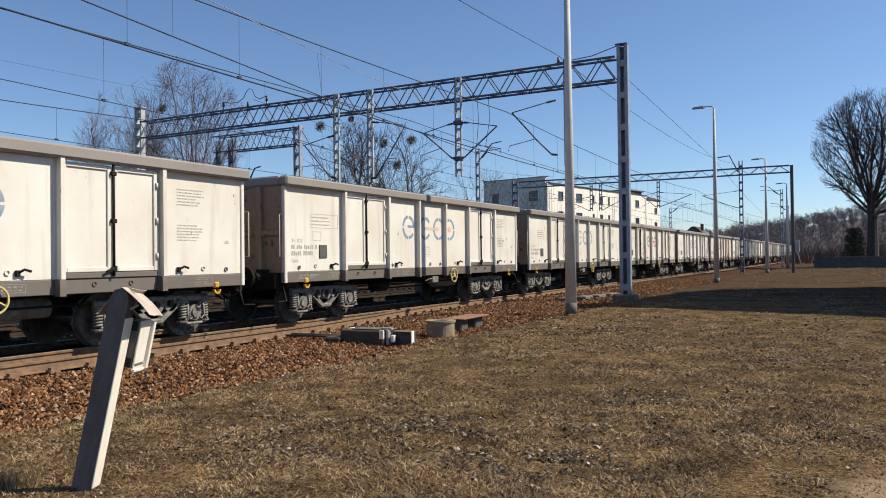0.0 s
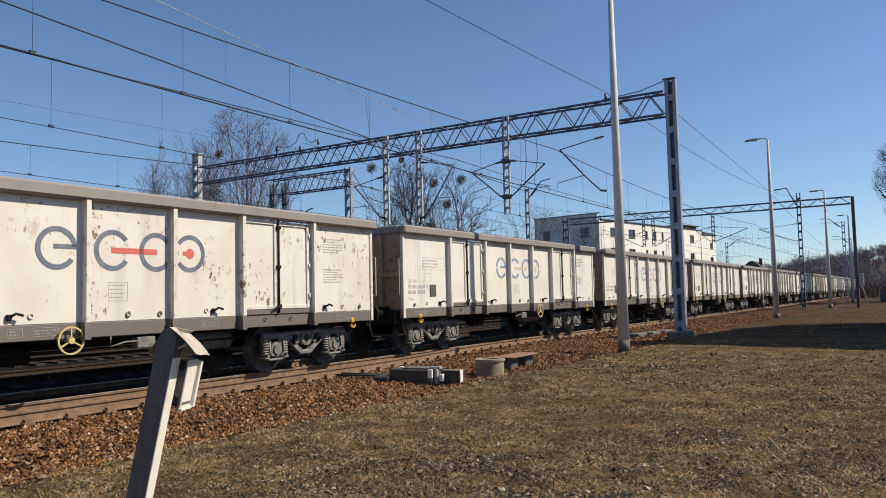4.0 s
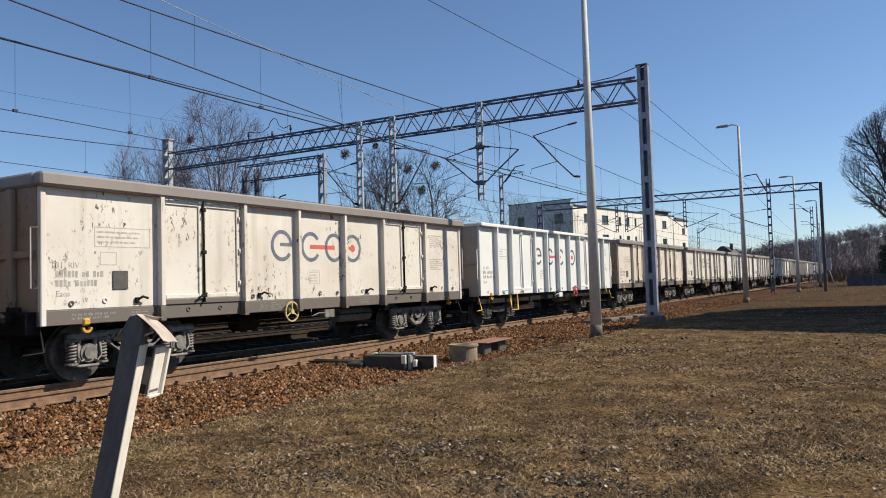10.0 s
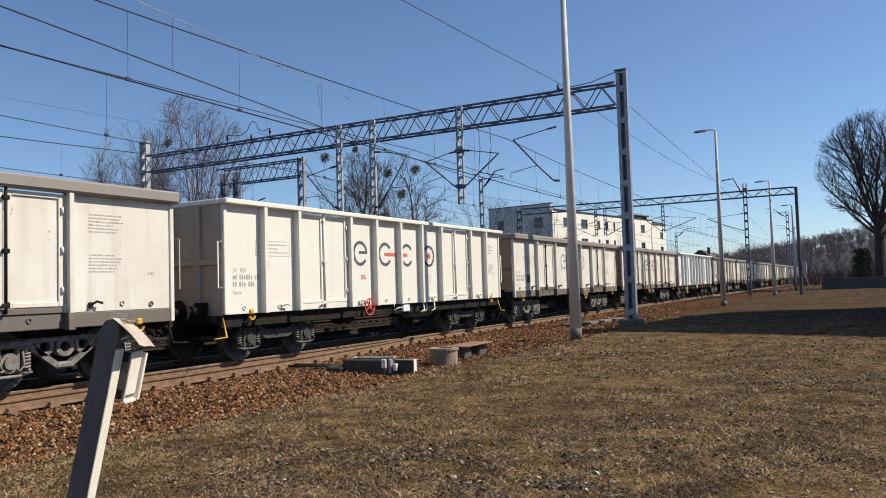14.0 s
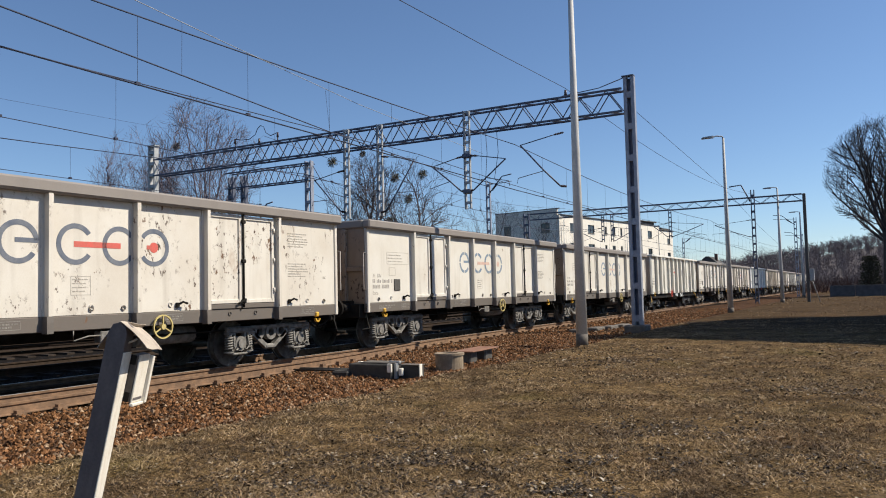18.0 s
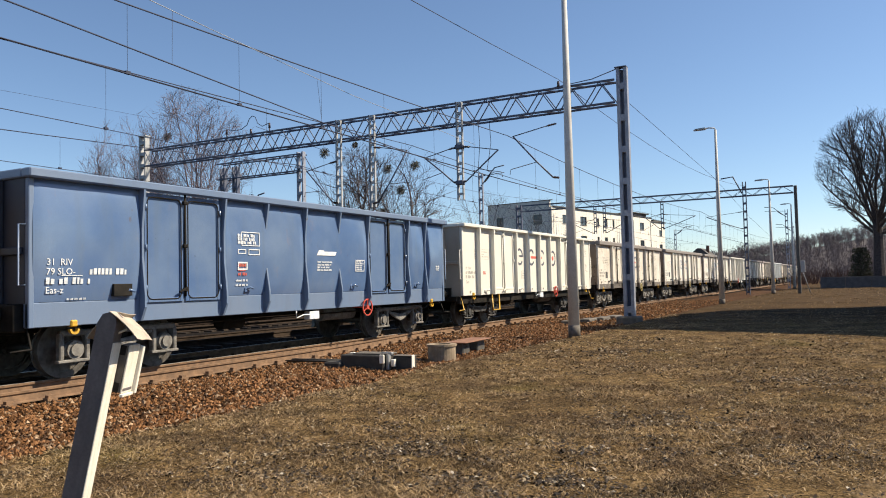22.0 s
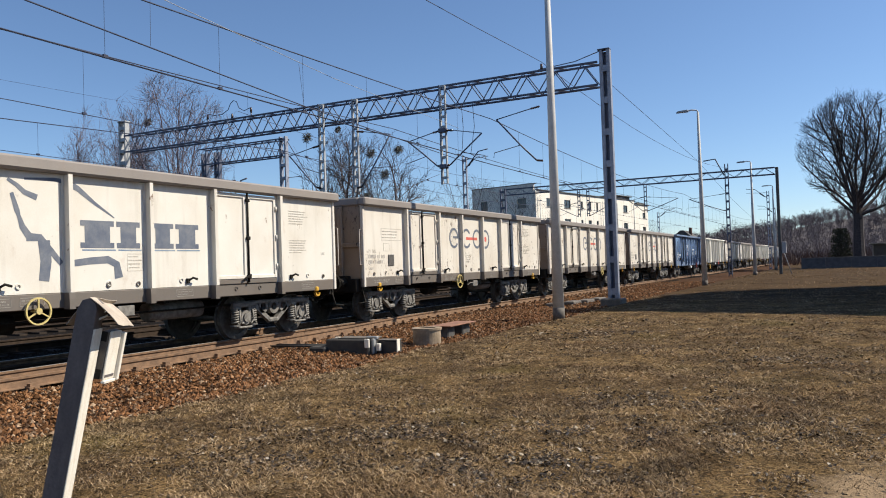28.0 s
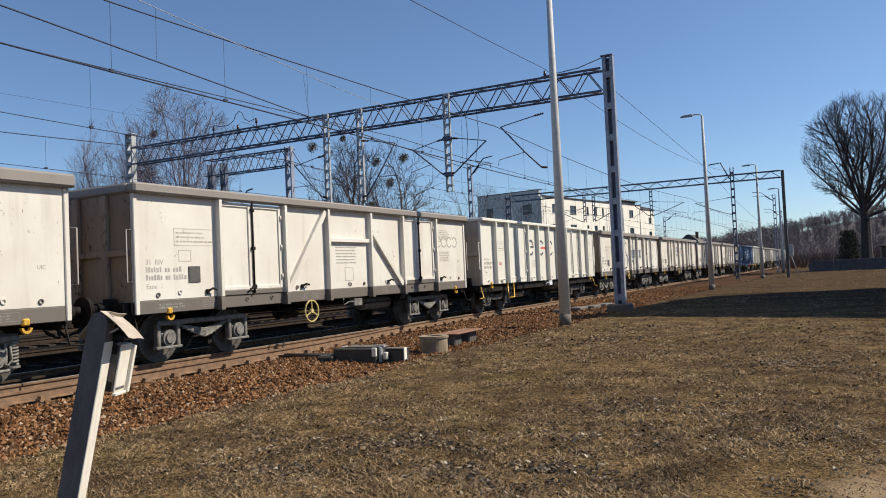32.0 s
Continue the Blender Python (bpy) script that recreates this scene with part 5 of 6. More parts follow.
wire("feeder_wire", sagged(-9.95, -35, 28.3, 9.3, 0.75), 0.011, "dark feeder wire along the portal tops")
wire("feeder_wire", sagged(-9.95, 28.3, 71, 9.3, 0.9, -8.3), 0.011, "dark feeder wire along the portal tops")
wire("feeder_wire", sagged(-27.5, -30, 28.3, 9.3, 0.6), 0.006, "dark feeder wire along the portal tops")
wire("feeder_wire", sagged(-25.6, 28.3, 71, 9.3, 0.9), 0.012, "dark feeder wire along the portal tops")
wire("cross_wire", [(-7.4, 28.3, 8.2), (-7.6, 50, 7.6), (-8.0, 71, 6.5), (-8.4, 96, 5.6)], 0.01, "slack wire to the next portal")
for x, y, h, a in ((-22.78, 47.8, 9.3, 1.8), (-7.2, 100.0, 9.6, -2.4), (-24.0, 118.0, 9.0, 2.5), (-8.4, 128.0, 9.2, -2.4)):
    lone_mast(x, y, h, a)


def lamp_post(x, y, h, head):
    top = thing("street_lamp", "slim tapered grey lamp post with a single arm", "street lamp", pose(x, y, GROUND), "lamp posts beside the track")
    part("pole", Shape().tube([(0, 0, -0.1), (0, 0, h * 0.5), (0, 0, h)], 0.165, 16, 0.065), POLE_GREY, top)
    part("base_collar", Shape().tube([(0, 0, -0.08), (0, 0, 0.28)], 0.172, 16), DUSTY, top, "dark stained foot")
    part("arm", Shape().tube([(0, 0, h - 0.02), (-0.05, 0, h + 0.10), (-0.35, 0, h + 0.16), (-head, 0, h + 0.12)], 0.04, 8), POLE_GREY, top)
    part("lamp_head", Shape().prism([(-head - 0.62, h + 0.07), (-head - 0.50, h + 0.16), (-head + 0.05, h + 0.19), (-head + 0.05, h + 0.07)], "y", -0.14, 0.14), GALV, top, "flat grey luminaire")


lamp_post(-7.1, 21.0, 11.2, 0.55)
lamp_post(-6.84, 46.2, 10.1, 0.6)
lamp_post(-6.35, 71.0, 9.75, 0.55)
lamp_post(-6.4, 96.4, 9.7, 0.55)

# ---- trackside things ----


def leaning_post():
    """A leaning square post with a white-painted side, a sheet-metal hood of two slopes and a small case hung behind it."""
    top = thing("marker_post", "leaning grey post with a white edge, metal hood and small case", "post", pose(-4.83, 3.57, GROUND, 0, 12.2, 24))
    part("post", Shape().prism([(-0.072, -0.35), (0.066, -0.35), (0.066, 1.38), (0.05, 1.42), (0.0, 1.45), (-0.045, 1.43), (-0.072, 1.36)], "y", -0.055, 0.055), DARKPOST, top, "grey painted timber")
    part("white_edge", Shape().box(0.067, 0.079, -0.054, 0.056, 0.02, 1.245, 0.004), WHITE_WOOD, top, "white-painted side board")
    hood = part("hood", hood_sheet(1), LID, top, "bent sheet-metal hood")
    hood.matrix_basis = pose(0.005, -0.06, 1.46, -9, 33, 0)
    part("hood_wing", hood_sheet(-1), LID, top).matrix_basis = pose(-0.002, -0.03, 1.455, -9, -54, 0)
    part("hood_stay", Shape().tube([(0.05, 0.0, 1.30), (0.11, 0.03, 1.345)], 0.008, 6), WHITE_WOOD, top)
    box = part("case", Shape().box(0.066, 0.128, 0.062, 0.25, 0.885, 1.225, 0.005), BROWN_CASE, top, "brown case body")
    part("case_door", Shape().box(0.129, 0.143, 0.066, 0.216, 0.880, 1.23, 0.004), WHITE_WOOD, box, "cream-painted case door")
    part("case_edge", Shape().box(0.129, 0.166, 0.222, 0.255, 0.865, 1.215, 0.004), WHITE_WOOD, box, "raised door edge")
    part("label_slot", Shape().box(0.1432, 0.146, 0.076, 0.20, 0.90, 0.918), DARKPOST, box, "dark slot")
    part("case_sill", Shape().box(0.129, 0.158, 0.064, 0.221, 0.858, 0.878, 0.003), WHITE_WOOD, box)
    for z in (0.92, 1.19):
        part("bracket", Shape().box(0.0, 0.12, 0.0555, 0.0615, z - 0.035, z + 0.035, 0.002), BLACK, top, "dark iron strap")


def hood_sheet(e):
    """One slope of the hood: a thin sheet with a curled rim."""
    s, n = Shape(), 6
    v = []
    for k in range(n + 1):
        u = k / n
        lift = 0.005 * math.sin(u * math.pi) - 0.004 * u ** 3
        for y in (-0.005, 0.10, 0.20, 0.30):
            w = 0.006 * math.sin(y * 21 + u * 3)
            v.append((e * 0.27 * u, y + 0.03 * u, lift + w))
    m = len(v)
    v += [(x, y, z - 0.004) for x, y, z in v]
    f = []
    for k in range(n):
        for q in range(3):
            i = k * 4 + q
            f += [(i, i + 1, i + 5, i + 4), (m + i + 4, m + i + 5, m + i + 1, m + i)]
    for k in range(n):
        for q in (0, 3):
            i = k * 4 + q
            f.append((i, i + 4, m + i + 4, m + i))
    for q in range(3):
        for k in (0, n):
            i = k * 4 + q
            f.append((i, i + 1, m + i + 1, m + i))
    return s.add(v, f)


BROWN_CASE = grained("brown_case", (0.13, 0.11, 0.095), (0.09, 0.078, 0.068), 9, 0.7)
DARKPOST = grained("grey_post_paint", (0.135, 0.122, 0.122), (0.098, 0.088, 0.09), 5, 0.7, 0, 0.15, (3, 3, 1))
WHITE_WOOD = grained("chipped_white_paint", (0.74, 0.71, 0.64), (0.64, 0.59, 0.50), 9, 0.6, 0, 0.2, (3, 3, 0.6))
LID = grained("weathered_sheet", (0.46, 0.40, 0.33), (0.34, 0.285, 0.23), 7, 0.65)
leaning_post()


def switch_machine():
    g = GROUND
    top = thing("switch_machine", "low dark point machine beside the rail", "point machine", pose(-8.37, 12.62, g, 0, 0, 2))
    part("case", Shape().box(-0.62, 0.36, -0.22, 0.22, -0.1, 0.20, 0.02), DARKBOX, top)
    part("cover", Shape().box(-0.40, 0.40, -0.12, 0.26, 0.201, 0.228, 0.008), DUSTY, top, "dusty flat cover")
    part("side_case", Shape().box(0.44, 0.86, 0.0, 0.22, -0.1, 0.17, 0.02), DARKBOX, top)
    part("side_lid", Shape().box(0.43, 0.875, -0.01, 0.23, 0.171, 0.187, 0.005), DUSTY, top, "pale dusty lid")
    part("hasp", Shape().box(0.22, 0.46, -0.06, 0.02, 0.20, 0.255, 0.01).box(0.37, 0.43, -0.13, -0.02, -0.08, 0.21, 0.01), GALV, top, "grey hinge and hasp")
    part("end_plate", Shape().box(0.861, 0.882, -0.01, 0.10, -0.08, 0.20, 0.006), WHITE_WOOD, top, "white end plate")
    part("lug", Shape().box(0.30, 0.40, -0.27, -0.221, 0.05, 0.22, 0.01), WHITE_WOOD, top, "white painted lug")
    part("lug", Shape().box(0.47, 0.55, -0.12, -0.04, -0.02, 0.12, 0.01), WHITE_WOOD, top, "white painted lug")
    part("rod", Shape().tube([(-0.55, 0.05, 0.06), (-2.4, 0.1, 0.03)], 0.028, 8).tube([(-0.55, -0.1, 0.06), (-2.2, -0.12, 0.03)], 0.022, 8), DARKBOX, top)
    part("shoulder", Shape().box(-0.95, -0.56, -0.34, 0.30, -0.12, 0.06, 0.03), DARKBOX, top)
    tagged(part("white_stone", Shape().box(-9.32, -9.17, 13.10, 13.24, g - 0.05, g + 0.17, 0.035), WHITE_WOOD), "small white-painted marker stone", "marker stone")


def well():
    top = thing("cable_well", "short round tan concrete cable well", "cable well", pose(-7.83, 14.45, GROUND))
    part("ring", Shape().ring((0, 0, -0.2), "z", 0.30, 0.22, 0.42, 28), WELL_STONE, top)
    part("cover", Shape().ring((0, 0, 0.175), "z", 0.215, 0.0, 0.035, 28), WELL_STONE, top)
    part("cap", Shape().ring((0, 0, 0.22), "z", 0.325, 0.19, 0.045, 28), WELL_STONE, top)
    top = thing("cable_hatch", "rusty steel plate over a small concrete pit", "hatch", pose(-7.95, 16.4, GROUND, 0, 0, 3))
    for a, b in ((-0.62, -0.22), (0.25, 0.70)):
        part("pit_block", Shape().box(-0.34, -0.08, a, b, -0.2, 0.17, 0.03), PLATE_DARK, top)
    part("plate", Shape().box(-0.50, 0.06, -0.78, 0.80, 0.172, 0.198, 0.008), RUSTY, top, "reddish rusty steel plate")


WELL_STONE = grained("tan_concrete", (0.30, 0.235, 0.165), (0.19, 0.145, 0.10), 6, 0.9, 0, 0.4)
RUSTY = grained("rusty_plate", (0.26, 0.13, 0.08), (0.17, 0.085, 0.055), 6, 0.8)
switch_machine()
well()
# concrete troughs by the mast foot
for k, (x, y) in enumerate(((-9.3, 27.0), (-9.0, 28.2), (-8.8, 29.3), (-8.7, 30.6))):
    tagged(part("cable_trough", Shape().box(x - 0.2, x + 0.2, y - 0.5, y + 0.5, GROUND - 0.1, GROUND + 0.10, 0.03), DUSTY), "broken concrete cable trough piece", "cable trough", "cable troughs")

# ---- trees ----


def twig(v, f, a, b, ra, rb, n=3):
    """A tapered piece of branch, added to plain lists."""
    d = b - a
    s = d.cross((0, 0, 1) if abs(d.z) < 0.9 * d.length else (1, 0, 0)).normalized()
    u = d.cross(s).normalized()
    k = len(v)
    for p, r in ((a, ra), (b, rb)):
        for j in range(n):
            w = 2 * math.pi * j / n
            q = p + s * (math.cos(w) * r) + u * (math.sin(w) * r)
            v.append((q.x, q.y, q.z))
    for j in range(n):
        f.append((k + j, k + (j + 1) % n, k + n + (j + 1) % n, k + n + j))


def tree(x, y, h, wide, low, seed, label, limbs=10, full=(10, 7, 4), trunk=0.3, steep=(30, 85), fork=0.2, material=None, balls=0, wild=0.3, fine=1.0):
    """A bare winter tree: limbs fan out from the trunk into a rounded crown of ever finer branches.
    h: height, wide: the crown's radius, low: where it begins, trunk: radius at the foot, fork: height of the first limbs as a share of h."""
    rnd = random.Random(seed)
    tv, tf, cv, cf = [], [], [], []
    cz, rz = (h + low) / 2, (h - low) / 2
    material = material or BARK

    def room(p, d):
        """How far it is from p along d to the crown's outline."""
        q, e = Vector((p.x / wide, p.y / wide, (p.z - cz) / rz)), Vector((d.x / wide, d.y / wide, d.z / rz))
        a, b, c = e.dot(e), q.dot(e), q.dot(q) - 1
        k = b * b - a * c
        return max(0.0, (-b + math.sqrt(k)) / a) if k > 0 else 0.0

    def bough(p, d, length, r, level):
        """A branch in bent pieces; gives the points along it."""
        n = (6, 4, 3, 2)[level]
        v, f = (tv, tf) if level == 0 else (cv, cf)
        path, e = [(p, d, r)], r * (0.30, 0.35, 0.45, 0.6)[level]
        for k in range(n):
            d = (d + Vector((rnd.gauss(0, 1), rnd.gauss(0, 1), rnd.gauss(0.35, 0.8))) * wild * (0.42 if level == 0 else 0.5)).normalized()
            q = p + d * (length / n)
            a, b = r + (e - r) * k / n, r + (e - r) * (k + 1) / n
            twig(v, f, p, q, a, b, 5 if level == 0 else 3)
            p = q
            path.append((p, d, b))
        return path

    def fill(path, level):
        for k in range(full[level - 1]):
            i = rnd.uniform(0.22 if level == 1 else 0.12, 0.999) * (len(path) - 1)
            (p, d, r), (q, _, _) = path[int(i)], path[int(i) + 1]
            p = p.lerp(q, i - int(i))
            side = d.cross(Vector((rnd.gauss(0, 1), rnd.gauss(0, 1), rnd.gauss(0, 1)))).normalized()
            d2 = (d * rnd.uniform(0.5, 1.1) + side * rnd.uniform(0.5, 0.95) + Vector((0, 0, 0.18))).normalized()
            most = (0.55, 0.26, 0.11)[level - 1] * h * 0.6
            length = min(room(p, d2) * rnd.uniform(0.8, 1.05), most * rnd.uniform(0.6, 1.2))
            if length < 0.02 * h:
                if level > 1 and rnd.random() < 0.6:
                    continue
                length = 0.02 * h * rnd.uniform(0.6, 1.4)
            made = bough(p, d2, length, max(r * rnd.uniform(0.4, 0.6), (0.018, 0.009, 0.006)[level - 1] * fine), level)
            if level < 3:
                fill(made, level + 1)

    top = fork * h * 1.25
    base = Vector((0, 0, -0.3))
    p, r = base, trunk * 1.15
    for k in range(4):
        q = Vector((rnd.uniform(-0.08, 0.08), rnd.uniform(-0.08, 0.08), -0.3 + (top + 0.3) * (k + 1) / 4))
        twig(tv, tf, p, q, r, r * 0.9, 9)
        p, r = q, r * 0.9
    for k in range(limbs):
        a = k * 2.39996 + rnd.uniform(-0.3, 0.3)
        up = radians(steep[0] + (steep[1] - steep[0]) * (k + 0.5) / limbs + rnd.uniform(-6, 6))
        s = Vector((p.x, p.y, top * (0.78 + 0.22 * k / limbs)))
        d = Vector((math.cos(a) * math.cos(up), math.sin(a) * math.cos(up), math.sin(up)))
        length = room(s, d) if room(s, d) > 0 else 0.3 * h
        fill(bough(s, d, length * rnd.uniform(0.88, 1.0), trunk * rnd.uniform(0.26, 0.40), 0), 1)
    grown = thing("tree", label, "tree", pose(x, y, GROUND), "bare trees")
    for name, v, f in (("trunk", tv, tf), ("crown", cv, cf)):
        me = bpy.data.meshes.new(name)
        me.from_pydata(v, [], f)
        me.materials.append(material)
        part(name, me, None, grown)
    for bx, by, bz, rb in balls or ():
        c = Vector((bx, by, bz - GROUND))
        v, f = [], []
        for _ in range(300):
            d = Vector((rnd.gauss(0, 1), rnd.gauss(0, 1), rnd.gauss(0, 1))).normalized()
            q = c + d * rb * rnd.uniform(0.5, 1)
            twig(v, f, c + d * 0.1, q, 0.012, 0.008)
            s = d.cross((0.3, 0.5, 1)).normalized() * 0.05
            n = len(v)
            v += [tuple(q - s), tuple(q + d * 0.07), tuple(q + s), tuple(q - d * 0.06)]
            f.append((n, n + 1, n + 2, n + 3))
        me = bpy.data.meshes.new("mistletoe")
        me.from_pydata(v, [], f)
        me.materials.append(MISTLETOE)
        part("mistletoe", me, None, grown, "round olive mistletoe clump")
    return grown


MISTLETOE = grained("mistletoe_green", (0.21, 0.20, 0.165), (0.15, 0.145, 0.12), 6, 0.8)
TWIG = grained("twig_grey", (0.175, 0.145, 0.165), (0.10, 0.085, 0.102), 6, 0.95)
BARK_DARK = grained("dark_lime_bark", (0.062, 0.052, 0.052), (0.036, 0.030, 0.031), 5, 0.95)
BARK_MID = grained("grey_brown_bark", (0.115, 0.095, 0.095), (0.06, 0.05, 0.052), 5, 0.95)
# pale purple-grey, with the haze of distance mixed into the wood's colour
HILL_TWIG = grained("far_wood_haze", (0.155, 0.13, 0.138), (0.115, 0.098, 0.105), 3, 0.95)
BRUSH = grained("brown_brush", (0.13, 0.078, 0.06), (0.08, 0.05, 0.042), 3, 0.95)
tree(2.35, 102.8, 21.1, 6.6, 7.4, 3, "large bare lime tree with a dense round crown by the wall", 15, (10, 8, 5), 0.62, (24, 86), 0.29, BARK_DARK, 0, 0.25, 1.05)
tree(-56.2, 53.1, 21.2, 6.0, 5.0, 12, "tall bare tree with upright fine branches behind the tracks", 13, (10, 7, 4), 0.42, (46, 86), 0.10, TWIG, ((-3.6, 0, 16.6, 0.45),), 0.17, 1.7)
tree(-64.4, 52.0, 19.4, 5.2, 3.5, 23, "bare bushy tree behind the tracks", 12, (11, 8, 5), 0.30, (30, 84), 0.16, TWIG, (), 0.26, 1.6)
tree(-49.8, 72.0, 17.9, 6.0, 4.0, 31, "bare tree with round mistletoe clumps", 9, (8, 6, 4), 0.42, (14, 84), 0.30, BARK_MID, ((-5.0, 0, 17.1, 0.7), (-0.6, 0, 17.6, 0.4)), 0.44, 2.2)
tree(-44.2, 72.0, 17.6, 6.9, 4.0, 47, "bare spreading tree with round mistletoe clumps", 9, (8, 6, 4), 0.40, (10, 82), 0.24, BARK_MID, ((-1.8, 0, 14.4, 0.65), (1.8, 0, 14.4, 0.65), (-0.1, 0, 11.9, 0.65), (-2.6, 0, 9.6, 0.6)), 0.46, 2.2)
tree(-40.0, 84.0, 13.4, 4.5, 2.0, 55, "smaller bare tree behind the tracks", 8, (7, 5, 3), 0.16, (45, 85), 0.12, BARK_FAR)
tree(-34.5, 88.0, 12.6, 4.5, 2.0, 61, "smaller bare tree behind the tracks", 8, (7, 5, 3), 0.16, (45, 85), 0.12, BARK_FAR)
tree(8.2, 121.0, 14.0, 6.0, 3.0, 68, "bare tree behind the yard wall", 8, (8, 6, 3), 0.26, (25, 82), 0.2)
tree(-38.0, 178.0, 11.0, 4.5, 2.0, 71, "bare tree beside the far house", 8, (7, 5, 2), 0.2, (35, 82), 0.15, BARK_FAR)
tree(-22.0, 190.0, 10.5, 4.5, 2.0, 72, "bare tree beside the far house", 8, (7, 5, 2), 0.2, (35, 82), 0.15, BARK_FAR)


def hillside():
    """The wooded hill in the distance: its ground, and many small bare trees on it."""
    rnd = random.Random(8)

    def crest(x, y):
        u = max(0.0, min(1.0, (y - 250) / 150))
        lift = 8 + 12.5 * max(0.0, min(1.0, (x + 75) / 95)) + 5 * noise.noise((x * 0.012, 3.0, 0))
        return GROUND - 1 + lift * u * u * (3 - 2 * u)

    xs, ys = np.arange(-260, 381, 16.0), np.arange(236, 481, 14.0)
    n = len(xs)
    s = Shape().add([(x, y, crest(x, y)) for y in ys for x in xs], [(j * n + i, j * n + i + 1, (j + 1) * n + i + 1, (j + 1) * n + i) for j in range(len(ys) - 1) for i in range(n - 1)], True)
    tagged(part("hill", s, grained("leaf_litter_far", (0.062, 0.052, 0.053), (0.08, 0.066, 0.066), 0.15)), "distant wooded hill of brown leaf litter", "hill", "", "structure")
    v, f = [], []
    for _ in range(3400):
        x, y = rnd.uniform(-140, 170), rnd.uniform(225, 410)
        h = rnd.uniform(4.0, 7.5)
        p = Vector((x, y, crest(x, y) if y > 236 else GROUND))
        twig(v, f, p, p + Vector((0, 0, h * 0.5)), 0.10, 0.06)
        for k in range(15):
            a, z = rnd.uniform(0, 6.3), rnd.uniform(0.15, 0.7) * h
            m = p + Vector((0, 0, z))
            q = m + Vector((math.cos(a) * h * 0.22, math.sin(a) * h * 0.22, rnd.uniform(0.12, 0.36) * h))
            twig(v, f, m, q, 0.05, 0.03)
            for _k in range(4):
                w = m.lerp(q, rnd.uniform(0.4, 1))
                twig(v, f, w, w + Vector((rnd.uniform(-1, 1), rnd.uniform(-1, 1), rnd.uniform(0.2, 1.1))) * 0.17 * h, 0.04, 0.025)
    me = bpy.data.meshes.new("hill_wood")
    me.from_pydata(v, [], f)
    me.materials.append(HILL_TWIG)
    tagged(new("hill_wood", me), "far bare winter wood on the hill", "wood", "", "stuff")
    # low brush along the far end of the yard
    v, f = [], []
    for _ in range(500):
        x, y = rnd.uniform(-10, 40), rnd.uniform(125, 175)
        p = Vector((x, y, GROUND))
        for k in range(9):
            q = p + Vector((rnd.uniform(-0.8, 0.8), rnd.uniform(-0.8, 0.8), rnd.uniform(0.6, 2.6)))
            twig(v, f, p, q, 0.03, 0.012)
    me = bpy.data.meshes.new("brush")
    me.from_pydata(v, [], f)
    me.materials.append(BRUSH)
    tagged(new("brush", me), "leafless brush beyond the yard", "brush", "", "stuff")


hillside()

# ---- buildings ----
RENDER_WALL = grained("white_render", (0.78, 0.74, 0.66), (0.70, 0.66, 0.58), 0.5, 0.9, 0, 0.1)
ROOF_DARK = grained("dark_roofing", (0.06, 0.057, 0.055), (0.09, 0.085, 0.08), 0.8, 0.9)
FRAME_WHITE = grained("window_frame_grey", (0.10, 0.10, 0.10), (0.14, 0.14, 0.14), 3, 0.6)
BRICK_DARK = grained("dark_brick", (0.14, 0.075, 0.055), (0.10, 0.06, 0.045), 2, 0.9)


def pierced(parent, name, u0, u1, z0, z1, at, axis, thick, holes, material):
    """An upright wall from u0 to u1 with rectangular holes (ua, ub, za, zb); axis 'x' or 'y' is the one that it faces."""
    us = sorted({u0, u1, *[h[0] for h in holes], *[h[1] for h in holes]})
    zs = sorted({z0, z1, *[h[2] for h in holes], *[h[3] for h in holes]})
    s = Shape()
    for a, b in zip(us, us[1:]):
        run = None
        for c, d in zip(zs, zs[1:]):
            if any(h[0] <= a and b <= h[1] and h[2] <= c and d <= h[3] for h in holes):
                continue
            box = (at - thick, at, a, b, c, d) if axis == "x" else (a, b, at, at + thick, c, d)
            s.box(*box)
    bm = bmesh.new()
    me = s.mesh(name, material)
    bm.from_mesh(me)
    bmesh.ops.remove_doubles(bm, verts=bm.verts, dist=0.001)
    bm.to_mesh(me)
    bm.free()
    return part(name, me, None, parent)


def window_in(parent, u0, u1, z0, z1, at, axis, thick):
    """A window set into a wall's hole: frame, sill and panes."""
    mid, e = (u0 + u1) / 2, 0.07
    put = (lambda s, a, b, c, d, p, q: s.box(at - thick * q, at - thick * p, a, b, c, d)) if axis == "x" else (lambda s, a, b, c, d, p, q: s.box(a, b, at + thick * p, at + thick * q, c, d))
    s = Shape()
    for a in ((u0, u0 + e, z0, z1), (u1 - e, u1, z0, z1), (u0 + e, u1 - e, z1 - e, z1), (u0 + e, u1 - e, z0, z0 + e), (mid - 0.03, mid + 0.03, z0 + e, z1 - e)):
        put(s, *a, 0.3, 0.6)
    w = part("window", s, FRAME_WHITE, parent, "dark window frame")
    for a, b in ((u0 + e, mid - 0.03), (mid + 0.03, u1 - e)):
        part("pane", put(Shape(), a, b, z0 + e, z1 - e, 0.42, 0.48), GLASS, w, "dark glass pane")
    part("sill", put(Shape(), u0 - 0.05, u1 + 0.05, z0 - 0.08, z0 - 0.005, -0.25, 0.3), CONCRETE, w)


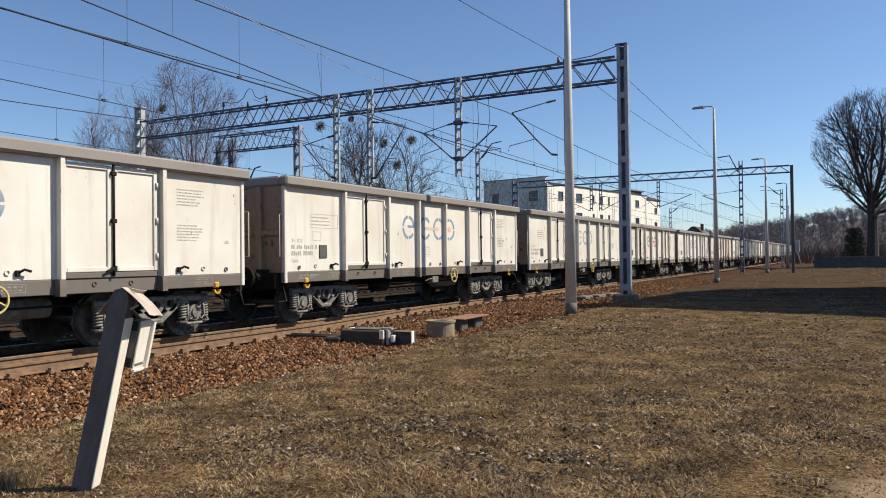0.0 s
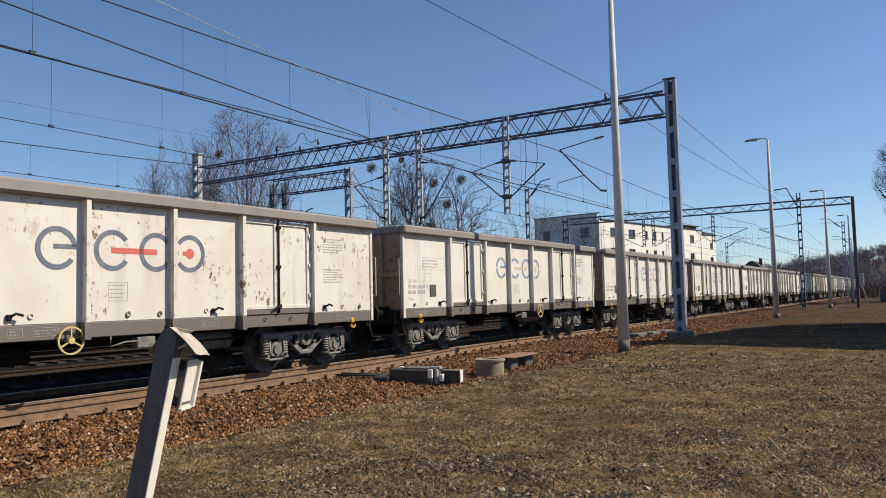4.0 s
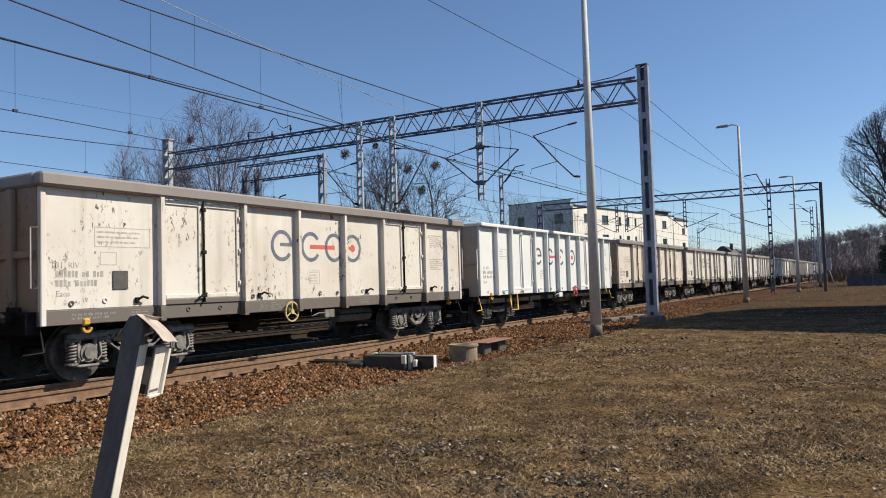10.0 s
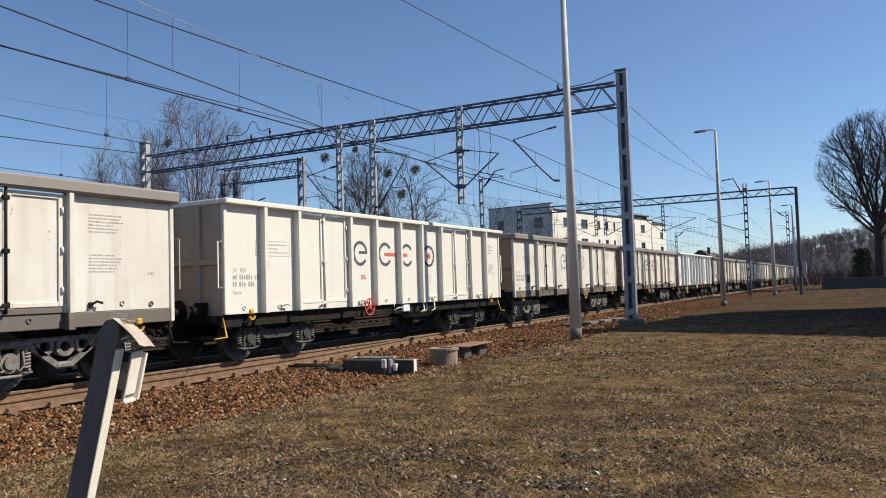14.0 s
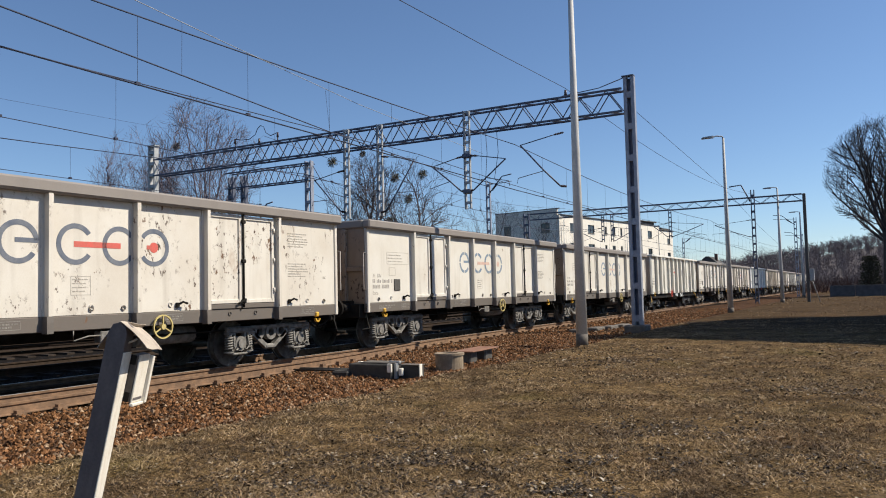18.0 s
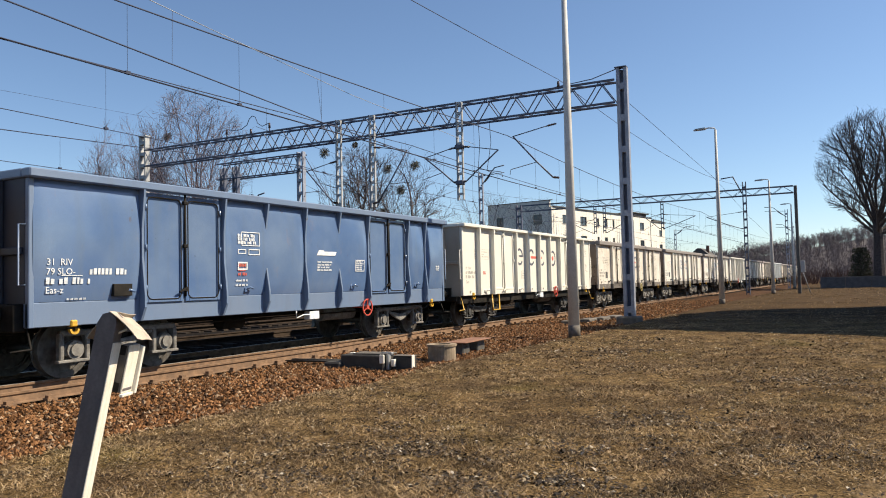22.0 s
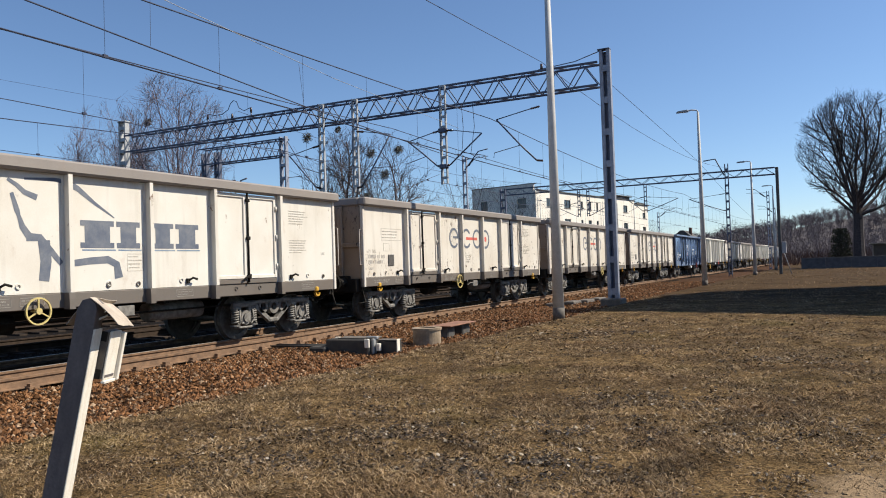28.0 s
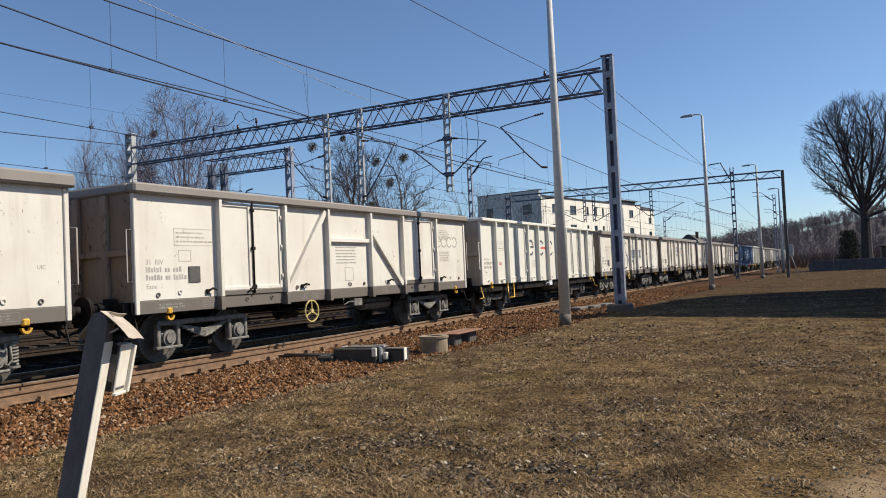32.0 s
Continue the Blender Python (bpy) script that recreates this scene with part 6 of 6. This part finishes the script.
def white_building():
    top = thing("apartment_building", "long white rendered flat-roofed building of four storeys", "building", pose(-45, 121.5, GROUND, 0, 0, -10.5))
    H, P = 14.1, 15.2
    wide = [(9.9, 12.2), (16.2, 17.0), (19.1, 20.4), (22.5, 23.3)]
    holes = [(a, b, z, z + 1.5) for a, b in wide for z in (1.3, 4.7, 8.0, 11.45)] + [(3.6, 5.4, z, z + 1.5) for z in (1.3, 4.7, 8.0, 11.45)]
    pierced(top, "wall", 0, 31, 0, H, 0, "x", 0.4, holes, RENDER_WALL)
    for h in holes:
        window_in(top, *h, 0, "x", 0.4)
    low = [(34.2, 36.1, z, z + 1.45) for z in (1.3, 4.7, 7.95, 11.55)]
    pierced(top, "wall", 31.004, 39.6, 0, H, 0.25, "x", 0.4, low, RENDER_WALL)
    for h in low:
        window_in(top, *h, 0.25, "x", 0.4)
    wing = [(44.3, 45.8, z, z + 1.2) for z in (1.1, 4.3, 7.6, 10.65)]
    pierced(top, "wall", 39.604, 47.2, 0, 13.4, 0, "x", 0.4, wing, RENDER_WALL)
    for h in wing:
        window_in(top, *h, 0, "x", 0.4)
    back = [(-b, -a, z, z + 1.6) for a, b in ((1.9, 3.7), (6.6, 7.2), (9.9, 11.4)) for z in (1.2, 4.6, 7.9, 11.3)]
    pierced(top, "wall", -13.2, -0.402, 0, P, 0, "y", 0.4, back, RENDER_WALL)
    for h in back:
        window_in(top, *h, 0, "y", 0.4)
    part("wall", Shape().box(-13.2, -12.8, 0.41, 47.2, 0, 13.3), RENDER_WALL, top)
    part("wall", Shape().box(-12.8, -0.41, 46.8, 47.2, 0, 13.3), RENDER_WALL, top)
    part("roof", Shape().box(-12.9, 0.22, 0.42, 30.9, H, H + 0.2, 0.05), ROOF_DARK, top, "thin dark roof edge")
    part("roof", Shape().box(-12.9, 0.4, 30.92, 39.75, H, H + 0.16, 0.05), ROOF_DARK, top)
    part("roof", Shape().box(-12.9, 0.2, 39.76, 47.5, 13.4, 13.6, 0.05), ROOF_DARK, top)
    part("parapet", Shape().box(-13.3, 0.08, -0.06, 0.40, P + 0.002, P + 0.14, 0.03), ROOF_DARK, top)
    part("stair_head", Shape().box(-7, -0.3, 31.6, 38.6, H + 0.2, 14.85, 0.05), ROOF_DARK, top)
    part("stair_roof", Shape().box(-7.2, 0.1, 31.2, 39.0, 14.86, 15.05, 0.03), ROOF_DARK, top)
    part("dormer", Shape().box(-5, 0.0, 41.5, 45.5, 13.6, 13.95, 0.05), ROOF_DARK, top)
    for y in (6, 21):
        part("chimney", Shape().box(-6, -5, y, y + 1.2, H + 0.18, 15.3, 0.04), BRICK_DARK, top)
    for y in (0.9, 24.6, 31.2, 39.3):
        part("rain_pipe", Shape().tube([(0.33, y, 0.2), (0.33, y, 13.3)], 0.06, 8), GALV, top, "grey rain pipe")


white_building()


def evergreen(x, y, h, r):
    """A dark evergreen shrub of many small leaf sprays on a few stems."""
    rnd = random.Random(91)
    top = thing("shrub", "dark evergreen shrub behind the yard wall", "shrub", pose(x, y, GROUND))
    v, f = [], []
    for k in range(7):
        a = k * 0.9
        twig(v, f, Vector((0, 0, -0.2)), Vector((math.cos(a) * r * 0.5, math.sin(a) * r * 0.5, h * rnd.uniform(0.5, 0.85))), 0.06, 0.02)
    me = bpy.data.meshes.new("stem")
    me.from_pydata(v, [], f)
    me.materials.append(BARK)
    tagged(part("stem", me, None, top), kind="stuff")
    v, f = [], []
    for _ in range(2600):
        u, a = rnd.random(), rnd.uniform(0, 6.3)
        w = r * rnd.random() ** 0.5 * (1.0 - 0.75 * u) ** 0.6 * (1 + 0.4 * noise.noise((u * 3, a, 2)))
        p = Vector((math.cos(a) * w, math.sin(a) * w, 0.1 + u * h))
        d = Vector((rnd.gauss(0, 1), rnd.gauss(0, 1), rnd.gauss(0.3, 0.7))).normalized() * 0.16
        e = d.cross((rnd.random(), rnd.random(), 0.3)).normalized() * 0.06
        k = len(v)
        v += [tuple(p - d), tuple(p + e), tuple(p + d), tuple(p - e)]
        f.append((k, k + 1, k + 2, k + 3))
    me = bpy.data.meshes.new("foliage")
    me.from_pydata(v, [], f)
    me.materials.append(grained("evergreen_leaf", (0.035, 0.04, 0.026), (0.055, 0.055, 0.036), 4, 0.8))
    part("foliage", me, None, top)


evergreen(0.42, 106, 4.6, 1.6)


def far_house():
    top = thing("house", "low far house with a dark pitched roof", "house", pose(-35.0, 200, GROUND))
    part("wall", Shape().box(-4.5, 4.5, 0, 9, 0, 5.2), grained("grey_render", (0.30, 0.28, 0.26), (0.25, 0.23, 0.21), 0.5), top)
    part("roof", Shape().prism([(-5.0, 5.1), (5.0, 5.1), (0.4, 8.9), (-0.4, 8.9)], "y", -0.4, 9.4), ROOF_DARK, top, "dark pitched roof")
    part("chimney", Shape().box(1.2, 1.9, 3, 3.7, 6.5, 9.6), BRICK_DARK, top)
    for x in (-2.8, 1.4):
        part("window", Shape().box(x, x + 1.3, -0.06, 0.02, 1.8, 3.2, 0.02), GLASS, top)


far_house()


# concrete darkened in colour for the shade on the wall's near side
WALL_SHADE = grained("concrete_shade_dark", (0.10, 0.10, 0.108), (0.07, 0.07, 0.076), 2, 0.9)


def yard_wall():
    top = thing("yard_wall", "low concrete wall under the large tree, toned dark for its shaded side", "wall", pose(-3.7, 96, GROUND), "", "structure")
    for k in range(7):
        part("wall_panel", Shape().box(k * 2.52, k * 2.52 + 2.5, 0, 0.14, -0.2, 1.18, 0.02), WALL_SHADE, top)
        part("coping", Shape().box(k * 2.52 - 0.01, k * 2.52 + 2.505, -0.04, 0.18, 1.18, 1.25, 0.015), WALL_SHADE, top)
    top = thing("shed", "long low dark shed behind the yard wall", "shed", pose(4.0, 108, GROUND))
    part("wall", Shape().box(0, 14, 0, 5, 0, 2.6), grained("shed_boards", (0.10, 0.085, 0.07), (0.07, 0.06, 0.05), 1), top)
    part("roof", Shape().box(-0.4, 14.4, -0.5, 5.4, 2.6, 2.78, 0.03), CONCRETE, top, "pale flat roof")


yard_wall()


def unseen_house():
    """Unseen house beside the view, shaped from the broad shade that it throws on the grass. Its dark walls keep
    bounced light out of that shade.
    """
    top = thing("station_building", "unseen dark brick building that throws the shade on the grass", "building", pose(2.45, 31.4, GROUND, 0, 0, -15))
    H = 12.0
    for box in ((0, 0.4, 0.4, 13.2), (0, 14, 0, 0.4), (0, 14, 13.2, 13.6), (13.6, 14, 0.4, 13.2)):
        part("wall", Shape().box(*box, 0, H), BRICK_DARK, top)
    part("roof", Shape().box(-0.1, 14.1, -0.1, 13.7, H, H + 0.2, 0.04), ROOF_DARK, top)
    part("gable", Shape().prism([(8.0, H + 0.2), (13.6, H + 0.2), (10.8, H + 1.4)], "x", 0.0, 14.0), ROOF_DARK, top)


unseen_house()

# ---- grass ----


def blade_material():
    """Dry blades, straw to brown, greener and darker in patches."""
    n = Nodes("dry_grass", 0.9)
    n.co = n.t.nodes.new("ShaderNodeTexCoord").outputs["Object"]
    g = n.t.nodes.new("ShaderNodeNewGeometry")
    c = n.ramp(g.outputs["Random Per Island"], (0.0, (0.042, 0.026, 0.014)), (0.28, (0.19, 0.122, 0.062)), (0.62, (0.375, 0.25, 0.128)), (1.0, (0.58, 0.44, 0.265)))
    c = n.mix(1.0, c, n.ramp(n.noise(2.2, 5), (0.36, 0.45), (0.62, 1.0)), "MULTIPLY")
    c = n.mix(n.ramp(n.noise(0.35, 4), (0.58, 0.0), (0.70, 0.4)), c, (0.20, 0.158, 0.050))
    c = n.mix(n.ramp(n.noise(0.8, 6), (0.50, 0.0), (0.62, 0.55)), c, (0.13, 0.08, 0.042))
    c = n.mix(n.ramp(n.noise(0.6, 4, (1, 1.3, 1)), (0.54, 0.0), (0.70, 0.5)), c, (0.36, 0.212, 0.09))
    return n.done(c)


BLADE = blade_material()


def grass():
    rnd = random.Random(4)
    v, f = [], []

    def blade(x, y, h, lean, w):
        z = bed(x, y) - 0.005
        a, b = rnd.uniform(0, 6.3), rnd.uniform(0, 6.3)
        dx, dy = math.cos(a) * lean * h, math.sin(a) * lean * h
        wx, wy = math.cos(b) * w, math.sin(b) * w
        k = len(v)
        v.extend(((x - wx, y - wy, z), (x + wx, y + wy, z), (x + dx * 0.5 + wx * 0.7, y + dy * 0.5 + wy * 0.7, z + h * 0.7), (x + dx * 0.5 - wx * 0.7, y + dy * 0.5 - wy * 0.7, z + h * 0.7), (x + dx, y + dy, z + h)))
        f.extend(((k, k + 1, k + 2, k + 3), (k + 3, k + 2, k + 4)))

    for _ in range(290000):
        d = 3.6 * math.exp(rnd.random() * 2.3)
        az = radians(rnd.uniform(-5, 64))
        x, y = -math.sin(az) * d, math.cos(az) * d
        if x < -7.0:
            continue
        p = noise.noise((x * 0.7, y * 0.7, 11)) + 0.6 * noise.noise((x * 2.6, y * 2.6, 5))
        if p < -0.2 and rnd.random() < 0.6:
            continue
        if noise.noise((x * 6.5, y * 6.5, 17)) + 0.5 * p < -0.05 and rnd.random() < 0.55:
            continue
        if x > -0.9 and y < 6.5 and rnd.random() < 0.8:
            continue
        q = d / 6
        blade(x, y, rnd.uniform(0.008, 0.027) * (1.35 if p > 0.3 else 1.0), rnd.uniform(0.8, 3.8), 0.0034 * max(1.0, q) * rnd.uniform(0.7, 1.5))
    # small clumps that catch the sun and shade the soil behind them
    for _ in range(10000):
        d = 3.8 * math.exp(rnd.random() * 1.75)
        az = radians(rnd.uniform(-4, 62))
        cx, cy = -math.sin(az) * d, math.cos(az) * d
        if cx < -7.1 or (cx > -0.9 and cy < 7.0) or noise.noise((cx * 0.8, cy * 0.8, 31)) < -0.12:
            continue
        q = max(1.0, d / 7)
        for _k in range(rnd.randint(6, 11)):
            blade(cx + rnd.gauss(0, 0.03), cy + rnd.gauss(0, 0.03), rnd.uniform(0.014, 0.042), rnd.uniform(0.5, 2.2), 0.0036 * q)
    # taller dry tufts
    for _ in range(30):
        d = rnd.uniform(4, 9)
        az = radians(rnd.uniform(2, 62))
        cx, cy = -math.sin(az) * d, math.cos(az) * d
        if cx < -7.2:
            continue
        for _k in range(rnd.randint(14, 40)):
            blade(cx + rnd.gauss(0, 0.05), cy + rnd.gauss(0, 0.05), rnd.uniform(0.03, 0.075), rnd.uniform(0.4, 1.6), 0.003)
    for _ in range(7000):
        y = 30 + 62 * rnd.random() ** 1.5
        x = rnd.uniform(-7.2, 0.10 * y + 1.0)
        if noise.noise((x * 0.35, y * 0.18, 41)) + 0.5 * noise.noise((x * 1.3, y * 0.9, 43)) < 0.0:
            continue
        blade(x, y, rnd.uniform(0.02, 0.07) * y / 45, rnd.uniform(0.5, 2.5), 0.010 * y / 40)
    for _k in range(160):
        blade(-5.35 + rnd.gauss(0, 0.09), 3.35 + rnd.gauss(0, 0.06), rnd.uniform(0.05, 0.16), rnd.uniform(0.2, 0.9), 0.003)
    me = bpy.data.meshes.new("dry_grass")
    me.from_pydata(v, [], f)
    me.materials.append(BLADE)
    tagged(new("dry_grass", me), "short dry straw-coloured winter grass", "grass", "", "stuff")


LITTER_PATCHES = ((-2.36, 6.79), (-2.2, 8.45), (-2.26, 5.44), (-0.27, 7.64), (-0.66, 12.58), (-4.75, 16.39), (-3.81, 6.2), (-3.47, 6.21), (-3.93, 5.14), (-4.65, 5.03), (-5.07, 5.88), (-4.39, 7.3), (-2.8, 5.55), (-1.42, 7.15), (-1.26, 9.02), (-1.88, 5.71))


def litter():
    """Dead leaves, chips and small stones strewn over the grass, thick in some patches."""
    rnd = random.Random(6)
    v, f = [], []

    def leaf(x, y, r):
        z, a = bed(x, y) + rnd.uniform(0.0, 0.022), rnd.uniform(0, 6.3)
        k, tip = len(v), rnd.uniform(-0.5, 0.8)
        for j in range(5):
            w = a + j * 1.2566
            q = r * rnd.uniform(0.6, 1.2)
            v.append((x + math.cos(w) * q, y + math.sin(w) * q, z + math.cos(w - a) * tip * r + rnd.uniform(-0.2, 0.3) * r))
        f.extend(((k, k + 1, k + 2), (k, k + 2, k + 3), (k, k + 3, k + 4)))

    for _ in range(17000):
        d = 3.8 * math.exp(rnd.random() * 1.75)
        az = radians(rnd.uniform(-5, 60))
        x, y = -math.sin(az) * d, math.cos(az) * d
        if x < -7.3 or noise.noise((x * 0.5, y * 0.5, 21)) + 0.5 * noise.noise((x * 1.9, y * 1.9, 25)) < -0.05:
            continue
        leaf(x, y, rnd.uniform(0.006, 0.017) * max(1.0, d / 9))
    for px, py in LITTER_PATCHES:
        far = math.hypot(px, py)
        for _ in range(560):
            x, y = px + rnd.gauss(0, 0.05 * far), py + rnd.gauss(0, 0.045 * far)
            if noise.noise((x * 3.0, y * 3.0, 9)) > -0.12 and x > -7.0:
                leaf(x, y, rnd.uniform(0.008, 0.022) * max(1.0, far / 9))
    me = bpy.data.meshes.new("leaf_litter")
    me.from_pydata(v, [], f)
    me.materials.append(island("dead_leaves", ((0.0, (0.016, 0.011, 0.008)), (0.50, (0.036, 0.025, 0.017)), (0.70, (0.12, 0.078, 0.045)), (0.86, (0.24, 0.17, 0.10)), (0.96, (0.30, 0.25, 0.18)), (1.0, (0.42, 0.38, 0.32)))))
    tagged(new("leaf_litter", me), "dead leaves and chips strewn over the grass", "leaf litter", "", "stuff")


grass()
litter()


def motions():
    for k, ob in WAGONS.items():
        first = FIRST - PITCH * (k - 1) + HALF
        walk(ob, [(t, along(first + s)) for t, s in TRAVEL])
    # the wheels roll; all axles at one place of a bogie share their turning
    for tag in ("low_a", "low_b"):
        sets = [o for o in scene.objects if o.get("turns") == tag]
        one = sets[0]
        y = one.location.y
        walk(one, [(t / 15, pose(0, y, 0.46, -math.degrees(travelled(t / 15) / 0.46))) for t in range(0, 481)])
        for o in sets[1:]:
            o.rotation_mode = "QUATERNION"
            o.animation_data_create()
            o.animation_data.action = one.animation_data.action
            o.animation_data.action_slot = one.animation_data.action_slot


motions()
